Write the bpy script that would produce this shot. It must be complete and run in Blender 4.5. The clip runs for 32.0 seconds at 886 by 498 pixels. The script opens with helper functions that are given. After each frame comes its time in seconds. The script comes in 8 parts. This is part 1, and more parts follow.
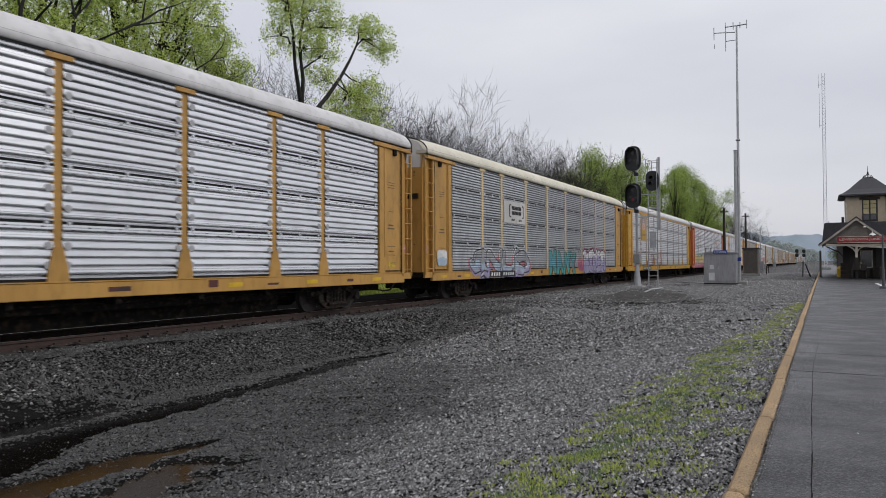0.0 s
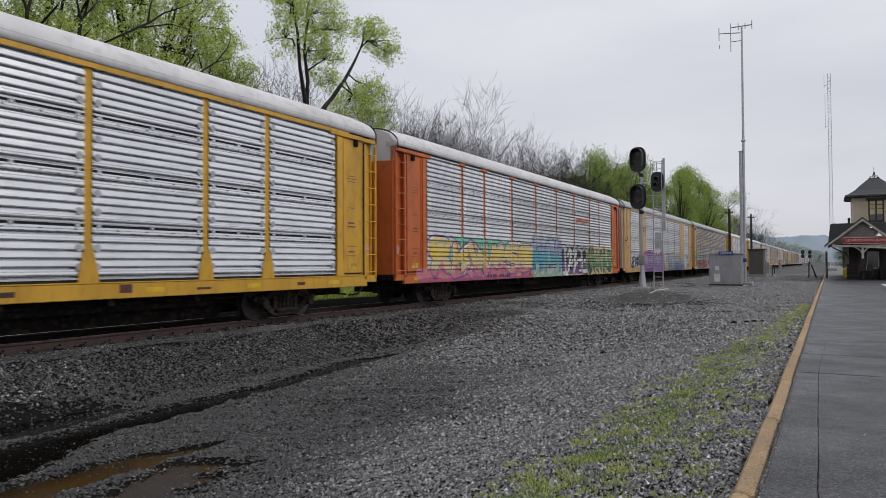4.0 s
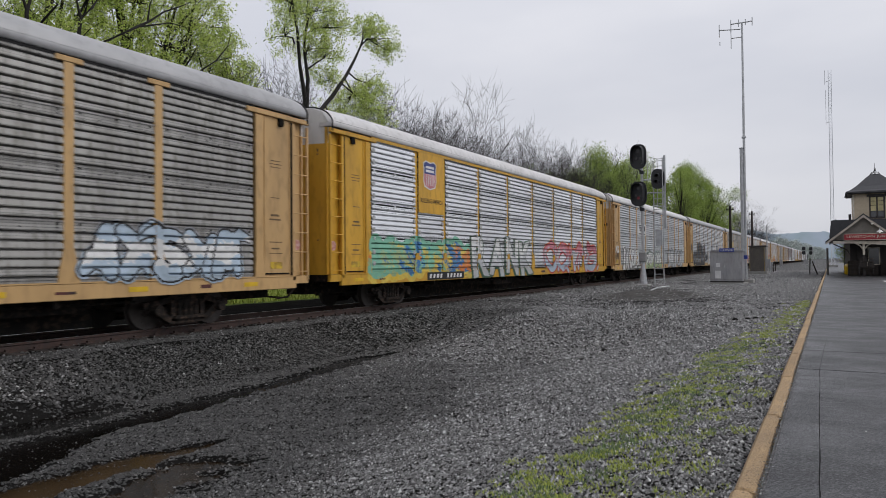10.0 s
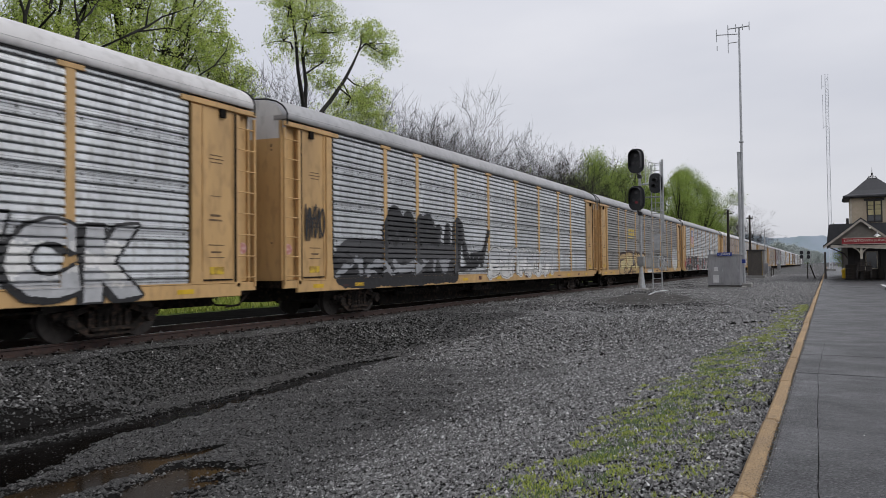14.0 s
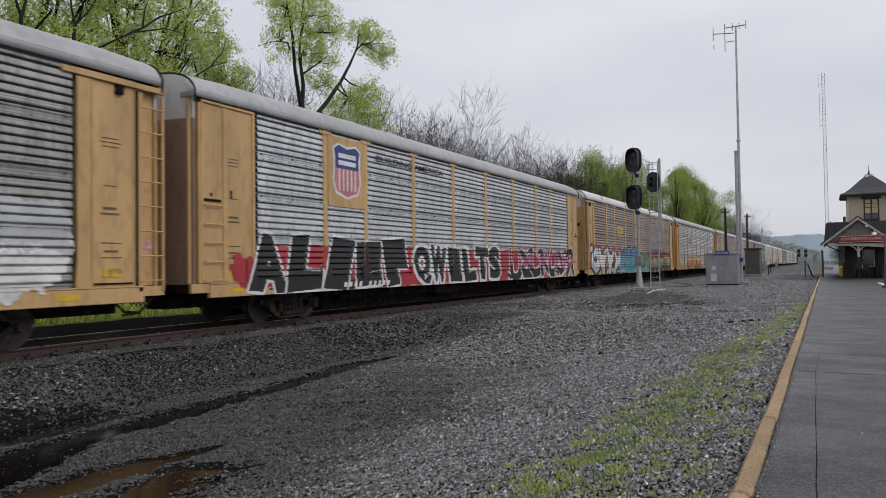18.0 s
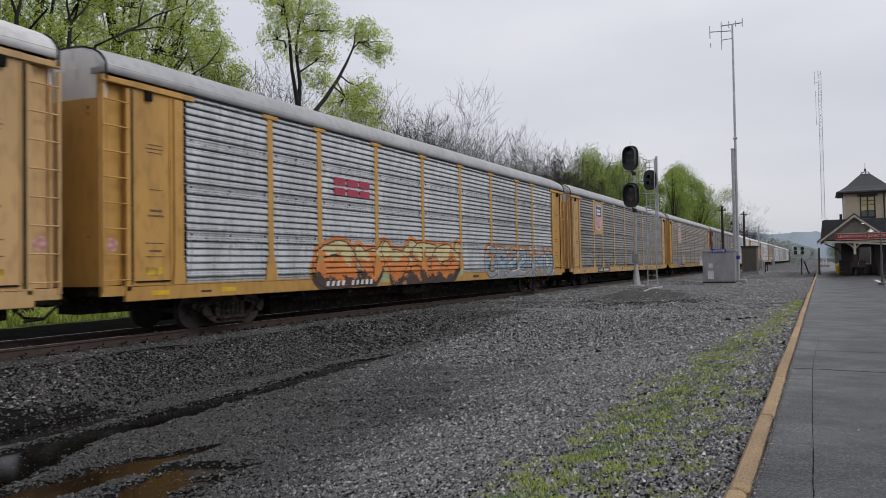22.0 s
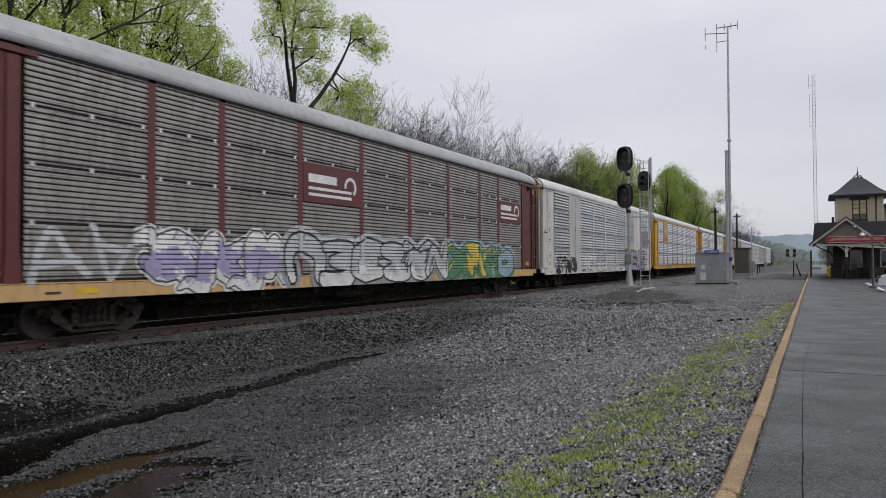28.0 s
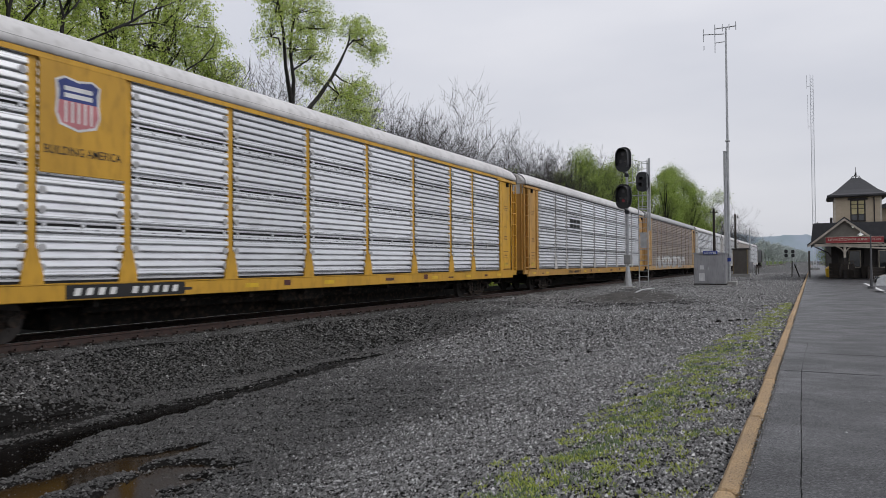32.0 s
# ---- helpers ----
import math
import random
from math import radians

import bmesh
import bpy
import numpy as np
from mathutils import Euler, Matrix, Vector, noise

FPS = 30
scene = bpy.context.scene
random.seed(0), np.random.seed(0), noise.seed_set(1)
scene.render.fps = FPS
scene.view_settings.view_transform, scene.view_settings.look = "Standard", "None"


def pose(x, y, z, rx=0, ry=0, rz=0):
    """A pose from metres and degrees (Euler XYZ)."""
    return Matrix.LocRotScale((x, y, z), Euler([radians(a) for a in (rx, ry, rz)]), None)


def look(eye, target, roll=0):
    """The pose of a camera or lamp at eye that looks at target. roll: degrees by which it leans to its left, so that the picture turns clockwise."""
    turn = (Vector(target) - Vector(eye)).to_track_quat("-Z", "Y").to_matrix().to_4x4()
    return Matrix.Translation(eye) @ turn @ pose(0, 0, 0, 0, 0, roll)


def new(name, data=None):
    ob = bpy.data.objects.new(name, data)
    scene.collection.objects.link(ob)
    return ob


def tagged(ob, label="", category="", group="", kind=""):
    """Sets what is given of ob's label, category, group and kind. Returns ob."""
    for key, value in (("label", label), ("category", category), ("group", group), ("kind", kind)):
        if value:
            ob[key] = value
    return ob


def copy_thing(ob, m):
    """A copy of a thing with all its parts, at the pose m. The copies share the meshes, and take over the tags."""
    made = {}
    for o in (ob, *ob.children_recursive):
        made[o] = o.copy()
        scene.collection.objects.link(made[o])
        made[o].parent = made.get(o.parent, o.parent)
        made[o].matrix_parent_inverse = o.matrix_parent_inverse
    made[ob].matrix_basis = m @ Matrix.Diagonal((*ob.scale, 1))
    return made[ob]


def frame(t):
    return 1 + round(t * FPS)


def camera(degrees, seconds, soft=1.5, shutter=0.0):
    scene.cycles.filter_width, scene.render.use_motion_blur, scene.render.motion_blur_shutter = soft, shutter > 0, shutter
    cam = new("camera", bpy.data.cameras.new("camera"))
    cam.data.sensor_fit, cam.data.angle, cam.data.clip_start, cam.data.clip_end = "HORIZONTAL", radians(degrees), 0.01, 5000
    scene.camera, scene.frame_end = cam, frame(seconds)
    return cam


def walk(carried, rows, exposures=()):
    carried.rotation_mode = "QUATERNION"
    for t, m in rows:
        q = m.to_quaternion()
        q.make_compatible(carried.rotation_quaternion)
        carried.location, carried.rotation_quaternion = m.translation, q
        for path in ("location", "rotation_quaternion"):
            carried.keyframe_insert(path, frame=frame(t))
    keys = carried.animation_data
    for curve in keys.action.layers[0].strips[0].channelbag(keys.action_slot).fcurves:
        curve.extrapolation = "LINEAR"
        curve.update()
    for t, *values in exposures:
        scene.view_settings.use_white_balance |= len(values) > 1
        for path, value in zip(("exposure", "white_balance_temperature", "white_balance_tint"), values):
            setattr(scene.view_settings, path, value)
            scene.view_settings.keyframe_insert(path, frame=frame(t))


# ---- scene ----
cam = camera(64.4, 32.0, soft=0.45, shutter=0.15)
PATH = [  # seconds, pitch, roll and turn in degrees of the hand-held camera
    (0, 91.143, 0.247, -61.773), (0.5, 91.168, 0.251, -61.720), (1, 91.188, 0.254, -61.668), (1.5, 91.197, 0.246, -61.616),
    (2, 91.216, 0.245, -61.569), (2.5, 91.247, 0.259, -61.532), (3, 91.268, 0.274, -61.484), (3.5, 91.271, 0.268, -61.416),
    (5.5, 91.169, 0.435, -61.347), (6, 91.140, 0.471, -61.315), (6.5, 91.108, 0.473, -61.281), (7, 91.074, 0.470, -61.249),
    (7.5, 91.047, 0.461, -61.232), (8, 91.037, 0.459, -61.246), (8.5, 91.031, 0.477, -61.273), (9, 91.014, 0.501, -61.283),
    (9.5, 91.023, 0.515, -61.294), (10, 91.086, 0.512, -61.325), (10.5, 91.164, 0.492, -61.371), (11, 91.221, 0.468, -61.412),
    (11.5, 91.261, 0.462, -61.432), (12, 91.297, 0.483, -61.431), (12.5, 91.333, 0.502, -61.425), (13, 91.373, 0.509, -61.428),
    (13.5, 91.414, 0.540, -61.447), (14, 91.450, 0.582, -61.469), (14.5, 91.474, 0.600, -61.484), (16.5, 91.405, 0.685, -61.517),
    (17, 91.431, 0.753, -61.559), (17.5, 91.437, 0.784, -61.602), (18, 91.426, 0.804, -61.637), (18.5, 91.400, 0.837, -61.669),
    (19, 91.370, 0.874, -61.703), (19.5, 91.351, 0.902, -61.737), (20, 91.336, 0.933, -61.777), (20.5, 91.310, 0.956, -61.818),
    (21, 91.286, 0.945, -61.848), (21.5, 91.280, 0.926, -61.860), (22, 91.284, 0.930, -61.855), (22.5, 91.288, 0.921, -61.856),
    (23, 91.293, 0.887, -61.878), (23.5, 91.301, 0.891, -61.900), (24, 91.290, 0.900, -61.918), (24.5, 91.268, 0.863, -61.952),
    (25, 91.243, 0.794, -62.001), (25.5, 91.205, 0.705, -62.046), (27.5, 91.168, 0.337, -62.331), (28, 91.158, 0.318, -62.379),
    (28.5, 91.136, 0.280, -62.398), (29, 91.121, 0.266, -62.415), (29.5, 91.129, 0.287, -62.447), (30, 91.148, 0.309, -62.480),
    (30.5, 91.169, 0.312, -62.501), (31, 91.200, 0.319, -62.496), (31.5, 91.224, 0.342, -62.484), (32, 91.228, 0.380, -62.482),
]
EYE = (0.0, 0.0, 1.55)
walk(cam, [(t, pose(*EYE, a, b, c)) for t, a, b, c in PATH])

# x runs along the track, y across it towards the train, z up
RAIL = 0.18        # rail head
TRACK = 13.5       # middle of the track
CURB = 0.565       # edge of the platform
DECK = 0.10        # top of the platform
SPEED = 14.82
PITCH = 28.5       # from car to car
FIRST = 21.23      # near end of car 0 at the start

# ---- light ----
world = bpy.data.worlds.new("overcast_sky")
scene.world = world
world.use_nodes = True
wn, wl = world.node_tree.nodes, world.node_tree.links
wn.clear()
w_out = wn.new("ShaderNodeOutputWorld")
w_bg = wn.new("ShaderNodeBackground")
w_sky = wn.new("ShaderNodeTexSky")
w_sky.sky_type, w_sky.sun_disc = "NISHITA", False
w_sky.sun_elevation, w_sky.sun_rotation = radians(48), radians(200)
w_gain = wn.new("ShaderNodeVectorMath")
w_gain.operation = "SCALE"
w_gain.inputs["Scale"].default_value = 0.08
w_co = wn.new("ShaderNodeTexCoord")
w_map = wn.new("ShaderNodeMapping")
w_map.inputs["Scale"].default_value = (1.0, 1.0, 3.2)
w_noise = wn.new("ShaderNodeTexNoise")
w_noise.inputs["Scale"].default_value, w_noise.inputs["Detail"].default_value = 2.2, 4.0
w_ramp = wn.new("ShaderNodeValToRGB")
w_ramp.color_ramp.elements[0].position, w_ramp.color_ramp.elements[0].color = 0.32, (0.68, 0.695, 0.765, 1)
w_ramp.color_ramp.elements[1].position, w_ramp.color_ramp.elements[1].color = 0.70, (0.80, 0.805, 0.86, 1)
w_mix = wn.new("ShaderNodeMix")
w_mix.data_type = "RGBA"
w_mix.inputs["Factor"].default_value = 0.93
wl.new(w_co.outputs["Generated"], w_map.inputs["Vector"])
wl.new(w_map.outputs["Vector"], w_noise.inputs["Vector"])
wl.new(w_noise.outputs["Fac"], w_ramp.inputs["Fac"])
wl.new(w_sky.outputs["Color"], w_gain.inputs[0])
wl.new(w_gain.outputs["Vector"], w_mix.inputs["A"])
wl.new(w_ramp.outputs["Color"], w_mix.inputs["B"])
# the cloud deck greys a little towards the horizon
w_sep = wn.new("ShaderNodeSeparateXYZ")
w_low = wn.new("ShaderNodeMapRange")
w_low.inputs["From Min"].default_value, w_low.inputs["From Max"].default_value = 0.0, 0.35
w_low.inputs["To Min"].default_value, w_low.inputs["To Max"].default_value = 0.86, 1.03
w_grey = wn.new("ShaderNodeVectorMath")
w_grey.operation = "SCALE"
wl.new(w_co.outputs["Generated"], w_sep.inputs["Vector"])
wl.new(w_sep.outputs["Z"], w_low.inputs["Value"])
wl.new(w_mix.outputs["Result"], w_grey.inputs[0])
wl.new(w_low.outputs["Result"], w_grey.inputs["Scale"])
wl.new(w_grey.outputs["Vector"], w_bg.inputs["Color"])
wl.new(w_bg.outputs["Background"], w_out.inputs["Surface"])
w_bg.inputs["Strength"].default_value = 1.0

sun = new("sun", bpy.data.lights.new("sun", "SUN"))
sun.data.energy, sun.data.angle, sun.data.color = 1.0, radians(25), (1.0, 0.97, 0.93)
sun.matrix_world = look((0, 0, 30), (-7, 30, 0))
scene.view_settings.exposure = 0.0

# ---- materials ----
MATS = {}


def mat(name, c1, c2=None, scale=3.0, rough=0.7, metal=0.0, bump=0.0, bscale=40.0, stretch=(1, 1, 1), c3=None, scale3=30.0,
        amount3=0.35, per_object=0.0, spec=0.5, coat=0.0):
    """Two tones mixed by a large noise, a third by a fine one, and fine relief."""
    if name in MATS:
        return MATS[name]
    m = bpy.data.materials.new(name)
    m.use_nodes = True
    n, l = m.node_tree.nodes, m.node_tree.links
    b = n["Principled BSDF"]
    b.inputs["Roughness"].default_value, b.inputs["Metallic"].default_value = rough, metal
    b.inputs["Specular IOR Level"].default_value = spec
    b.inputs["Coat Weight"].default_value = coat
    co = n.new("ShaderNodeTexCoord")
    mp = n.new("ShaderNodeMapping")
    mp.inputs["Scale"].default_value = stretch
    l.new(co.outputs["Object"], mp.inputs["Vector"])
    c2 = c2 or tuple(v * 0.75 for v in c1)
    big = n.new("ShaderNodeTexNoise")
    big.inputs["Scale"].default_value, big.inputs["Detail"].default_value = scale, 6
    l.new(mp.outputs["Vector"], big.inputs["Vector"])
    ramp = n.new("ShaderNodeValToRGB")
    ramp.color_ramp.elements[0].position, ramp.color_ramp.elements[1].position = 0.36, 0.64
    ramp.color_ramp.elements[0].color, ramp.color_ramp.elements[1].color = (*c2, 1), (*c1, 1)
    l.new(big.outputs["Fac"], ramp.inputs["Fac"])
    out = ramp.outputs["Color"]
    if c3:
        fine = n.new("ShaderNodeTexNoise")
        fine.inputs["Scale"].default_value, fine.inputs["Detail"].default_value = scale3, 5
        l.new(mp.outputs["Vector"], fine.inputs["Vector"])
        fr = n.new("ShaderNodeMapRange")
        fr.inputs["From Min"].default_value, fr.inputs["From Max"].default_value = 0.5, 0.68
        fr.inputs["To Max"].default_value = amount3 * 2
        l.new(fine.outputs["Fac"], fr.inputs["Value"])
        mx = n.new("ShaderNodeMix")
        mx.data_type = "RGBA"
        l.new(fr.outputs["Result"], mx.inputs["Factor"])
        l.new(out, mx.inputs["A"])
        mx.inputs["B"].default_value = (*c3, 1)
        out = mx.outputs["Result"]
    if per_object:
        info = n.new("ShaderNodeObjectInfo")
        hsv = n.new("ShaderNodeHueSaturation")
        vr = n.new("ShaderNodeMapRange")
        vr.inputs["To Min"].default_value, vr.inputs["To Max"].default_value = 1 - per_object, 1 + per_object
        l.new(info.outputs["Random"], vr.inputs["Value"])
        l.new(vr.outputs["Result"], hsv.inputs["Value"])
        l.new(out, hsv.inputs["Color"])
        out = hsv.outputs["Color"]
    l.new(out, b.inputs["Base Color"])
    rr = n.new("ShaderNodeMapRange")
    rr.inputs["To Min"].default_value, rr.inputs["To Max"].default_value = max(0.02, rough - 0.12), min(1, rough + 0.12)
    l.new(big.outputs["Fac"], rr.inputs["Value"])
    l.new(rr.outputs["Result"], b.inputs["Roughness"])
    if bump:
        bn = n.new("ShaderNodeTexNoise")
        bn.inputs["Scale"].default_value, bn.inputs["Detail"].default_value = bscale, 4
        l.new(mp.outputs["Vector"], bn.inputs["Vector"])
        bp = n.new("ShaderNodeBump")
        bp.inputs["Strength"].default_value, bp.inputs["Distance"].default_value = bump, 0.02
        l.new(bn.outputs["Fac"], bp.inputs["Height"])
        l.new(bp.outputs["Normal"], b.inputs["Normal"])
    MATS[name] = m
    return m


def island_mat(name, colors, rough=0.8, translucent=0.0, spec=0.3):
    """Each loose piece of one mesh takes a tone of its own."""
    m = bpy.data.materials.new(name)
    m.use_nodes = True
    n, l = m.node_tree.nodes, m.node_tree.links
    b = n["Principled BSDF"]
    b.inputs["Roughness"].default_value, b.inputs["Specular IOR Level"].default_value = rough, spec
    g = n.new("ShaderNodeNewGeometry")
    ramp = n.new("ShaderNodeValToRGB")
    e = ramp.color_ramp.elements
    while len(e) < len(colors):
        e.new(0.5)
    for i, c in enumerate(colors):
        e[i].position, e[i].color = i / max(1, len(colors) - 1), (*c, 1)
    l.new(g.outputs["Random Per Island"], ramp.inputs["Fac"])
    l.new(ramp.outputs["Color"], b.inputs["Base Color"])
    if translucent:
        t = n.new("ShaderNodeBsdfTranslucent")
        l.new(ramp.outputs["Color"], t.inputs["Color"])
        mix = n.new("ShaderNodeMixShader")
        mix.inputs["Fac"].default_value = translucent
        l.new(b.outputs["BSDF"], mix.inputs[1])
        l.new(t.outputs["BSDF"], mix.inputs[2])
        l.new(mix.outputs["Shader"], n["Material Output"].inputs["Surface"])
    return m


def glow_mat(name, color, strength):
    m = bpy.data.materials.new(name)
    m.use_nodes = True
    b = m.node_tree.nodes["Principled BSDF"]
    b.inputs["Base Color"].default_value = (*color, 1)
    b.inputs["Emission Color"].default_value, b.inputs["Emission Strength"].default_value = (*color, 1), strength
    return m


# ---- mesh helpers ----
class Shape:
    """Collects simple solids into one mesh."""

    def __init__(self):
        self.v, self.f, self.m = [], [], []

    def add(self, verts, faces, mi=0):
        k = len(self.v)
        self.v += [tuple(p) for p in verts]
        self.f += [tuple(i + k for i in f) for f in faces]
        self.m += [mi] * len(faces)
        return self

    def box(self, x0, x1, y0, y1, z0, z1, mi=0, bevel=0.0):
        if bevel <= 0:
            v = [(x, y, z) for z in (z0, z1) for y in (y0, y1) for x in (x0, x1)]
            return self.add(v, [(0, 2, 3, 1), (4, 5, 7, 6), (0, 1, 5, 4), (1, 3, 7, 5), (3, 2, 6, 7), (2, 0, 4, 6)], mi)
        b = min(bevel, (x1 - x0) * .45, (y1 - y0) * .45, (z1 - z0) * .45)
        rings = []
        for z, i in ((z0, b), (z0 + b, 0), (z1 - b, 0), (z1, b)):
            a = b + i if i else b
            xa, xb, ya, yb = x0 + i, x1 - i, y0 + i, y1 - i
            c = b if not i else b * .6
            rings.append([(xa + c, ya, z), (xb - c, ya, z), (xb, ya + c, z), (xb, yb - c, z), (xb - c, yb, z), (xa + c, yb, z),
                          (xa, yb - c, z), (xa, ya + c, z)])
        v = [p for r in rings for p in r]
        f = [tuple(range(7, -1, -1)), tuple(range(24, 32))]
        for r in range(3):
            f += [(r * 8 + i, r * 8 + (i + 1) % 8, r * 8 + 8 + (i + 1) % 8, r * 8 + 8 + i) for i in range(8)]
        return self.add(v, f, mi)

    def tube(self, pts, radii, n=8, mi=0, caps=True):
        """A round bar along a line of points."""
        if not hasattr(radii, "__len__"):
            radii = [radii] * len(pts)
        pts = [Vector(p) for p in pts]
        v, f = [], []
        for i, p in enumerate(pts):
            d = (pts[min(i + 1, len(pts) - 1)] - pts[max(i - 1, 0)]).normalized()
            u = d.cross(Vector((0, 0, 1)) if abs(d.z) < .9 else Vector((1, 0, 0))).normalized()
            w = d.cross(u)
            for k in range(n):
                a = 2 * math.pi * k / n
                v.append(p + (u * math.cos(a) + w * math.sin(a)) * radii[i])
        for i in range(len(pts) - 1):
            f += [(i * n + k, i * n + (k + 1) % n, (i + 1) * n + (k + 1) % n, (i + 1) * n + k) for k in range(n)]
        if caps:
            f += [tuple(range(n - 1, -1, -1)), tuple(range((len(pts) - 1) * n, len(pts) * n))]
        return self.add(v, f, mi)

    def prism(self, outline, axis, a, b, mi=0):
        """A flat outline drawn out along an axis from a to b. The outline gives the two other coordinates in order."""
        n = len(outline)

        def at(p, c):
            q = list(p)
            q.insert("xyz".index(axis), c)
            return tuple(q)
        v = [at(p, a) for p in outline] + [at(p, b) for p in outline]
        f = [tuple(range(n - 1, -1, -1)), tuple(range(n, 2 * n))] + [(i, (i + 1) % n, n + (i + 1) % n, n + i) for i in range(n)]
        return self.add(v, f, mi)

    def sheet(self, profile, a, b, mi=0, steps=1):
        """An open profile of (y, z) drawn along x."""
        n = len(profile)
        v = [(a + (b - a) * s / steps, y, z) for s in range(steps + 1) for y, z in profile]
        f = [(s * n + i, (s + 1) * n + i, (s + 1) * n + i + 1, s * n + i + 1) for s in range(steps) for i in range(n - 1)]
        return self.add(v, f, mi)

    def mesh(self, name, mats, smooth=False):
        me = bpy.data.meshes.new(name)
        me.from_pydata(self.v, [], self.f)
        for m in (mats if isinstance(mats, (list, tuple)) else [mats]):
            me.materials.append(m)
        me.polygons.foreach_set("material_index", self.m)
        if smooth:
            me.polygons.foreach_set("use_smooth", [True] * len(self.f))
        me.update()
        return me


def tidy(me):
    """Outward normals for closed solids."""
    bm = bmesh.new()
    bm.from_mesh(me)
    bmesh.ops.recalc_face_normals(bm, faces=bm.faces)
    bm.to_mesh(me)
    bm.free()
    return me


def part(name, shape, material, parent=None, label="", at=None, smooth=False):
    """One mesh object under a thing or a part."""
    me = shape if isinstance(shape, bpy.types.Mesh) else tidy(shape.mesh(name, material, smooth))
    ob = new(name, me)
    ob.parent = parent
    if at is not None:
        ob.matrix_basis = at if isinstance(at, Matrix) else Matrix.Translation(at)
    if label:
        ob["label"] = label
    return ob


def thing(name, label, category, at=(0, 0, 0), group="", kind="", shape=None, material=None, smooth=False):
    ob = new(name, tidy(shape.mesh(name, material, smooth)) if shape else None)
    ob.matrix_basis = at if isinstance(at, Matrix) else Matrix.Translation(at)
    return tagged(ob, label, category, group, kind)


def soup(name, verts, faces, material, smooth=False):
    """A mesh from arrays: verts (n, 3), faces (m, k) of one size k."""
    me = bpy.data.meshes.new(name)
    k = faces.shape[1]
    me.vertices.add(len(verts))
    me.vertices.foreach_set("co", np.asarray(verts, dtype=np.float32).ravel())
    me.loops.add(faces.size)
    me.loops.foreach_set("vertex_index", faces.astype(np.int32).ravel())
    me.polygons.add(len(faces))
    me.polygons.foreach_set("loop_start", np.arange(0, faces.size, k, dtype=np.int32))
    me.materials.append(material)
    if smooth:
        me.polygons.foreach_set("use_smooth", [True] * len(faces))
    me.update(calc_edges=True)
    me.validate()
    return me


def letters(body, height, width=None, fat=0.0, shear=0.0):
    """Flat lettering in the built-in font: a mesh in x and z, centred at the bottom."""
    cu = bpy.data.curves.new("lettering", "FONT")
    cu.body, cu.size, cu.align_x, cu.offset, cu.shear = body, 1.0, "CENTER", fat, shear
    cu.resolution_u = 3
    tmp = bpy.data.objects.new("lettering", cu)
    me = bpy.data.meshes.new_from_object(tmp)
    bpy.data.objects.remove(tmp)
    bpy.data.curves.remove(cu)
    co = np.array([v.co[:] for v in me.vertices])
    lo, hi = co.min(0), co.max(0)
    sz = height / (hi[1] - lo[1])
    sx = width / (hi[0] - lo[0]) if width else sz
    for v, c in zip(me.vertices, co):
        v.co = ((c[0] - (lo[0] + hi[0]) / 2) * sx, 0, (c[1] - lo[1]) * sz)
    me.update()
    return me

# ---- ground, track, platform ----
rng = np.random.default_rng(7)


def fnoise(x, y, s, k=0.0):
    """A cheap smooth noise from a few crossed waves."""
    return (np.sin(x * s * 1.3 + 1.7 * np.sin(y * s * 0.9 + k) + k) * np.sin(y * s * 1.7 + 1.3 * np.sin(x * s * 0.7 - k))
            + 0.5 * np.sin(x * s * 2.9 + y * s * 2.1 + k * 2)) / 1.5


def wet_part(x, y):
    """How far a place of the ditch lies in its hollows: 0 outside, 1 inside."""
    wob = 0.5 * fnoise(x, y, 3.1, 6.0) + 0.4 * fnoise(x, y, 8.3, 3.0) + 0.3 * fnoise(x, y, 19.0, 1.0)
    at = [2.0, 4.1, 5.1, 5.9, 7.0, 8.5, 9.75, 11.5, 12.6, 13.7, 14.9]
    up = np.interp(x, at, [8.6, 8.7, 8.95, 9.0, 9.13, 9.2, 9.2, 9.5, 9.72, 9.72, 9.25])
    low = np.interp(x, at, [6.9, 7.2, 7.7, 8.2, 8.27, 8.5, 8.58, 8.8, 9.0, 9.05, 9.2])
    half = np.maximum((up - low) / 2, 0.03)
    a = 1 - np.abs(y - (up + low) / 2) / half + 0.6 * wob * np.clip(0.3 / half, 0.4, 1.3)
    # brown pool, and the paler shallows beside it
    mid = np.interp(x, [2.0, 4.1, 5.2, 5.7, 6.4], [6.85, 6.9, 6.9, 6.78, 6.67])
    half = np.interp(x, [2.0, 4.1, 5.2, 5.7, 6.4, 6.5], [0.6, 0.42, 0.36, 0.24, 0.06, 0.01])
    b = 1 - np.abs(y - mid) / half + 0.4 * wob
    c = 1 - np.sqrt(((x - 5.9) / 2.0) ** 2 + ((y - 9.75) / 0.72) ** 2) + 0.45 * wob
    d = 0.8 - np.sqrt(((x - 5.0) / 1.25) ** 2 + ((y - 5.95) / 0.7) ** 2) + 0.5 * wob
    return np.clip(np.maximum(np.maximum(a, b), np.maximum(c, d)) * 3.0, 0, 1) * (x < 15.2)


def heap(x, y):
    return np.exp(-(((x - 31.0) / 3.2) ** 2 + ((y - 6.7) / 2.0) ** 2))


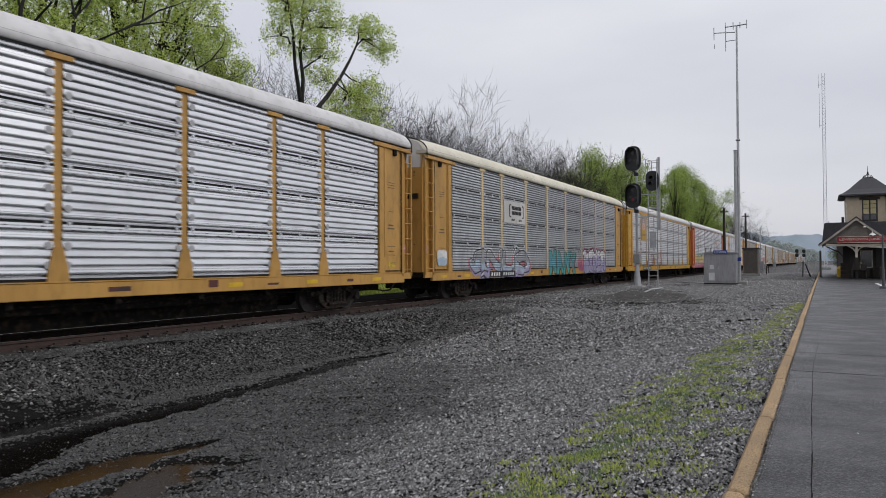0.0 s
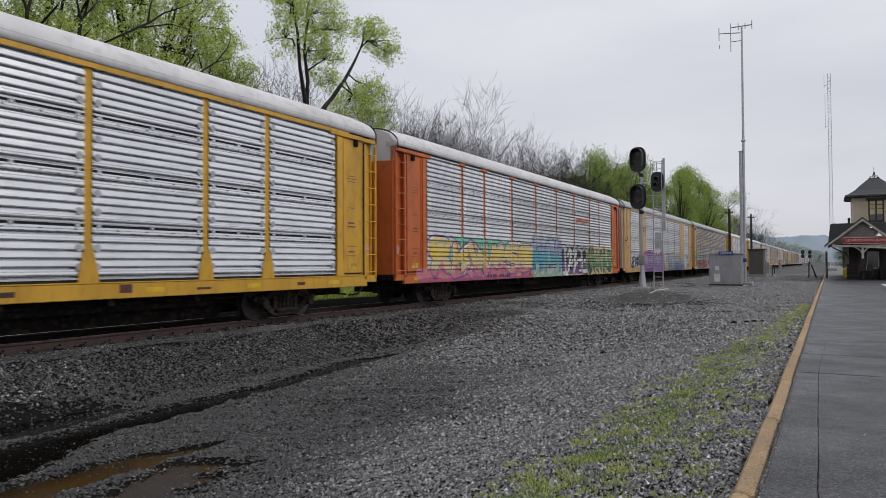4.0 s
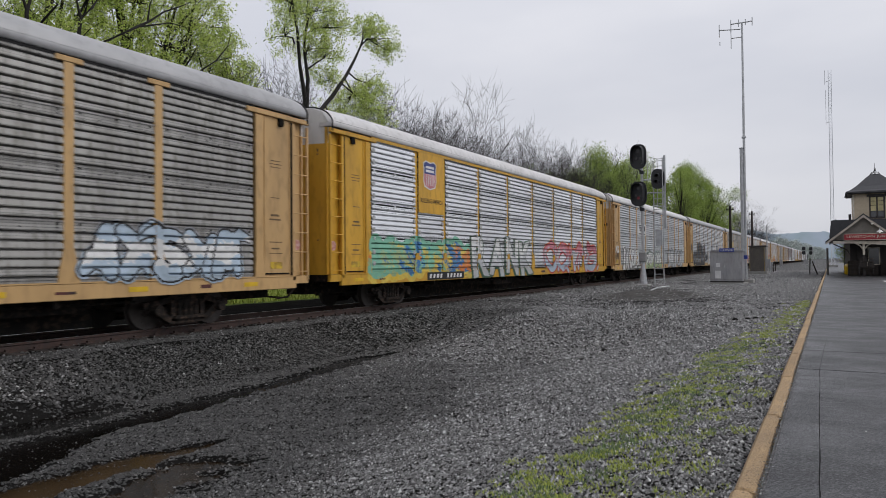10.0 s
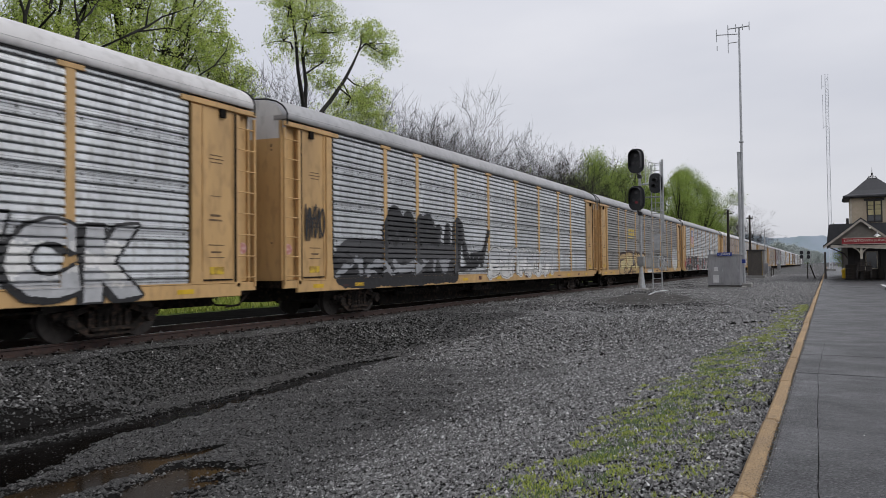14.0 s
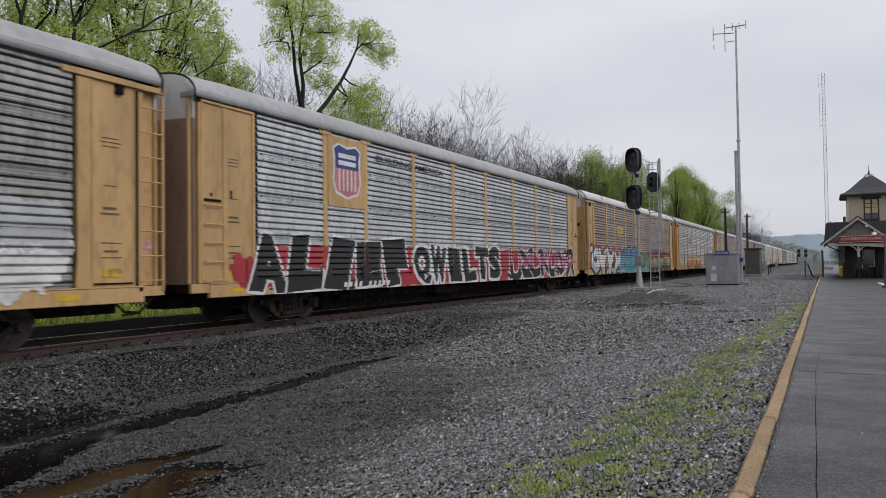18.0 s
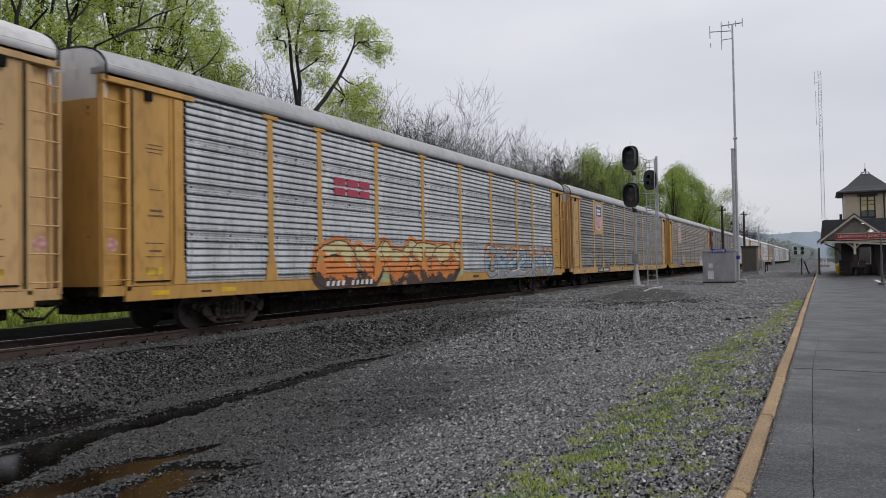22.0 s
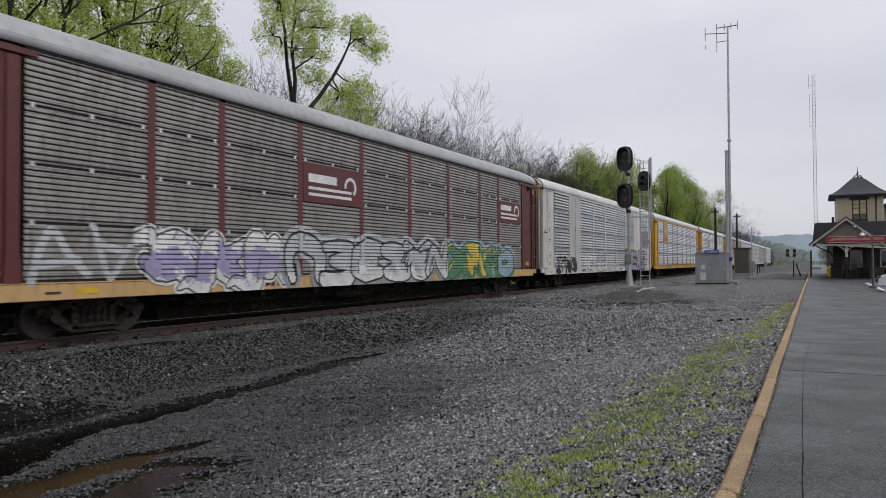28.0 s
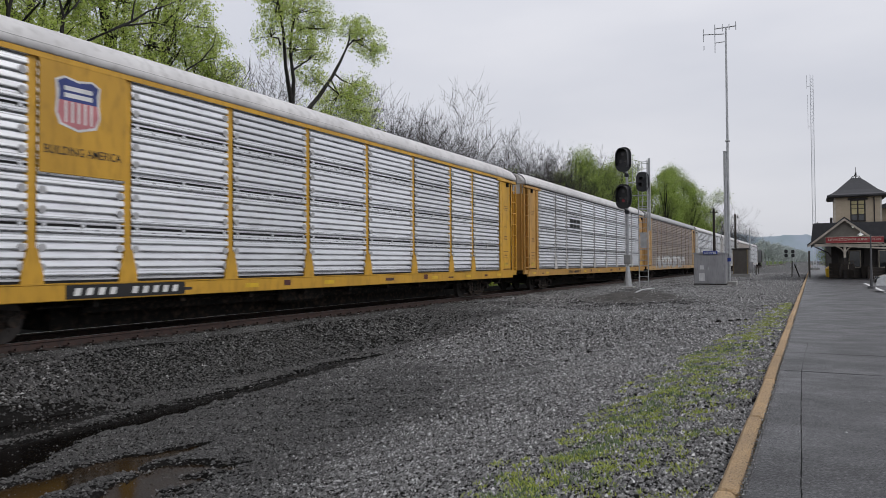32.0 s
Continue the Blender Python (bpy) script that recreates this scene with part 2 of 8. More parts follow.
def ground_z(x, y):
    x, y = np.asarray(x, float), np.asarray(y, float)
    z = np.interp(y, [-400, -30, 0, 0.6, 4.0, 5.6, 7.0, 8.0, 9.6, 11.2, 12.1, 14.9, 17.0, 20.0, 22, 40, 90, 400],
                  [0.0, 0.0, -0.02, -0.02, -0.05, -0.08, -0.10, -0.10, -0.06, 0.0, 0.02, 0.02, 0.02, 0.0, -0.3, 0.6, 2.0, 4.0])
    z = z + fnoise(x, y, 0.9) * 0.018 + fnoise(x, y, 3.1, 2.0) * 0.008
    # drainage ditch between platform and ballast, with standing water in its hollows
    floor = np.interp(y, [0.6, 1.6, 3.0, 4.4, 5.4, 6.0, 10.0, 10.6, 11.5], [-0.02, -0.10, -0.32, -0.53, -0.63, -0.645, -0.645, -0.42, 0.0])
    floor = floor + 0.012 * fnoise(x, y, 2.1, 1.0) + 0.008 * fnoise(x, y, 6.3, 4.0)
    floor = floor - 0.058 * wet_part(x, y)
    k = np.clip((24.0 - x) / 8.0, 0, 1) * np.clip((x + 70) / 20, 0, 1)
    k = k * k * (3 - 2 * k)
    z = np.where((y > 0.6) & (y < 11.5), z * (1 - k) + floor * k, z)
    # spoil heap round the signal's foot
    z = z + 0.40 * heap(x, y) + 0.20 * np.exp(-(((x - 41) / 5.0) ** 2 + ((y - 9.0) / 1.3) ** 2))
    z = z + np.clip((np.abs(x) - 600) / 2000, 0, 1) * 3
    return z


def gravel_mat(name, tones, size):
    """Crushed stone too far off to lie there piece by piece: cells with a tone and a tilt each."""
    m = bpy.data.materials.new(name)
    m.use_nodes = True
    n, l = m.node_tree.nodes, m.node_tree.links
    b = n["Principled BSDF"]
    b.inputs["Roughness"].default_value, b.inputs["Specular IOR Level"].default_value = 0.8, 0.15
    co = n.new("ShaderNodeTexCoord")
    vo = n.new("ShaderNodeTexVoronoi")
    vo.inputs["Scale"].default_value = 1.0 / size
    l.new(co.outputs["Object"], vo.inputs["Vector"])
    sep = n.new("ShaderNodeSeparateColor")
    l.new(vo.outputs["Color"], sep.inputs["Color"])
    ramp = n.new("ShaderNodeValToRGB")
    e = ramp.color_ramp.elements
    while len(e) < len(tones):
        e.new(0.5)
    for i, c in enumerate(tones):
        e[i].position, e[i].color = i / (len(tones) - 1), (c, c * 0.99, c * 0.985, 1)
    l.new(sep.outputs["Red"], ramp.inputs["Fac"])
    big = n.new("ShaderNodeTexNoise")
    big.inputs["Scale"].default_value, big.inputs["Detail"].default_value = 0.7, 9
    l.new(co.outputs["Object"], big.inputs["Vector"])
    mr = n.new("ShaderNodeMapRange")
    mr.inputs["From Min"].default_value, mr.inputs["From Max"].default_value = 0.35, 0.65
    mr.inputs["To Min"].default_value, mr.inputs["To Max"].default_value = 0.75, 1.3
    l.new(big.outputs["Fac"], mr.inputs["Value"])
    hs = n.new("ShaderNodeHueSaturation")
    l.new(ramp.outputs["Color"], hs.inputs["Color"])
    l.new(mr.outputs["Result"], hs.inputs["Value"])
    l.new(hs.outputs["Color"], b.inputs["Base Color"])
    bp = n.new("ShaderNodeBump")
    bp.inputs["Strength"].default_value, bp.inputs["Distance"].default_value = 0.7, 0.02
    bp.invert = True
    l.new(vo.outputs["Distance"], bp.inputs["Height"])
    l.new(bp.outputs["Normal"], b.inputs["Normal"])
    return m


gravel_ground = gravel_mat("wet_gravel_ground", [0.02, 0.09, 0.03, 0.17, 0.04, 0.12, 0.26], 0.09)


def graded(stops):
    out = []
    for (a, b, n) in stops:
        out += list(np.linspace(a, b, n, endpoint=False))
    return np.array(out + [stops[-1][1]])


gx = graded([(-3000, -300, 8), (-300, -20, 16), (-20, 1, 22), (1, 16, 130), (16, 50, 120), (50, 200, 70), (200, 800, 20), (800, 4500, 10)])
gy = graded([(-3500, -200, 8), (-200, -12, 10), (-12, 0.3, 12), (0.3, 12.3, 110), (12.3, 20, 20), (20, 100, 16), (100, 4000, 10)])
GX, GY = np.meshgrid(gx, gy, indexing="ij")
GV = np.stack([GX, GY, ground_z(GX, GY)], -1).reshape(-1, 3)
nx, ny = len(gx), len(gy)
ii, jj = np.meshgrid(np.arange(nx - 1), np.arange(ny - 1), indexing="ij")
GF = np.stack([ii * ny + jj, (ii + 1) * ny + jj, (ii + 1) * ny + jj + 1, ii * ny + jj + 1], -1).reshape(-1, 4)
ground = tagged(new("ground", soup("ground", GV, GF, gravel_ground, smooth=True)), "wet dark grey gravel ground beside the railway track", "ground", kind="structure")
# bare soil between loose stones and beside the track, blackened to stand for shade
ground.data.materials.append(mat("dark_wet_soil", (0.016, 0.0155, 0.015), (0.010, 0.0095, 0.009), scale=1.5, rough=1.0, bump=0.8, bscale=40, spec=0.0, c3=(0.04, 0.039, 0.038), scale3=30, amount3=0.2))
ground.data.materials.append(mat("spoil_heap_soil", (0.085, 0.081, 0.075), (0.045, 0.043, 0.040), scale=2.5, rough=0.95, bump=0.9, bscale=25, spec=0.1, c3=(0.13, 0.125, 0.12), scale3=22, amount3=0.3))
ground.data.materials.append(mat("grassy_soil", (0.10, 0.15, 0.035), (0.06, 0.085, 0.025), scale=0.8, rough=0.95, bump=0.8, bscale=12, spec=0.05, c3=(0.16, 0.14, 0.07), scale3=5, amount3=0.3))
mid_x, mid_y = GV[GF].mean(1)[:, 0], GV[GF].mean(1)[:, 1]
# the blackened soil takes the gravel bed and the strip under and behind the train
soil = ((mid_y > 0.3) & (mid_y < 12.4) & (mid_x < 80) & (mid_x > 2.3)) | ((mid_y > 12.0) & (mid_y < 19.5) & (np.abs(mid_x) < 220))
kinds = np.where(heap(mid_x, mid_y) > 0.25, 2, np.where((mid_y > 19.5) & (mid_y < 95), 3, np.where(soil, 1, 0)))
ground.data.polygons.foreach_set("material_index", kinds.astype(np.int32))

# standing water in the ditch
water_mat = mat("dark_water", (0.006, 0.005, 0.0045), (0.004, 0.0035, 0.003), scale=0.9, rough=0.05, spec=0.11, bump=0.006, bscale=5)
brown_mat = mat("muddy_water", (0.026, 0.016, 0.008), (0.014, 0.009, 0.005), scale=1.2, rough=0.10, spec=0.12, bump=0.012, bscale=6)
for m_ in (water_mat, brown_mat):
    m_.node_tree.nodes["Principled BSDF"].inputs["IOR"].default_value = 1.33
puddle = thing("puddle", "shallow dark rainwater lying in the gravel ditch", "puddle", kind="structure",
               shape=Shape().box(-8.0, 16.5, 7.22, 10.6, -0.95, -0.68), material=water_mat)
thing("muddy_puddle", "shallow brown muddy rainwater on the gravel", "puddle", kind="structure",
      shape=Shape().box(-8.0, 9.0, 4.2, 7.22, -0.95, -0.68), material=brown_mat)


def stones(count, x0, x1, y0, y1, lo, hi, seed):
    """Angular lumps lying on the ground: arrays of verts and quads."""
    r = np.random.default_rng(seed)
    px, py = r.uniform(x0, x1, count), r.uniform(y0, y1, count)
    k = (r.random(count) > np.maximum(wet_part(px, py) * 0.90, np.clip(heap(px, py) * 1.6, 0, 0.9)))
    px, py = px[k], py[k]
    n = len(px)
    # an uneven foot of four corners and a point off its middle
    size = lo + (hi - lo) * r.random(n) ** 2
    foot = np.array([(-1, -1, -0.35), (1, -1, -0.35), (1, 1, -0.35), (-1, 1, -0.35), (0, 0, 0.75)], float)
    v = np.repeat(foot[None], n, 0)
    v[:, :4, :2] *= 0.45 + 0.65 * r.random((n, 4, 2))
    v[:, :4, 2] += r.uniform(-0.25, 0.35, (n, 4))
    v[:, 4, :2] = r.uniform(-0.55, 0.55, (n, 2))
    v[:, 4, 2] *= 0.6 + 0.8 * r.random(n)
    v = v * size[:, None, None] * (0.75 + 0.5 * r.random((n, 1, 3)))
    a = r.uniform(0, 6.28, n)
    ca, sa = np.cos(a), np.sin(a)
    x, y, z = v[..., 0], v[..., 1], v[..., 2]
    x, y = x * ca[:, None] - y * sa[:, None], x * sa[:, None] + y * ca[:, None]
    v = np.stack([x + px[:, None], y + py[:, None], z + (np.where(wet_part(px, py) > 0, np.maximum(ground_z(px, py), -0.69), ground_z(px, py)) + size * 0.2)[:, None]], -1)
    q = np.array([(0, 1, 4), (1, 2, 4), (2, 3, 4), (3, 0, 4)])
    return v.reshape(-1, 3), (q[None] + 5 * np.arange(n)[:, None, None]).reshape(-1, 3)


stone_mat = island_mat("crushed_stone", [(0.016, 0.016, 0.017), (0.16, 0.159, 0.159), (0.03, 0.029, 0.029), (0.38, 0.377, 0.374), (0.045, 0.044, 0.043), (0.26, 0.258, 0.256), (0.09, 0.088, 0.086), (0.68, 0.675, 0.67)], rough=0.6, spec=0.3)
SV, SF, base = [], [], 0
for args in ((16000, -9, 2.6, 0.47, 12.3, 0.02, 0.05, 12), (127000, 2.2, 8.0, 0.47, 9.4, 0.008, 0.020, 1), (85000, 8.0, 14.0, 0.47, 12.3, 0.011, 0.026, 2), (14000, 4, 8, 9.4, 12.3, 0.014, 0.032, 3),
             (52000, 14, 24, 0.47, 12.3, 0.016, 0.036, 7), (66000, 24, 50, 0.47, 12.3, 0.016, 0.036, 4), (6000, 4, 60, 12.2, 14.8, 0.025, 0.05, 6),
             (80000, 50, 110, 0.47, 12.3, 0.02, 0.042, 8)):
    v, f = stones(*args)
    SV.append(v), SF.append(f + base)
    base += len(v)
SV, SF = np.concatenate(SV), np.concatenate(SF)
SC = SV.reshape(-1, 5, 3).mean(1)
damp = 1.15 * np.clip((SC[:, 1] - 3.2) / 2.8, 0, 1) * np.clip((17.0 - SC[:, 0]) / 8.0, 0, 1) * np.clip((10.6 - SC[:, 1]) / 1.2, 0, 1)
damp = damp + 0.7 * np.clip((8.0 - SC[:, 0]) / 2, 0, 1) * np.clip((SC[:, 1] - 6.3) / 0.8, 0, 1) * np.clip((10.6 - SC[:, 1]) / 0.6, 0, 1)
damp = damp + 0.75 * np.clip((SC[:, 1] - 8.6) / 1.0, 0, 1) * np.clip((34 - SC[:, 0]) / 12, 0, 1) + 0.3 * np.clip((7 - SC[:, 0]) / 4, 0, 1) * np.clip((SC[:, 1] - 2.5) / 2, 0, 1)
damp = damp + 0.85 * heap(SC[:, 0], SC[:, 1]) + (0.2 + 0.3 * np.clip((SC[:, 0] - 16) / 10, 0, 1)) * fnoise(SC[:, 0], SC[:, 1], 0.8, 5.0) + 0.15 * fnoise(SC[:, 0], SC[:, 1], 2.3, 3.0) > 0.5 + 0.28 * np.random.default_rng(9).normal(size=len(SC))
wet_mat = island_mat("soaked_stone", [(0.014, 0.014, 0.015), (0.05, 0.049, 0.048), (0.022, 0.022, 0.022), (0.10, 0.098, 0.096), (0.03, 0.0295, 0.029), (0.06, 0.059, 0.058), (0.22, 0.218, 0.215)], rough=0.5, spec=0.35)
for pick, m_, nm, lb in ((~damp, stone_mat, "ballast_stones", "loose angular grey crushed ballast stones"), (damp, wet_mat, "soaked_stones", "loose crushed stones, dark and soaked")):
    q = np.where(np.repeat(pick, 4))[0]
    keep = SF[q]
    used, inv = np.unique(keep, return_inverse=True)
    tagged(new(nm, soup(nm, SV[used], inv.reshape(keep.shape), m_)), lb, "gravel", kind="stuff")

# weeds along the platform, in clumps
weed_mat = island_mat("spring_weeds", [(0.24, 0.31, 0.055), (0.36, 0.43, 0.08), (0.48, 0.52, 0.13), (0.28, 0.35, 0.075)], rough=0.6, translucent=0.3)
tuft_mat = island_mat("dark_grass_tufts", [(0.10, 0.16, 0.06), (0.15, 0.22, 0.09), (0.22, 0.29, 0.11), (0.13, 0.19, 0.09)], rough=0.6, translucent=0.3)


def clumps(count, seed, x0, x1, spread, size, per, tall):
    """Leaf blades in separate clumps beside the curb."""
    r = np.random.default_rng(seed)
    cx = x0 + (x1 - x0) * r.random(count) ** 1.35
    cy = np.interp(cx, [4, 5.2, 6, 8, 12, 14.6, 18, 24, 33], [1.95, 1.85, 1.68, 1.62, 1.56, 1.45, 1.1, 0.8, 0.7]) + spread * r.normal(size=count) * np.interp(cx, [4, 10, 20, 33], [0.32, 0.3, 0.22, 0.08])
    stray = r.random(count) < 0.12
    cy = np.where(stray, r.uniform(0.62, 1.5, count), cy)
    rad = size * r.uniform(0.4, 1.3, count)
    n = (per * (rad / size) ** 2).astype(int) + 4
    i = np.repeat(np.arange(count), n)
    k = len(i)
    a, q = r.uniform(0, 6.28, k), np.sqrt(r.random(k)) * rad[i]
    x, y = cx[i] + np.cos(a) * q * 1.3, cy[i] + np.sin(a) * q
    ok = y > 0.56
    x, y = x[ok], y[ok]
    n = len(x)
    h, w, a = r.uniform(0.4, 1.0, n) * tall, r.uniform(0.003, 0.0065, n), r.uniform(0, 6.28, n)
    lean = r.uniform(0.2, 1.3, n) * h
    z = ground_z(x, y) + 0.008
    dx, dy = np.cos(a), np.sin(a)
    v = np.stack([np.stack([x - dy * w, y + dx * w, z], -1), np.stack([x + dy * w, y - dx * w, z], -1),
                  np.stack([x + dx * lean * .5 + dy * w, y + dy * lean * .5 - dx * w, z + h * .7], -1), np.stack([x + dx * lean, y + dy * lean, z + h], -1)], 1)
    return v.reshape(-1, 3), np.arange(4 * n).reshape(-1, 4)


tagged(new("weeds", soup("weeds", *clumps(900, 11, 3.6, 30, 1.05, 0.085, 26, 0.030), weed_mat)), "patchy low green weeds growing through gravel", "weeds", kind="stuff")
tagged(new("grass_tufts", soup("grass_tufts", *clumps(170, 13, 4.2, 15, 0.75, 0.13, 24, 0.045), tuft_mat)), "darker thin grass tufts growing through gravel", "grass", kind="stuff")

# rails and ties
rust = mat("rusty_rail", (0.07, 0.04, 0.032), (0.04, 0.027, 0.024), scale=8, rough=0.75, bump=0.3)
shiny = mat("rail_head", (0.45, 0.44, 0.43), (0.3, 0.29, 0.28), scale=4, rough=0.3, metal=1.0)
tie_mat = mat("creosoted_tie", (0.055, 0.042, 0.035), (0.03, 0.026, 0.024), scale=5, rough=0.85, bump=0.6, per_object=0.25)
track = thing("railway_track", "steel rails on dark timber ties in ballast", "railway track", at=(0, TRACK, 0), kind="structure")
for side in (-1, 1):
    y = side * 0.755
    prof = [(-0.075, 0.0), (0.075, 0.0), (0.075, 0.012), (0.012, 0.035), (0.009, 0.13), (0.036, 0.142), (0.036, 0.172), (0.028, 0.18), (-0.028, 0.18),
            (-0.036, 0.172), (-0.036, 0.142), (-0.009, 0.13), (-0.012, 0.035), (-0.075, 0.012)]
    s = Shape()
    s.prism([(y + a, b) for a, b in prof], "x", -700, 900)
    rail = part("rail", s, rust, track)
    part("rail_head", Shape().box(-700, 900, y - 0.024, y + 0.024, 0.1805, 0.1825), shiny, rail, "worn bright running surface")
tie = tidy(Shape().box(-0.115, 0.115, -1.3, 1.3, -0.12, 0.035, bevel=0.012).mesh("tie", tie_mat))
plate = tidy(Shape().box(-0.09, 0.09, -0.17, 0.17, 0.035, 0.05).box(-0.03, 0.03, -0.13, -0.07, 0.05, 0.09).box(-0.03, 0.03, 0.07, 0.13, 0.05, 0.09).mesh("tie_plate", rust))
for k in range(150):
    o = part("tie", tie, None, track, at=(3.0 + 0.52 * k, rng.normal() * 0.015, 0))
    if k < 60:
        part("tie_plate", plate, None, o, at=(0, -0.755, 0))
s = Shape()
for k in range(700):
    if not 3 <= -200 + 0.6 * k <= 81:
        s.box(-200.1 + 0.6 * k, -199.87 + 0.6 * k, -1.3, 1.3, -0.12, 0.035)
tagged(part("far_ties", s, tie_mat, track), kind="stuff")

# platform
asphalt = mat("wet_asphalt", (0.024, 0.024, 0.0265), (0.008, 0.008, 0.0095), scale=0.8, rough=0.42, spec=0.5, bump=0.6, bscale=60, stretch=(1, 1, 1), c3=(0.15, 0.15, 0.152), scale3=42, amount3=0.34,
              per_object=0.08)
# puddled and dry patches shine unevenly
n_, l_ = asphalt.node_tree.nodes, asphalt.node_tree.links
spread = n_.new("ShaderNodeMapping")
spread.inputs["Scale"].default_value = (1.0, 0.6, 1.0)
l_.new(n_["Texture Coordinate"].outputs["Object"], spread.inputs["Vector"])
sheen = n_.new("ShaderNodeTexNoise")
sheen.inputs["Scale"].default_value, sheen.inputs["Detail"].default_value, sheen.inputs["Roughness"].default_value = 1.6, 7, 0.65
l_.new(spread.outputs["Vector"], sheen.inputs["Vector"])
gloss = n_.new("ShaderNodeMapRange")
for key, v in (("From Min", 0.38), ("From Max", 0.62), ("To Min", 0.34), ("To Max", 0.52)):
    gloss.inputs[key].default_value = v
l_.new(sheen.outputs["Fac"], gloss.inputs["Value"])
l_.new(gloss.outputs["Result"], n_["Principled BSDF"].inputs["Roughness"])
curb_mat = mat("tan_painted_curb", (0.47, 0.32, 0.17), (0.36, 0.25, 0.14), scale=3, rough=0.8, bump=0.9, bscale=70, c3=(0.16, 0.115, 0.075), scale3=55, amount3=0.42, per_object=0.12)
platform = thing("platform", "wet dark asphalt station platform with joints", "platform", kind="structure", shape=Shape().box(-60, 320, -30, CURB - 0.15, -0.2, 0.085), material=asphalt)
xs = [-60, -20, 2.2, 10.47, 12.62, 18.4, 26.4, 34.5, 42.6, 50.6, 58.6, 66.6, 90, 140, 320]
for a, b in zip(xs, xs[1:]):
    for y0, y1 in ((-2.6, CURB - 0.165), (-12, -2.61), (-30, -12.01)):
        part("slab", Shape().box(a + 0.004, b - 0.004, y0, y1, 0.0, DECK, bevel=0.008), asphalt, platform)
crack_mat = mat("tarry_crack", (0.012, 0.012, 0.012), rough=0.9, spec=0.1)


def crack(a, b, width, seed, wander):
    """A ragged near-black strip that draws a crack on the deck between two places."""
    r = np.random.default_rng(seed)
    n = int(math.hypot(b[0] - a[0], b[1] - a[1]) / 0.12) + 2
    t = np.linspace(0, 1, n)
    side = np.cumsum(r.normal(size=n)) * wander
    side = side - side[0] - t * (side[-1] - side[0])
    dx, dy = b[0] - a[0], b[1] - a[1]
    k = math.hypot(dx, dy)
    px, py = a[0] + dx * t - dy / k * side, a[1] + dy * t + dx / k * side
    w = width * r.uniform(0.4, 1.2, n)
    s_ = Shape()
    v = [(x - dy / k * q, y + dx / k * q, DECK + 0.002) for x, y, q in zip(px, py, w)] + [(x + dy / k * q, y - dx / k * q, DECK + 0.002) for x, y, q in zip(px, py, w)]
    s_.add(v, [(i, i + 1, n + i + 1, n + i) for i in range(n - 1)])
    part("crack", s_.mesh("crack", crack_mat), None, platform)


crack((4.0, 0.08), (10.45, 0.15), 0.0042, 3, 0.0014)
crack((10.47, 0.36), (10.47, -2.6), 0.014, 4, 0.008)
crack((12.62, 0.36), (12.62, -2.6), 0.011, 5, 0.01)
crack((10.5, 0.15), (14.5, 0.09), 0.0025, 6, 0.002)
crack((18.4, 0.36), (18.4, -2.6), 0.012, 8, 0.01)
curb = thing("platform_curb", "worn tan-painted concrete curb along the platform edge", "curb", kind="structure")
for k in range(60):
    x = -12.0 + 2.4 * k
    j = rng.normal() * 0.007
    part("curb_stone", Shape().box(x + 0.006, x + 2.394, CURB - 0.125 + j, CURB + j, -0.45, DECK + 0.012 + rng.normal() * 0.003, bevel=0.022), curb_mat, curb)
part("curb_stone", Shape().box(132, 320, CURB - 0.125, CURB, -0.25, DECK + 0.01, bevel=0.015), curb_mat, curb)

platform.matrix_basis = pose(0, 0, 0, 0, 0, -0.18)
curb.matrix_basis = pose(0, 0, 0, 0, 0, -0.18)

# loose grit on the deck and along the curb
r_ = np.random.default_rng(31)
gn = 5200
gx_, gy_ = 3.5 + 24 * r_.random(gn) ** 1.5, np.where(r_.random(gn) < 0.45, CURB - 0.155 + 0.016 * r_.normal(size=gn), r_.uniform(-5.0, CURB - 0.17, gn))
gs_ = r_.uniform(0.003, 0.009, gn)
tri = np.array([(-1, -0.8, -0.2), (1, -0.6, -0.2), (0.1, 1, -0.2), (0, 0, 0.8)])
GVv = tri[None] * gs_[:, None, None] * (0.6 + 0.8 * r_.random((gn, 4, 3))) + np.stack([gx_, gy_, np.full(gn, DECK + 0.001)], -1)[:, None]
GFf = (np.array([(0, 1, 3), (1, 2, 3), (2, 0, 3)])[None] + 4 * np.arange(gn)[:, None, None]).reshape(-1, 3)
grit = tagged(new("loose_grit", soup("loose_grit", GVv.reshape(-1, 3), GFf, stone_mat)), "fine grit scattered on the platform deck", "grit", kind="stuff")
grit.matrix_basis = pose(0, 0, 0, 0, 0, -0.18)

# far ridge and misty woods; distance haze is mixed into the colour
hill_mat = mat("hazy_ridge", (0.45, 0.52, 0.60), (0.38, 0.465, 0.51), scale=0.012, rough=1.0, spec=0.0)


def ridge(name, label, material, x, y0, y1, z, amp, step, seed):
    ys = np.arange(y0, y1, step)
    r = np.random.default_rng(seed)
    top = z + amp * (fnoise(ys * 0, ys, 0.0021, seed) + 0.5 * fnoise(ys * 0, ys, 0.009, seed + 1)) + r.normal(size=len(ys)) * amp * 0.06
    s = Shape()
    n = len(ys)
    v = [(x, a, -20) for a in ys] + [(x + t * 0.6, a, t) for a, t in zip(ys, top)] + [(x + 400, a, -20) for a in ys]
    s.add(v, [(i, i + 1, n + i + 1, n + i) for i in range(n - 1)] + [(n + i, n + i + 1, 2 * n + i + 1, 2 * n + i) for i in range(n - 1)])
    return thing(name, label, "hills", kind="structure", shape=s, material=material)


ridge("backdrop", "distant wooded ridge coloured hazy blue", hill_mat, 3000, -1400, 2400, 100, 24, 12, 3)

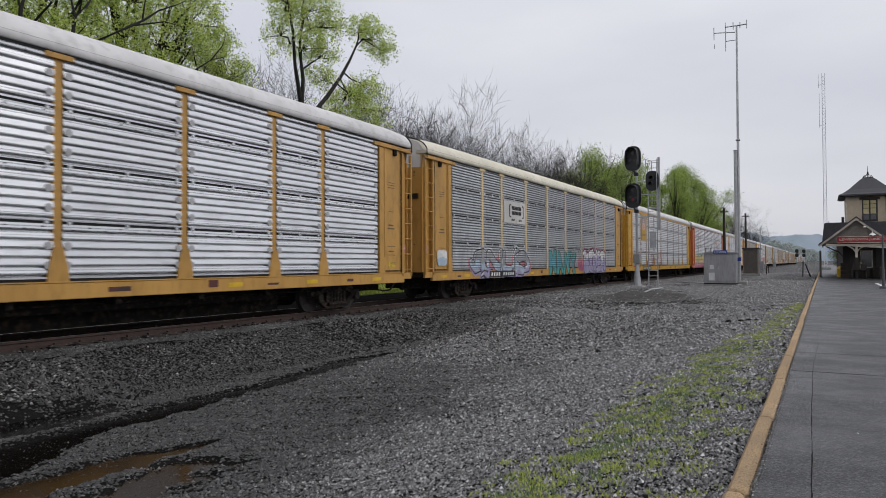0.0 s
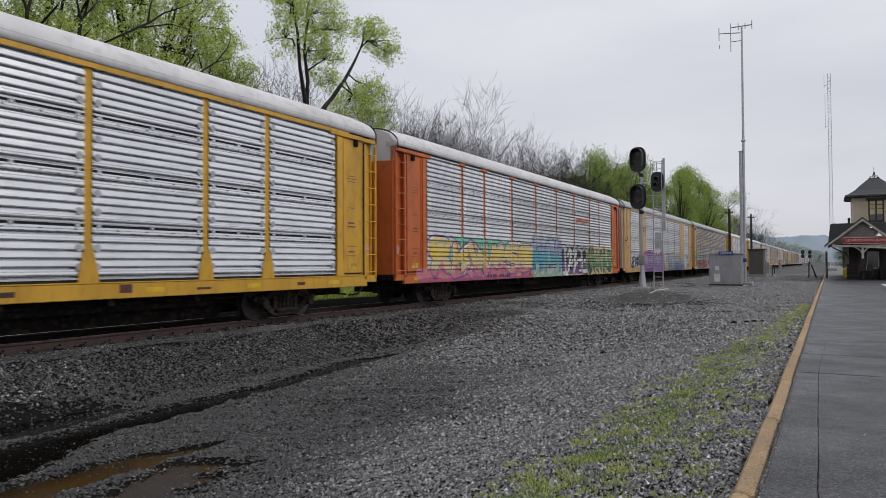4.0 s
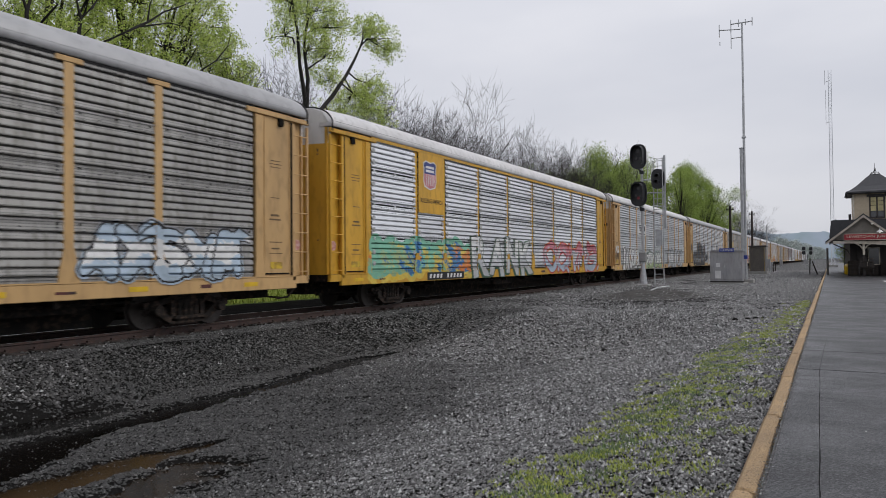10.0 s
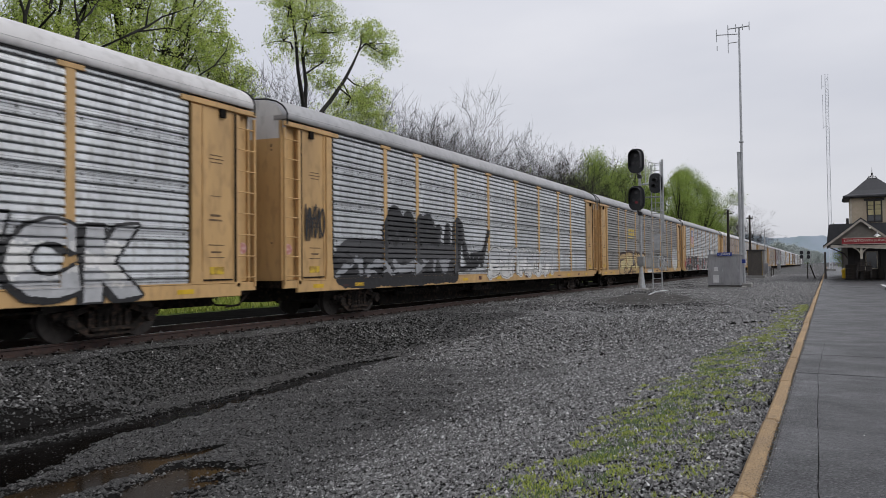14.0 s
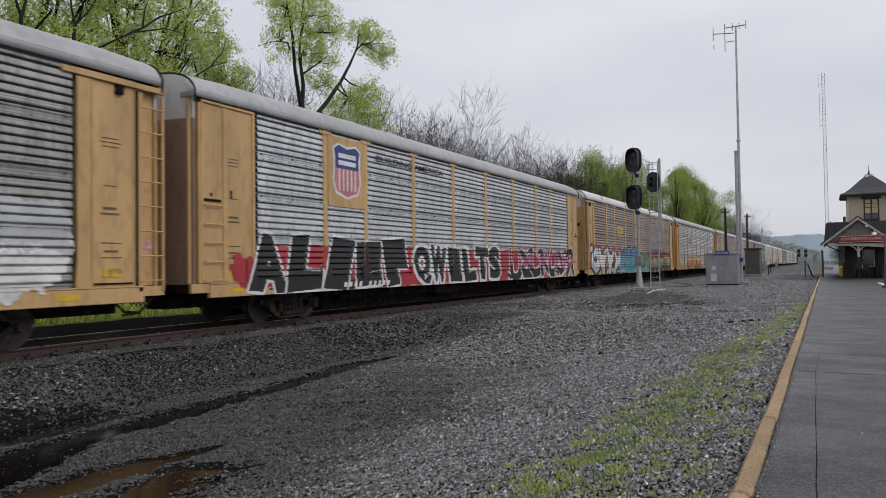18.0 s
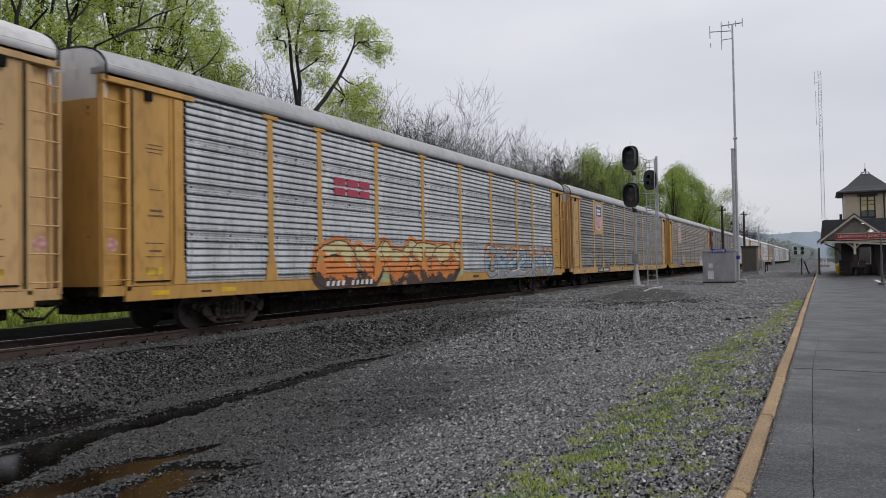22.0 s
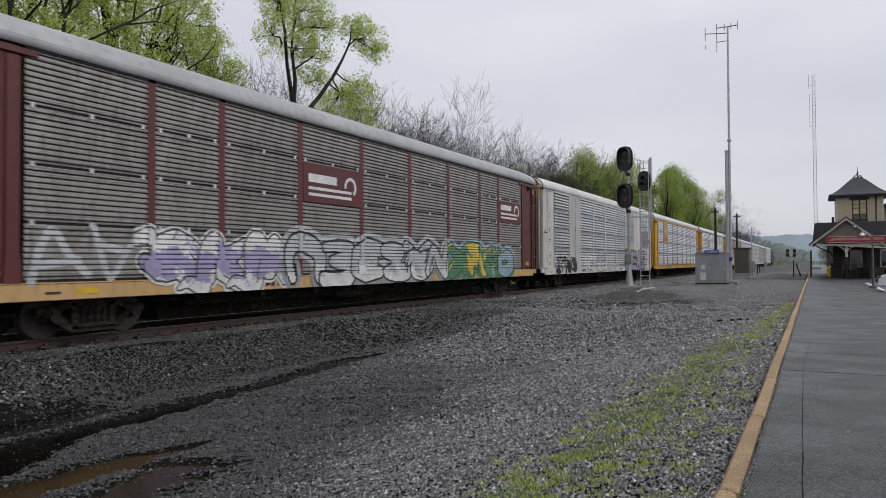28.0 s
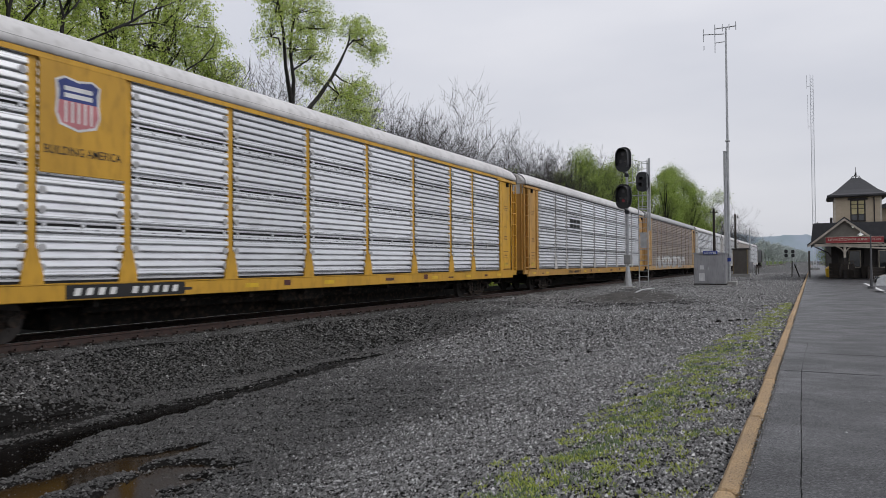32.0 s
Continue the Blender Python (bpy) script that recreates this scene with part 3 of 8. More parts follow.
# ---- the train ----
LEN = 27.55
SIDE = 1.5
STOPS = [1.95, 4.68, 6.63, 9.44, 12.32, 15.20, 18.05, 20.87, 22.82, 25.60]   # posts along a car
Z0, Z1 = 1.07, 5.18                                                       # side screens, above the rail
ROW = (Z1 - Z0) / 4


def screen_profile(count):
    """Depth of the corrugated screens by height: (z, inwards, dark) corner by corner, with so many grooves to a sheet."""
    out = []
    k = (ROW - 0.085) / count
    deep = 0.55 * k
    for r in range(4):
        b = Z0 + r * ROW
        out += [(b, 0.012, 1), (b + 0.048, 0.012, 1), (b + 0.049, 0.0, 0), (b + 0.085, 0.0, 0)]
        for i in range(count):
            c = b + 0.085 + i * k
            out += [(c + 0.02 * k, deep, 0), (c + 0.14 * k, deep, 0), (c + 0.27 * k, 0.05 * deep, 0), (c + 0.40 * k, 0.0, 0)] + ([(c + k, 0.22 * deep, 0)] if i < count - 1 else [])
    return out + [(Z1, 0.0, 0)]


def set_back(tone):
    """How far the posts stand back from the car's side: behind the sheets on the newer cars."""
    return 0.05 if tone in ("silver", "pale") else 0.008


PROFILES = {tone: screen_profile(9 if tone in ("slate", "maroon_grey") else 6) for tone in ("silver", "pale", "grey", "slate", "brown", "dark", "maroon_grey")}


def metal_mat(name, c1, c2, stain, rough=0.42, metal=0.55):
    """Galvanised sheet with run-down dirt and punched holes."""
    run = "bright" in name
    m = mat(name, c1, c2, scale=1.3, rough=rough, metal=metal, stretch=(0.4, 1.6, 2.5) if run else (1.6, 1.6, 0.35), c3=stain, scale3=4 if run else 7, amount3=0.25 if run else 0.35, per_object=0.10)
    n, l = m.node_tree.nodes, m.node_tree.links
    b = n["Principled BSDF"]
    src = b.inputs["Base Color"].links[0].from_socket
    co = n.new("ShaderNodeTexCoord")
    sep = n.new("ShaderNodeSeparateXYZ")
    l.new(co.outputs["Object"], sep.inputs["Vector"])

    def pulse(axis, period, duty):
        mo = n.new("ShaderNodeMath")
        mo.operation = "FRACT"
        di = n.new("ShaderNodeMath")
        di.operation = "DIVIDE"
        di.inputs[1].default_value = period
        l.new(sep.outputs[axis], di.inputs[0])
        l.new(di.outputs[0], mo.inputs[0])
        lt = n.new("ShaderNodeMath")
        lt.operation = "LESS_THAN"
        lt.inputs[1].default_value = duty
        l.new(mo.outputs[0], lt.inputs[0])
        return lt.outputs[0]
    a, c = pulse("X", 0.055, 0.5), pulse("Z", 0.055, 0.38)
    mu = n.new("ShaderNodeMath")
    mu.operation = "MULTIPLY"
    l.new(a, mu.inputs[0])
    l.new(c, mu.inputs[1])
    # the holes stand in bands: along the top of each sheet, and thinly elsewhere
    up = n.new("ShaderNodeMath")
    up.operation = "SUBTRACT"
    up.inputs[1].default_value = Z0
    l.new(sep.outputs["Z"], up.inputs[0])
    sheet = n.new("ShaderNodeMath")
    sheet.operation = "PINGPONG"
    sheet.inputs[1].default_value = ROW / 2
    l.new(up.outputs[0], sheet.inputs[0])
    gate = n.new("ShaderNodeMapRange")
    for key, v in (("From Min", 0.20), ("From Max", 0.23), ("To Min", 0.85), ("To Max", 0.06)):
        gate.inputs[key].default_value = v
    l.new(sheet.outputs[0], gate.inputs["Value"])
    g2 = n.new("ShaderNodeMath")
    g2.operation = "MULTIPLY"
    l.new(mu.outputs[0], g2.inputs[0])
    l.new(gate.outputs["Result"], g2.inputs[1])
    mx = n.new("ShaderNodeMix")
    mx.data_type = "RGBA"
    l.new(g2.outputs[0], mx.inputs["Factor"])
    l.new(src, mx.inputs["A"])
    mx.inputs["B"].default_value = (0.06, 0.06, 0.065, 1)
    l.new(mx.outputs["Result"], b.inputs["Base Color"])
    return m


SCREEN = {
    "silver": metal_mat("bright_galvanised_sheet", (0.774, 0.783, 0.8), (0.679, 0.687, 0.705), (0.505, 0.505, 0.509), 0.33, 0.82),
    "grey": metal_mat("weathered_galvanised_sheet", (0.577, 0.595, 0.609), (0.437, 0.451, 0.46), (0.288, 0.284, 0.279), 0.40, 0.6),
    "pale": metal_mat("pale_galvanised_sheet", (0.76, 0.77, 0.79), (0.62, 0.63, 0.65), (0.42, 0.42, 0.415), 0.40, 0.6),
    "slate": metal_mat("dull_slate_sheet", (0.416, 0.428, 0.44), (0.336, 0.348, 0.36), (0.24, 0.24, 0.24), 0.45, 0.5),
    "brown": metal_mat("rust_stained_sheet", (0.40, 0.34, 0.295), (0.29, 0.24, 0.21), (0.15, 0.105, 0.08), 0.55, 0.35),
    "dark": metal_mat("grimy_sheet", (0.331, 0.323, 0.305), (0.245, 0.238, 0.225), (0.129, 0.119, 0.103), 0.48, 0.45),
    "maroon_grey": metal_mat("dusty_striped_sheet", (0.302, 0.284, 0.274), (0.223, 0.205, 0.194), (0.137, 0.115, 0.104), 0.5, 0.4),
}
gap_mat = mat("dark_gap", (0.01, 0.01, 0.011), rough=0.9)


def paint(name, c, dirt=None):
    return mat(name, c, tuple(v * 0.82 for v in c), scale=1.1, rough=0.5, stretch=(1.0, 1.0, 0.35), c3=dirt or tuple(v * 0.42 for v in c), scale3=6, amount3=0.2, bump=0.15, bscale=20,
                 per_object=0.07)


PAINT = {
    "yellow": paint("weathered_yellow_paint", (0.52, 0.285, 0.068)),
    "bright": paint("fresh_yellow_paint", (0.62, 0.34, 0.03)),
    "tan": paint("faded_yellow_paint", (0.57, 0.36, 0.155)),
    "cream": paint("cream_paint", (0.64, 0.48, 0.25)),
    "beige": paint("grimy_beige_paint", (0.26, 0.22, 0.17)),
    "orange": paint("orange_paint", (0.52, 0.12, 0.025)),
    "maroon": paint("maroon_paint", (0.11, 0.022, 0.022)),
    "rust": paint("rusty_brown_paint", (0.27, 0.19, 0.13)),
    "white": paint("dirty_white_paint", (0.62, 0.60, 0.58)),
}
ROOF = {
    "white": mat("white_roof_sheet", (0.70, 0.69, 0.69), (0.58, 0.57, 0.57), scale=0.8, rough=0.55, c3=(0.42, 0.41, 0.40), scale3=5, amount3=0.25, stretch=(1, 1, 1)),
    "cream": mat("cream_roof_sheet", (0.74, 0.70, 0.58), (0.64, 0.6, 0.48), scale=0.8, rough=0.55, c3=(0.5, 0.46, 0.36), scale3=5, amount3=0.2),
    "grey": mat("grey_roof_sheet", (0.44, 0.44, 0.45), (0.36, 0.36, 0.37), scale=0.8, rough=0.5, metal=0.2, c3=(0.28, 0.28, 0.28), scale3=5, amount3=0.25),
}
under_mat = mat("black_underframe", (0.016, 0.015, 0.014), (0.009, 0.0085, 0.008), scale=3, rough=0.9, spec=0.08, bump=0.3, c3=(0.05, 0.035, 0.025), scale3=9, amount3=0.4)
truck_mat = mat("grimy_cast_steel", (0.026, 0.022, 0.02), (0.013, 0.012, 0.011), scale=5, rough=0.85, spec=0.12, bump=0.4, c3=(0.09, 0.06, 0.045), scale3=12, amount3=0.35)
wheel_mat = mat("steel_wheel", (0.07, 0.06, 0.055), (0.04, 0.035, 0.032), scale=6, rough=0.6, metal=0.4)
black_paint = mat("black_paint", (0.012, 0.012, 0.013), rough=0.6)
white_paint = mat("white_lettering", (0.75, 0.75, 0.74), (0.6, 0.6, 0.6), rough=0.6)
MESH = {}


def cached(key, make):
    if key not in MESH:
        MESH[key] = make()
    return MESH[key]


def screen_mesh(w, tone):
    gaps = tone in ("silver", "slate", "maroon_grey")

    def make():
        s = Shape()
        a, b, PROFILE = 0.0, w, PROFILES[tone]
        v = []
        for x in (a, b):
            v += [(x, -SIDE + 0.015 + d, z) for z, d, _ in PROFILE]
        n = len(PROFILE)
        for i in range(n - 1):
            s.add([v[i], v[n + i], v[n + i + 1], v[i + 1]], [(0, 1, 2, 3)], 1 if gaps and PROFILE[i][2] and PROFILE[i + 1][2] else 0)
        s.box(a, b, -SIDE + 0.11, -SIDE + 0.13, Z0, Z1, 1)
        s.box(a, b, -SIDE + 0.002, -SIDE + 0.015, Z1 - 0.045, Z1 + 0.004, 1)
        # clips that hold the sheets: at both posts and half-way
        for r in range(1, 4):
            z = Z0 + r * ROW + 0.024
            for x in (0.13, w / 2, w - 0.13):
                if gaps:
                    s.box(x - 0.035, x + 0.035, -SIDE + 0.008, -SIDE + 0.1, z - 0.045, z + 0.045, 0 if tone == "silver" else 2)
                else:
                    s.box(x - 0.012, x + 0.012, -SIDE + 0.006, -SIDE + 0.1, z - 0.022, z + 0.022, 1)
        for r in range(4):
            for k in range(int(w / 0.33)):
                x, z = 0.2 + 0.33 * k, Z0 + (r + 1) * ROW - 0.10 + 0.05 * (k % 2)
                s.box(x - 0.013, x + 0.013, -SIDE + 0.009, -SIDE + 0.018, z - 0.013, z + 0.013, 1)
        if tone == "silver":
            for r in range(4):
                for q in (0.28, 0.62):
                    z = Z0 + (r + q) * ROW
                    for x in (0.10, w - 0.10):
                        s.prism([(x + 0.075 * math.cos(k * 0.7854), z + 0.075 * math.sin(k * 0.7854)) for k in range(8)], "y", -SIDE + 0.006, -SIDE + 0.02, 3)
        return s.mesh("side_screen", [SCREEN[tone], gap_mat, ROOF["white"], ROOF["grey"]])
    return cached(("screen", round(w, 2), tone), make)


def post_mesh(color, top, foot, back):
    def make():
        s = Shape()
        y = -SIDE + back
        s.box(-0.10, 0.10, y, -SIDE + 0.12, Z0 - 0.02, Z1 - 0.05, bevel=0.012)
        if top:
            s.box(-0.27, 0.27, -SIDE - 0.009, -SIDE + 0.06, Z1 - 0.12, Z1 - 0.015, bevel=0.01)
        if foot:
            s.prism([(-0.21, Z0 - 0.03), (0.21, Z0 - 0.03), (0.2, Z0 + 0.16), (0.09, Z0 + 0.62), (-0.09, Z0 + 0.62), (-0.2, Z0 + 0.16)], "y", -SIDE - 0.006, -SIDE + 0.05)
        return tidy(s.mesh("post", PAINT[color]))
    return cached(("post", color, top, foot, back), make)


def roof_mesh(tone):
    def make():
        s = Shape()
        half = [(-1.49, 5.185), (-1.52, 5.195), (-1.52, 5.33), (-1.46, 5.50), (-1.34, 5.63), (-1.15, 5.735), (-0.85, 5.82), (-0.4, 5.87), (0, 5.885)]
        prof = half + [(-y, z) for y, z in reversed(half[:-1])]
        xs = [0.05]
        n = 24
        for k in range(n):
            x = 0.12 + k * (LEN - 0.24) / n
            xs += [x + 0.02, x + 0.05, x + (LEN - 0.24) / n - 0.03]
        xs += [LEN - 0.05]
        m = len(prof)
        v = []
        for i, x in enumerate(xs):
            up = 0.005 if i % 3 in (2, 0) and 0 < i < len(xs) - 1 else 0.0
            edge = min(x, LEN - x)
            drop = 0.10 * max(0.0, 1 - edge / 0.5) ** 2
            v += [(x, y * (1 + up * 0.4), z + (up if z > 5.35 else 0) - (drop if z > 5.35 else 0)) for y, z in prof]
        f = [(a * m + i, (a + 1) * m + i, (a + 1) * m + i + 1, a * m + i + 1) for a in range(len(xs) - 1) for i in range(m - 1)]
        f += [tuple(range(m)), tuple(range((len(xs) - 1) * m + m - 1, (len(xs) - 1) * m - 1, -1))]
        s.add(v, f)
        s.box(0.02, LEN - 0.02, -1.524, -1.50, 5.330, 5.338, 1)
        me = tidy(s.mesh("roof", [ROOF[tone], ROOF["grey"]], smooth=True))
        return me
    return cached(("roof", tone), make)


def bowed(y0, y1, z0, z1, thick=0.05, n=8):
    """An upright panel of the end doors, bowed outwards across the car."""
    s = Shape()
    ys = [y0 + (y1 - y0) * k / n for k in range(n + 1)]
    out = [(0.13 - 0.20 * (1 - (y / 1.42) ** 2), y) for y in ys]
    s.prism(out + [(x + thick, y) for x, y in reversed(out)], "z", z0, z1)
    return s


def end_meshes(color, top, new_kind=False, door=None):
    """Side skin, end doors and ladder at one end, for the end at x = 0."""
    def make():
        c, w = PAINT[color], PAINT[top] if top in PAINT else ROOF[top]
        first = 0.28 if new_kind else 0.66
        skin = Shape().box(first, 1.95, -SIDE + 0.04, -SIDE + 0.10, Z0, Z1 - 0.02)
        if new_kind:
            rib = Shape().box(0.92, 1.06, -SIDE + 0.015, -SIDE + 0.045, Z0 + 0.02, Z1 - 0.1, bevel=0.01)
            stile = Shape().box(1.86, 1.95, -SIDE + 0.01, -SIDE + 0.05, Z0, Z1 - 0.05, bevel=0.01).box(first, first + 0.05, -SIDE + 0.01, -SIDE + 0.05, Z0, Z1 - 0.05, bevel=0.01)
            track_ = Shape().box(first, 1.95, -SIDE + 0.005, -SIDE + 0.06, Z1 - 0.09, Z1 - 0.02, bevel=0.012)
            hanger = Shape().box(1.16, 1.20, -SIDE + 0.02, -SIDE + 0.045, 3.02, 3.2).box(0.55, 0.6, -SIDE + 0.02, -SIDE + 0.045, 3.02, 3.1).box(0.36, 0.86, -SIDE + 0.02, -SIDE + 0.045, 2.90, 2.96)
        else:
            rib = Shape().box(1.60, 1.64, -SIDE + 0.02, -SIDE + 0.045, Z0 + 0.1, Z1 - 0.2).box(0.70, 0.73, -SIDE + 0.02, -SIDE + 0.045, Z0 + 0.1, Z1 - 0.2)
            stile = Shape().box(1.70, 1.95, -SIDE - 0.005, -SIDE + 0.05, Z0 + 0.3, Z1 - 0.2, bevel=0.012).prism([(1.66, Z0 - 0.02), (1.98, Z0 - 0.02), (1.98, Z0 + 0.1), (1.95, Z0 + 0.5), (1.70, Z0 + 0.5), (1.66, Z0 + 0.1)], "y", -SIDE - 0.012, -SIDE + 0.05)
            track_ = Shape().box(0.0, 2.25, -SIDE - 0.02, -SIDE + 0.06, Z1 - 0.17, Z1 - 0.05, bevel=0.012)
            hanger = Shape().box(0.98, 1.14, -SIDE - 0.03, -SIDE + 0.05, Z1 - 0.36, Z1 - 0.17).box(0.64, 0.675, -SIDE + 0.0, -SIDE + 0.05, Z0, Z1 - 0.2).box(0.75, 1.6, -SIDE + 0.012, -SIDE + 0.045, Z0 + 0.04, Z0 + 0.075)
        inner = Shape().box(0.04, first, -SIDE + 0.16, -SIDE + 0.22, Z0, Z1 - 0.02)
        jamb = Shape().box(first - 0.07, first, -SIDE + 0.03, -SIDE + 0.22, Z0, Z1 - 0.1)
        leaf = bowed(-1.40, -0.012, Z0 - 0.02, 4.72)
        cap = bowed(-1.40, 1.40, 4.72, 5.32, n=12)
        cap.prism([(-1.40, 5.30), (1.40, 5.30), (1.2, 5.60), (0.8, 5.74), (0, 5.78), (-0.8, 5.74), (-1.2, 5.60)], "x", 0.04, 0.12)
        lad = Shape()
        if new_kind:
            for k in range(5):
                z = Z0 + 0.06 + k * 0.42
                lad.tube([(0.36, -SIDE + 0.04, z), (0.36, -SIDE - 0.02, z), (0.88, -SIDE - 0.02, z), (0.88, -SIDE + 0.04, z)], 0.016, 6)
        else:
            for x, h in ((0.03, 0.03), (0.58, 0.055)):
                lad.box(x - h, x + h, -SIDE + 0.0, -SIDE + 0.07, Z0 - 0.12, Z1 - 0.22, bevel=0.008)
            for k in range(8):
                z = Z0 + 0.10 + k * 0.50
                lad.tube([(0.03, -SIDE + 0.0, z), (0.58, -SIDE + 0.0, z)], 0.016, 6)
        mark = Shape()
        for z0, z1, x0, x1 in ((3.92, 3.94, 1.05, 1.4), (3.84, 3.86, 1.0, 1.45), (3.76, 3.78, 1.05, 1.4), (3.0, 3.02, 1.1, 1.4), (2.55, 2.60, 1.1, 1.4), (2.45, 2.49, 1.05, 1.45), (1.9, 1.92, 1.0, 1.45), (1.62, 1.64, 1.0, 1.45), (1.73, 1.77, 1.08, 1.38)):
            mark.box(x0, x1, -SIDE + 0.034, -SIDE + 0.041, z0, z1)
        notice = Shape().box(1.0, 1.42, -SIDE + 0.033, -SIDE + 0.041, 1.25, 1.42)
        for z0, z1, y0, y1 in ((4.50, 4.58, -1.05, -0.75), (4.40, 4.45, -1.05, -0.7), (2.0, 2.04, -1.05, -0.7), (1.9, 1.93, -1.0, -0.7)):
            mark.box(0.03, 0.045, y0, y1, z0, z1)
        latch = Shape().box(-0.085, -0.06, -0.07, 0.07, 1.75, 2.3)
        bolt = Shape().box(-0.085, -0.06, -0.07, 0.07, 3.9, 4.4)
        return [tidy(q.mesh(nm, m)) for q, nm, m in ((skin, "end_side_panel", c), (rib, "panel_rib", c), (stile, "corner_stile", c), (inner, "ladder_recess", c), (jamb, "door_jamb", c), (track_, "door_track", c),
                                                     (hanger, "door_hanger", under_mat), (mark, "stencil", mat("faded_stencil", (0.20, 0.12, 0.055), (0.09, 0.055, 0.03), scale=9, rough=0.7)),
                                                     (notice, "notice", mat("yellow_notice", (0.62, 0.42, 0.03), (0.3, 0.18, 0.03), scale=9, rough=0.5)), (latch, "door_latch", truck_mat), (bolt, "door_bolt", truck_mat), (leaf, "door_leaf", PAINT[door] if door else c), (cap, "end_cap", w), (lad, "ladder", c))]
    return cached(("end", color, top, new_kind, door), make)


def seam_mesh():
    """The dark rubber seam where the roof meets the end."""
    half = [(-1.53, 5.05), (-1.53, 5.33), (-1.47, 5.45), (-1.35, 5.575), (-1.16, 5.68), (-0.86, 5.77), (-0.4, 5.82), (0, 5.835)]
    pts = [(0.07, y, z) for y, z in half] + [(0.07, -y, z) for y, z in reversed(half[:-1])]
    return tidy(Shape().tube(pts, 0.022, 6).mesh("end_seam", gap_mat))


def base_meshes(color):
    def make():
        c = PAINT[color]
        sill = Shape()
        sill.box(0.5, LEN - 0.5, -SIDE + 0.0, -SIDE + 0.10, 0.74, 1.045, bevel=0.012).box(0.5, LEN - 0.5, -SIDE - 0.012, -SIDE + 0.12, 1.045, 1.068)
        sill.box(0.0, 0.5, -SIDE + 0.03, -SIDE + 0.10, 0.86, 1.06).box(LEN - 0.5, LEN, -SIDE + 0.03, -SIDE + 0.10, 0.86, 1.06)
        under = Shape()
        under.box(0.1, LEN - 0.1, -SIDE + 0.10, SIDE - 0.10, 0.86, 1.05)
        under.box(0.3, LEN - 0.3, -0.35, 0.35, 0.48, 0.86).box(5.6, LEN - 5.6, -0.6, 0.6, 0.14, 0.86)
        for k in range(8):
            x = 6.0 + k * 2.1
            under.box(x - 0.06, x + 0.06, -SIDE + 0.1, SIDE - 0.1, 0.6, 0.86)
        under.box(6, LEN - 6, -1.0, -0.9, 0.46, 0.86)
        under.tube([(5, -1.1, 0.62), (LEN - 5, -1.1, 0.62)], 0.03, 6).box(11.5, 13.4, -1.2, -0.6, 0.36, 0.8, bevel=0.08)
        back = Shape().box(0.3, LEN - 0.3, SIDE - 0.12, SIDE - 0.02, Z0, Z1 + 0.02)
        fsill = Shape().box(0.3, LEN - 0.3, SIDE - 0.10, SIDE, 0.74, 1.07)
        coup = Shape()
        coup.box(-0.62, 0.5, -0.10, 0.10, 0.68, 0.90, bevel=0.03).box(-0.80, -0.55, -0.17, 0.14, 0.66, 0.96, bevel=0.05)
        coup.tube([(-0.1, -0.35, 0.75), (-0.4, -0.3, 0.45), (-0.75, -0.2, 0.42)], 0.03, 6)
        stripes = Shape()
        for x, w_, h_ in ((2.4, 0.3, 0.05), (7.9, 0.35, 0.06), (11.3, 0.25, 0.14), (16.2, 0.5, 0.09), (18.7, 0.28, 0.16), (20.6, 0.4, 0.05), (23.9, 0.3, 0.08)):
            stripes.box(x, x + w_, -SIDE - 0.006, -SIDE + 0.004, 0.85, 0.85 + h_)
        return (tidy(sill.mesh("side_sill", c)), tidy(under.mesh("underframe", under_mat)), tidy(back.mesh("far_side_wall", SCREEN["grey"])), tidy(fsill.mesh("side_sill", c)),
                tidy(coup.mesh("coupler", truck_mat)), tidy(stripes.mesh("sill_stencil", mat("worn_stencil", (0.10, 0.03, 0.025), (0.03, 0.02, 0.02), scale=3, rough=0.7))))
    return cached(("base", color), make)


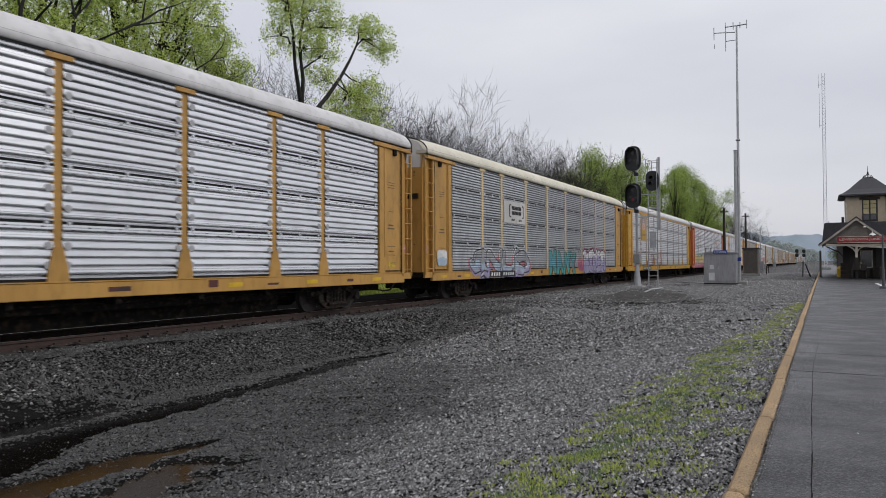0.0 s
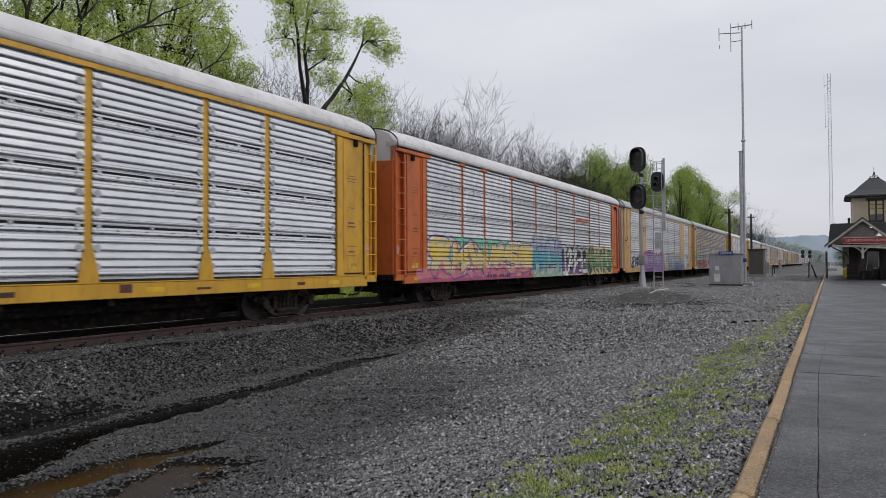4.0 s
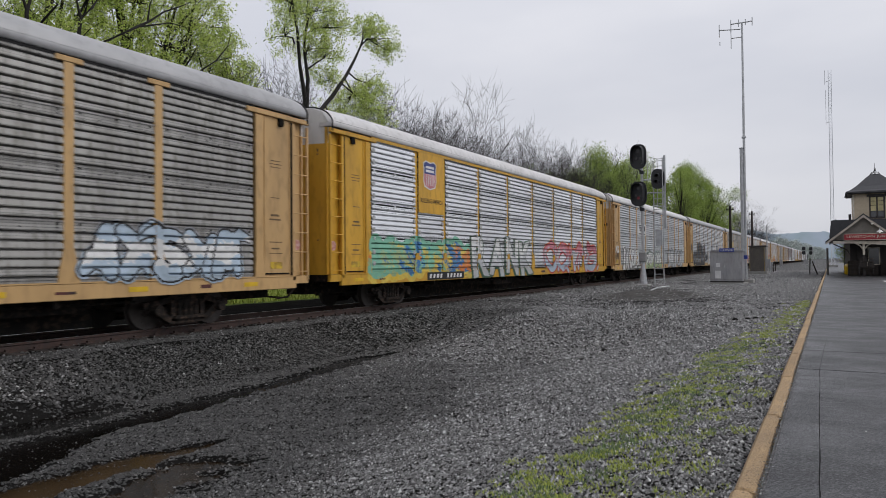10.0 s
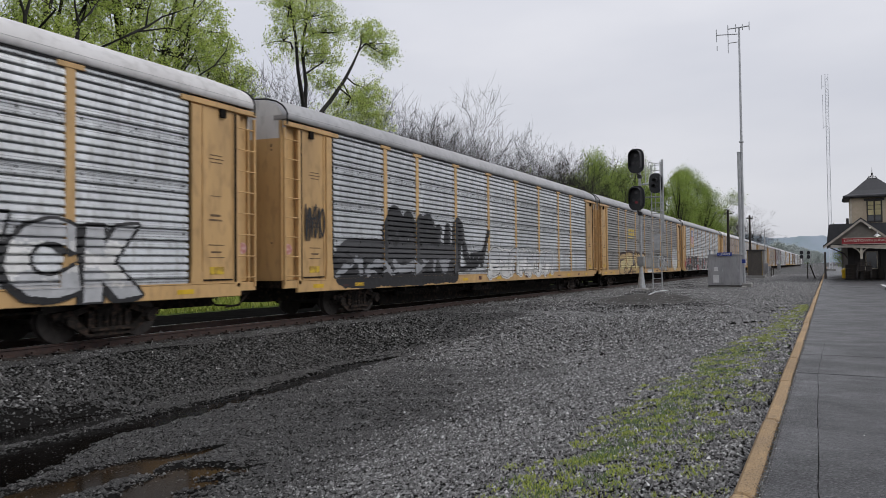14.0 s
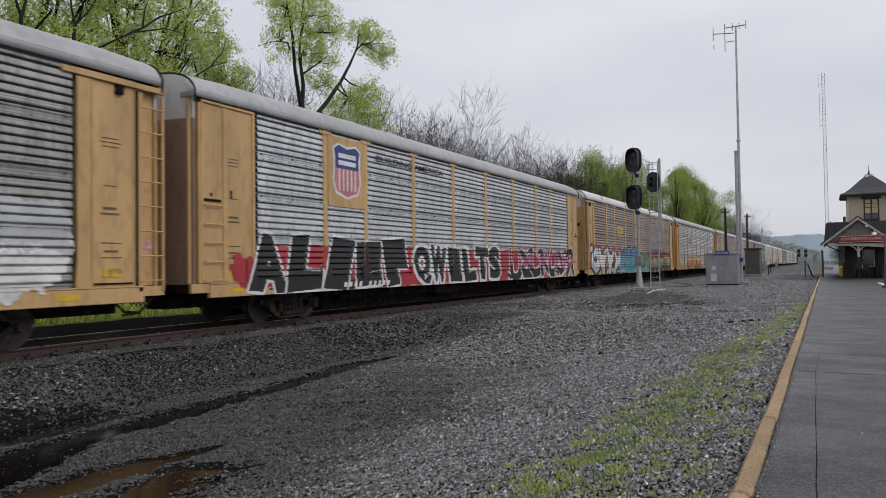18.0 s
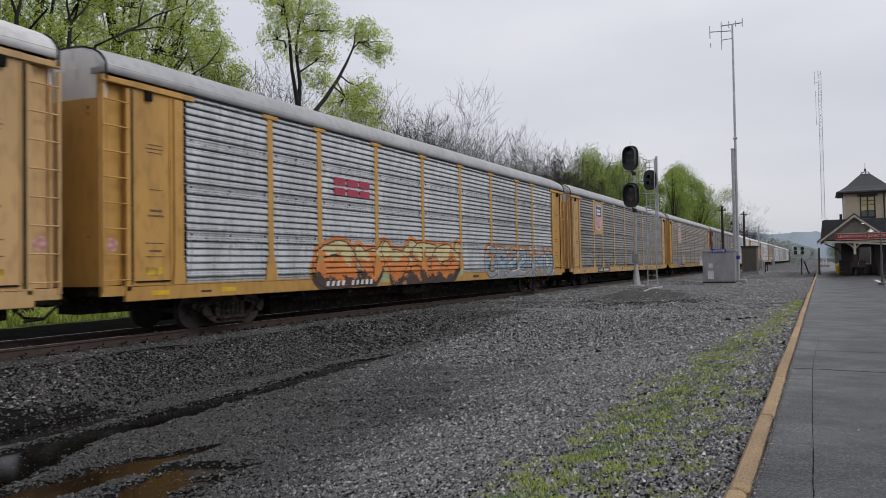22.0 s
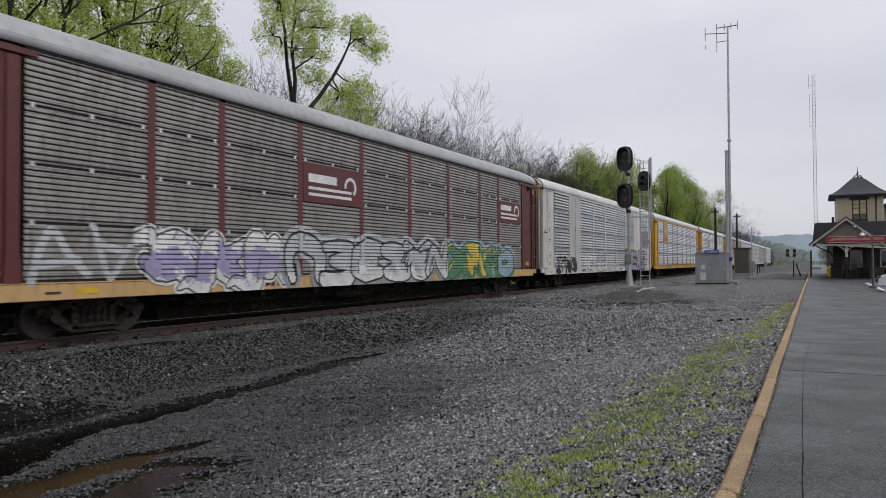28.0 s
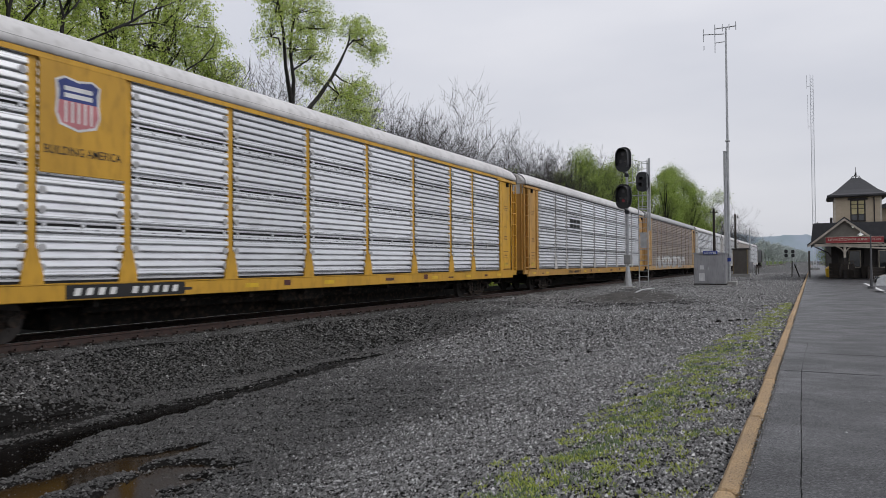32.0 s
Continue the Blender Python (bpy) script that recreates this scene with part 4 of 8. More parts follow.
def truck_meshes():
    def make():
        frames = []
        for sgn in (-1, 1):
            s = Shape()
            y0, y1 = sorted((sgn * 0.98, sgn * 1.12))
            # top chord, lower chord and columns round the open spring window
            s.prism([(-1.15, 0.44), (-1.15, 0.58), (-0.75, 0.62), (-0.45, 0.72), (0.45, 0.72), (0.75, 0.62), (1.15, 0.58), (1.15, 0.44), (0.72, 0.50), (0.42, 0.60), (-0.42, 0.60), (-0.72, 0.50)], "y", y0, y1)
            s.prism([(-1.05, 0.50), (-0.9, 0.36), (-0.48, 0.10), (0.48, 0.10), (0.9, 0.36), (1.05, 0.50), (0.78, 0.50), (0.40, 0.20), (-0.40, 0.20), (-0.78, 0.50)], "y", y0, y1)
            for x in (-0.40, 0.40):
                s.box(x - 0.06, x + 0.06, y0, y1, 0.15, 0.66)
            for x in (-0.87, 0.87):
                s.box(x - 0.15, x + 0.15, min(sgn * 1.06, sgn * 1.18), max(sgn * 1.06, sgn * 1.18), 0.36, 0.60, bevel=0.05)
                s.tube([(x, sgn * 1.1, 0.42), (x, sgn * 1.25, 0.42)], 0.11, 10)
            for k in (-0.22, -0.07, 0.08, 0.23):
                s.tube([(k, sgn * 1.07, 0.24), (k, sgn * 1.07, 0.60)], 0.065, 8)
            s.box(-0.4, 0.4, min(sgn * .98, sgn * 1.18), max(sgn * .98, sgn * 1.18), 0.2, 0.27)
            frames.append(tidy(s.mesh("side_frame", truck_mat)))
        bol = tidy(Shape().box(-0.22, 0.22, -1.1, 1.1, 0.45, 0.72, bevel=0.05).mesh("bolster", truck_mat))
        w = Shape()
        w.tube([(0, -1.15, 0), (0, 1.15, 0)], 0.085, 10)
        for sgn in (-1, 1):
            ya, yb = sgn * 0.70, sgn * 0.83
            w.tube([(0, ya, 0), (0, yb, 0)], 0.415, 24)
            w.tube([(0, sgn * 0.685, 0), (0, ya, 0)], 0.445, 24)
            w.tube([(0, yb, 0), (0, sgn * 0.87, 0)], [0.16, 0.14], 12)
            for k in range(5):
                a = k * 2 * math.pi / 5
                w.tube([(math.cos(a) * 0.27, yb, math.sin(a) * 0.27), (math.cos(a) * 0.27, sgn * 0.837, math.sin(a) * 0.27)], 0.04, 6)
        return frames, bol, tidy(w.mesh("wheelset", wheel_mat))
    return cached("truck", make)


CARS, WHEELS = {}, []
# slack in the couplings: how far a car stands off its even place
SLACK = {-1: -0.10, 0: -0.13, 1: -0.20, 2: -0.05, 3: 0.07, 5: -0.02, 6: 0.40, 7: 0.47, 8: 0.15, 9: -0.08, 10: 0.10, 11: -0.03, 13: 0.15, 14: 0.06, 15: -0.06, 16: -0.06}


def add_truck(car, x):
    frames, bol, wheel = truck_meshes()
    tr = part("bolster", bol, None, car, at=(x, 0, 0))
    tr.name = "truck"
    for fm in frames:
        part("side_frame", fm, None, tr)
    for dx in (-0.87, 0.87):
        WHEELS.append(part("wheelset", wheel, None, tr, at=(dx, 0, 0.42)))
    return tr


def autorack(n, tone, color, roof, label, top=False, foot=True, cap="white", post_color=None, sill=None, leaf=None):
    car = thing("autorack_car", label, "railway car", at=(FIRST + PITCH * n + SLACK.get(n, 0.0), TRACK, RAIL), group="cars of the passing train")
    CARS[n] = car
    sill_m, under, back, fsill, coup, refl = base_meshes(sill or color)
    part("side_sill", sill_m, None, car)
    part("side_sill", fsill, None, car)
    part("underframe", under, None, car)
    part("far_side_wall", back, None, car)
    tagged(part("sill_stencil", refl, None, car), kind="stuff")
    strip = cached("reflector", lambda: tidy(Shape().box(0, 0.45, -SIDE - 0.006, -SIDE + 0.004, 0.84, 0.94).mesh("reflector", mat("yellow_reflector", (0.75, 0.48, 0.02), rough=0.4))))
    for x in (1.1, 3.0, 9.9, 13.0, 19.3, 22.1, 25.2):
        part("reflector", strip, None, car, at=(x, 0, 0))
    for at in (Matrix.Identity(4), Matrix.Translation((LEN, 0, 0)) @ pose(0, 0, 0, 0, 0, 180)):
        part("coupler", coup, None, car, at=at)
    skin, *bits, door, capm, lad = end_meshes(color, cap, n in (3, 9, 15), leaf)
    seam = cached("seam", seam_mesh)
    near = Matrix.Identity(4)
    far = Matrix.Translation((LEN, 0, 0)) @ Matrix.Diagonal((-1, 1, 1, 1))
    for m in (near, far):
        sk = part("end_side_panel", skin, None, car, at=m)
        for q in bits:
            o = part(q.name.split(".")[0], q, None, sk)
            if q.name.startswith("stencil"):
                tagged(o, kind="stuff")
        for side in (1, -1):
            part("door_leaf", door, None, car, at=m @ Matrix.Diagonal((1, side, 1, 1)))
        part("end_cap", capm, None, car, at=m)
        part("end_seam", seam, None, car, at=m)
        part("ladder", lad, None, car, at=m)
    inset = 0.085
    for a, b in zip(STOPS, STOPS[1:]):
        part("side_screen", screen_mesh(b - a - 2 * inset, tone), None, car, at=(a + inset, 0, 0))
    for x in STOPS[1:-1]:
        part("post", post_mesh(post_color or color, top, foot, set_back(tone)), None, car, at=(x, 0, 0))
    part("roof", roof_mesh(roof), None, car)
    if n in (1, 3, 5, 15, 16):
        part("top_chord", Shape().box(2.0, LEN - 1.4, -SIDE - 0.004, -SIDE + 0.06, Z1 - 0.10, Z1), PAINT[color], car)
    if n in (0, 6, 8, 10):
        part("end_grab_plate", Shape().box(-0.03, 0.06, -1.18, -0.62, 3.62, 3.80), black_paint, car, "black plate on the end door")
    for m in (near, far):
        part("end_notice", Shape().prism([(0.30 + 0.14 * math.cos(a), 1.86 + 0.14 * math.sin(a)) for a in np.linspace(0, 6.28, 12, endpoint=False)], "y", -SIDE + 0.152, -SIDE + 0.16), mat("faded_pink_disc", (0.62, 0.42, 0.38), (0.45, 0.16, 0.15), scale=9, rough=0.6), car, "faded pink round notice", at=m)
    for x in (3.65, LEN - 3.65):
        add_truck(car, x)
    return car


SPECS = {
    -1: ("silver", "yellow", "white", "silver autorack car with yellow posts and pale roof", dict(top=True)),
    0: ("slate", "yellow", "cream", "grey autorack car with cream roof and sprayed graffiti", dict(top=True, foot=False, post_color="cream")),
    1: ("silver", "bright", "white", "silver autorack car with bright yellow ends and shield plate", dict()),
    2: ("pale", "orange", "white", "grey autorack car with orange posts covered in graffiti", dict(top=True, foot=False)),
    3: ("pale", "tan", "grey", "grey autorack car with faded tan panels and purple graffiti", dict(foot=False, leaf="white")),
    4: ("dark", "tan", "grey", "grimy grey autorack car with teal and red graffiti", dict(top=True)),
    5: ("silver", "bright", "white", "silver autorack car with yellow posts and rainbow graffiti", dict()),
    6: ("grey", "tan", "white", "grey autorack car with white roof and outlined graffiti", dict(top=True)),
    7: ("grey", "tan", "grey", "grey autorack car with smoky black graffiti", dict(top=True, foot=False)),
    8: ("dark", "tan", "grey", "grimy autorack car with tan sprayed lettering", dict(top=True)),
    9: ("grey", "tan", "grey", "grey autorack car with red and black block graffiti", dict(top=True, foot=False, leaf="rust")),
    10: ("brown", "tan", "white", "rust-stained autorack car with white and blue graffiti", dict(top=True, foot=False)),
    11: ("grey", "yellow", "grey", "grey autorack car with orange and chrome graffiti", dict(top=True)),
    12: ("dark", "tan", "grey", "grey autorack car with a large shield plate", dict(top=True)),
    13: ("dark", "yellow", "grey", "weathered grey autorack car with a shield plate", dict(top=True)),
    14: ("maroon_grey", "maroon", "grey", "maroon and grey autorack car with white graffiti", dict(foot=False, sill="tan")),
    15: ("grey", "white", "white", "dirty white autorack car with black and purple graffiti", dict(foot=False, leaf="beige", cap="yellow")),
    16: ("silver", "bright", "white", "silver autorack car with yellow shield plate, clean", dict()),
    17: ("silver", "yellow", "white", "silver autorack car with yellow sill", dict(post_color="white")),
    18: ("brown", "tan", "grey", "brown-stained autorack car with pale graffiti", dict(post_color="rust")),
    19: ("silver", "white", "white", "pale silver autorack car", dict(foot=False)),
    20: ("grey", "white", "white", "grey autorack car with tan posts", dict()),
    21: ("brown", "white", "white", "brown-stained autorack car with white roof", dict()),
    22: ("silver", "white", "white", "pale autorack car, last before the locomotive", dict(foot=False)),
}
for n, (tone, color, roof, label, extra) in SPECS.items():
    autorack(n, tone, color, roof, label, **extra)

# ---- emblems and sprayed paint on the cars ----
SPRAY = dict(black=(0.012, 0.012, 0.014), soot=(0.05, 0.05, 0.054), white=(0.72, 0.72, 0.71), grey=(0.30, 0.31, 0.33), silver=(0.48, 0.49, 0.51), red=(0.42, 0.03, 0.045), pink=(0.6, 0.2, 0.25),
             orange=(0.66, 0.22, 0.05), yellow=(0.68, 0.50, 0.08), cream=(0.62, 0.52, 0.27), tan=(0.52, 0.37, 0.18), brown=(0.07, 0.035, 0.025), green=(0.09, 0.23, 0.12), lime=(0.36, 0.45, 0.22),
             teal=(0.07, 0.36, 0.34), cyan=(0.08, 0.33, 0.43), blue=(0.04, 0.18, 0.42), sky=(0.30, 0.42, 0.52), lavender=(0.36, 0.32, 0.50), violet=(0.27, 0.15, 0.36), magenta=(0.42, 0.09, 0.20), mint=(0.20, 0.48, 0.34), ice=(0.42, 0.52, 0.62), forest=(0.035, 0.085, 0.045), purple=(0.18, 0.07, 0.26), olive=(0.22, 0.30, 0.14))


def spray(name):
    c = SPRAY[name]
    return mat("spray_paint_" + name, c, tuple(v * 0.8 for v in c), scale=2.5, rough=0.55, c3=tuple(v * 0.55 + 0.03 for v in c), scale3=9, amount3=0.22)


SIGNS = [  # stroke paths in a unit square, bent forms that spell nothing once turned and overlapped
    [[(0.05, 0), (0.3, 0.6), (0.4, 1), (0.62, 0.5), (0.9, 0.05)], [(0.2, 0.35), (0.75, 0.4)]],
    [[(0.95, 0.85), (0.6, 1.0), (0.2, 0.92), (0.12, 0.65), (0.5, 0.52), (0.88, 0.38), (0.8, 0.08), (0.4, 0.0), (0.02, 0.12)]],
    [[(0.15, 0), (0.2, 0.5), (0.12, 1), (0.7, 0.98), (0.85, 0.72), (0.6, 0.5), (0.2, 0.47)], [(0.45, 0.5), (0.98, 0.0)]],
    [[(0.95, 0.95), (0.4, 1.0), (0.1, 0.75), (0.12, 0.2), (0.45, 0.0), (0.95, 0.1)], [(0.15, 0.5), (0.75, 0.53)]],
    [[(0.1, 0.0), (0.14, 0.5), (0.1, 1.0), (0.48, 0.5), (0.85, 0.05), (0.9, 1.0)]],
    [[(0.5, 1.0), (0.1, 0.75), (0.08, 0.3), (0.5, 0.0), (0.92, 0.3), (0.9, 0.75), (0.5, 1.0)]],
    [[(0.15, 0), (0.1, 1)], [(0.95, 1), (0.5, 0.6), (0.2, 0.45), (0.6, 0.3), (0.95, 0.0)]],
    [[(0.05, 1.0), (0.2, 0.3), (0.32, 0.0), (0.55, 0.7), (0.72, 0.0), (0.85, 0.4), (0.95, 1.0)]],
    [[(0.0, 0.75), (0.35, 1.0), (0.7, 0.8), (0.35, 0.45), (0.75, 0.3), (1.0, 0.55)], [(0.4, 0.4), (0.1, 0.0)]],
    [[(0.1, 1.0), (0.1, 0.25), (0.35, 0.0), (0.8, 0.05), (0.92, 0.4), (0.9, 1.0)]],
    [[(0.05, 0.95), (0.95, 1.0)], [(0.5, 1.0), (0.45, 0.5), (0.55, 0.0)], [(0.2, 0.05), (0.85, 0.0)]],
]


def bent(pts, n=5):
    """A smooth line through a few points."""
    q = [pts[0]] + list(pts) + [pts[-1]]
    out = []
    for i in range(1, len(q) - 2):
        a, b, c, d = (np.array(q[i + k], float) for k in (-1, 0, 1, 2))
        for k in range(n):
            t = k / n
            out.append(tuple(0.5 * (2 * b + (c - a) * t + (2 * a - 5 * b + 4 * c - d) * t * t + (3 * b - a - 3 * c + d) * t ** 3)))
    return out + [tuple(pts[-1])]


LAYERS = {}


class Mural:
    """A sprayed piece on the side of a car, worked out on a fine grid and laid on posts, sill and corrugations."""

    def __init__(self, n, x0, x1, z0, z1, seed, pad=0.3):
        self.n, self.x0, self.x1, self.z0, self.z1 = n, x0, x1, max(z0, 0.75), z1
        self.lift = 0.0035 * LAYERS.get(n, 0)
        LAYERS[n] = LAYERS.get(n, 0) + 1
        self.r = np.random.default_rng(seed)
        self.dx = 0.016
        self.xs = np.arange(max(0.70, x0 - pad), min(LEN - 0.70, x1 + pad), self.dx)
        self.PZ, self.PD = (np.array([q[k] for q in PROFILES[SPECS[n][0]]]) for k in (0, 1))
        zl = [0.742, 1.045, 1.068] + [float(z) for z in self.PZ if 1.07 < z < z1 + pad]
        zz = sorted(set(round(z, 4) for z in zl))
        rows = []
        for a, b in zip(zz, zz[1:]):
            k = max(1, int(math.ceil((b - a) / 0.02)))
            rows += [a + (b - a) * i / k for i in range(k)]
        self.zs = np.array(rows + [zz[-1]])
        self.zc = (self.zs[:-1] + self.zs[1:]) / 2
        self.X, self.Z = np.meshgrid(self.xs[:-1] + self.dx / 2, self.zc)
        self.c = np.full(self.X.shape, -1)
        self.names = []

    def color(self, name):
        if name not in self.names:
            self.names.append(name)
        return self.names.index(name)

    def fill(self, mask, name):
        self.c[mask] = self.color(name)

    def blend(self, mask, names, axis="z", fuzz=0.18):
        """Several colours one above the other, with a ragged border."""
        k = (self.Z - self.z0) / max(0.1, self.z1 - self.z0) if axis == "z" else (self.X - self.x0) / max(0.1, self.x1 - self.x0)
        k = k + fuzz * fnoise(self.X, self.Z, 3.0, self.r.uniform(0, 9)) + 0.07 * fnoise(self.X, self.Z, 17.0, self.r.uniform(0, 9))
        i = np.clip((k * len(names)).astype(int), 0, len(names) - 1)
        for j, nm in enumerate(names):
            self.fill(mask & (i == j), nm)

    def stroke(self, pts, w):
        """Where a line of a given half-width, or half-widths, runs."""
        best = np.full(self.X.shape, 9.0)
        ws = w if hasattr(w, "__len__") else [w] * len(pts)
        for (ax, az), (bx, bz), wa, wb in zip(pts, pts[1:], ws, ws[1:]):
            ex, ez = bx - ax, bz - az
            t = np.clip(((self.X - ax) * ex + (self.Z - az) * ez) / (ex * ex + ez * ez + 1e-9), 0, 1)
            best = np.minimum(best, np.hypot(self.X - ax - t * ex, self.Z - az - t * ez) - wa - (wb - wa) * t)
        return best < 0

    def grow(self, mask, by):
        """All places within a distance of a mask."""
        g = np.where(mask, 0.0, 9.0)
        for step in (1, -1):
            for j in range(1, int(by / 0.008) + 2):
                a, b = (slice(j, None), slice(None, -j)) if step > 0 else (slice(None, -j), slice(j, None))
                if j >= len(self.zc):
                    break
                dz = np.abs(self.zc[a] - self.zc[b])
                if dz.min() > by:
                    break
                g[a] = np.minimum(g[a], np.where(mask[b], dz[:, None], 9.0))
        m = mask.copy()
        for k in range(int(by / self.dx) + 1):
            h = math.sqrt(max(0.0, by * by - (k * self.dx) ** 2))
            ok = g <= h
            if k:
                m[:, k:] |= ok[:, :-k]
                m[:, :-k] |= ok[:, k:]
            else:
                m |= ok
        return m

    def letter(self, ch, x0, x1, z0, z1, fat=0.07, shear=0.0):
        me = letters(ch, z1 - z0, x1 - x0, fat, shear)
        me.calc_loop_triangles()
        co = np.array([(v.co.x + (x0 + x1) / 2, v.co.z + z0) for v in me.vertices])
        # strokes swell and lean a little, as by hand
        u = (co[:, 1] - z0) / (z1 - z0)
        co[:, 0] += 0.05 * (x1 - x0) * np.sin(u * 3.1 + self.r.uniform(0, 6))
        co[:, 1] += 0.04 * (z1 - z0) * np.sin((co[:, 0] - x0) / (x1 - x0) * 3.3 + self.r.uniform(0, 6))
        m = np.zeros(self.X.shape, bool)
        for t in me.loop_triangles:
            a, b, c = (co[i] for i in t.vertices)
            det = (b[1] - c[1]) * (a[0] - c[0]) + (c[0] - b[0]) * (a[1] - c[1])
            if abs(det) < 1e-9:
                continue
            u = ((b[1] - c[1]) * (self.X - c[0]) + (c[0] - b[0]) * (self.Z - c[1])) / det
            v = ((c[1] - a[1]) * (self.X - c[0]) + (a[0] - c[0]) * (self.Z - c[1])) / det
            m |= (u >= -0.01) & (v >= -0.01) & (u + v <= 1.01)
        bpy.data.meshes.remove(me)
        return m

    def wild(self, x0, x1, z0, z1, w):
        """A tangled sign that spells nothing."""
        r, m = self.r, np.zeros(self.X.shape, bool)
        if w < 0.08:
            px, pz = x0 + (x1 - x0) * r.uniform(0.05, 0.3), z0 + (z1 - z0) * r.choice([0.1, 0.9])
            for _ in range(r.integers(2, 4)):
                pts = [(px, pz)]
                for _ in range(r.integers(3, 5)):
                    px = x0 + (x1 - x0) * r.uniform(0.0, 1.0)
                    pz = z0 + (z1 - z0) * r.choice([0.08, 0.35, 0.62, 0.92])
                    pts.append((px, pz))
                m |= self.stroke(bent(pts), w * r.uniform(0.8, 1.25))
            return m
        sign = SIGNS[r.integers(len(SIGNS))]
        fx, fz, sh = r.random() < 0.5, r.random() < 0.5, r.uniform(-0.15, 0.2)
        w = min(w * r.uniform(1.0, 1.3), 0.22 * (x1 - x0))
        for line in sign:
            pts = []
            for u, q in line:
                u, q = (1 - u if fx else u) + r.normal() * 0.04, (1 - q if fz else q) + r.normal() * 0.03
                pts.append((x0 + w + (x1 - x0 - 2 * w) * (u + sh * (q - 0.5)), z0 + w + (z1 - z0 - 2 * w) * q))
            pts = bent(pts) if r.random() < 0.75 else pts
            swell = [w * (1.0 + 0.35 * math.sin(4.2 * k / len(pts) + r.uniform(0, 0.5))) for k in range(len(pts))]
            m |= self.stroke(pts, swell)
        # a flying end
        if r.random() < 0.7:
            q = r.choice([0.05, 0.95])
            d = r.choice([-1, 1])
            e = x0 if d < 0 else x1
            m |= self.stroke(bent([(e - d * w, z0 + (z1 - z0) * q), (e + d * 0.1 * (x1 - x0), z0 + (z1 - z0) * (q * 0.8 + 0.12)), (e + d * 0.25 * (x1 - x0), z0 + (z1 - z0) * (q * 0.8 + 0.02))]), [w * 0.8 * (1 - k / 12) for k in range(11)])
        return m

    def shifted(self, mask, dx, dz):
        kx, kz = int(round(dx / self.dx)), int(round(dz / 0.018))
        m = np.roll(np.roll(mask, kx, 1), kz, 0)
        if kz < 0:
            m[kz:] = False
        return m

    def piece(self, text=None, count=5, fill=("white",), edge="black", halo=None, width=0.13, edge_w=0.06, axis="z", shine=None, halo_w=0.22, fat=0.07, drop=None):
        r = self.r
        k = len(text) if text else count
        step = (self.x1 - self.x0) / k
        body = np.zeros(self.X.shape, bool)
        signs = []
        for i in range(k):
            a, b = self.x0 + i * step - 0.02 * step, self.x0 + (i + 1) * step + 0.02 * step
            h = self.z1 - self.z0
            lo, hi = self.z0 + h * r.uniform(0, 0.07), self.z1 - h * r.uniform(0, 0.10)
            if text:
                if text[i] == " ":
                    continue
                g = self.letter(text[i], a + 0.04 * step, b - 0.04 * step, lo, hi, fat, r.uniform(-0.1, 0.15))
            else:
                g = self.wild(a - 0.1 * step, b + 0.1 * step, lo, hi, width)
            signs.append(g)
        for g in signs:
            body |= g
        if halo:
            big = self.grow(body, halo_w) & ((fnoise(self.X, self.Z, 2.2, r.uniform(0, 9)) > -0.75))
            self.blend(big, halo if isinstance(halo, tuple) else (halo,))
        if drop:
            for k_ in (0.33, 0.66, 1.0):
                self.fill(self.shifted(self.grow(body, edge_w), drop[0] * k_, drop[1] * k_), edge)
        for g in signs:
            if edge:
                self.fill(self.grow(g, edge_w * 1.2), edge)
            if fill:
                self.blend(g, fill, axis)
            if edge and not text and width >= 0.08:
                # thin cuts across the strokes
                for _ in range(3):
                    px, pz = r.uniform(self.x0, self.x1), r.uniform(self.z0, self.z1)
                    self.fill(g & self.stroke([(px, pz), (px + r.uniform(-0.5, 0.5), pz + r.uniform(-0.6, 0.6))], 0.018), edge)
        if shine:
            for g in signs:
                rim = g & ~self.shifted(g, 0.045, -0.055)
                self.fill(rim & (fnoise(self.X, self.Z, 3.0, r.uniform(0, 9)) > -0.1), shine)
        return self

    def scrawl(self, color, count=6, w=0.025):
        """Thin marker lines with loops."""
        r = self.r
        step = (self.x1 - self.x0) / count
        for i in range(count):
            sign = SIGNS[r.integers(len(SIGNS))]
            fx, fz = r.random() < 0.5, r.random() < 0.5
            for line in sign:
                pts = [(self.x0 + (i + 0.02 + 0.96 * ((1 - u if fx else u) + r.normal() * 0.05)) * step, self.z0 + (self.z1 - self.z0) * ((1 - q if fz else q) + r.normal() * 0.05)) for u, q in line]
                self.fill(self.stroke(bent(pts), w * r.uniform(0.8, 1.2)), color)
        return self

    def cloud(self, names, power=4):
        r = self.r
        cx, cz = (self.x0 + self.x1) / 2, (self.z0 + self.z1) / 2
        d = ((self.X - cx) / ((self.x1 - self.x0) / 2)) ** (power + 2) + ((self.Z - cz) / ((self.z1 - self.z0) / 2)) ** power + 0.35 * fnoise(self.X, self.Z, 1.6, r.uniform(0, 9)) + 0.16 * fnoise(self.X, self.Z, 9.0, r.uniform(0, 9))
        self.blend(d < 0.85, names)
        return self

    def lay(self, label=""):
        """Emit the grid, row by row, as flat quads just proud of what they lie on."""
        v, f, mi = [], [], []
        xc = self.xs[:-1] + self.dx / 2
        foot, post = np.zeros(len(xc), bool), np.zeros(len(xc), bool)
        for s in STOPS[1:-1]:
            post |= np.abs(xc - s) < 0.085
            foot |= np.abs(xc - s) < 0.21
        endp = (xc < STOPS[0]) | (xc > STOPS[-1])
        stile = ((xc > 1.64) & (xc < 2.0)) | ((xc > LEN - 2.0) & (xc < LEN - 1.64))
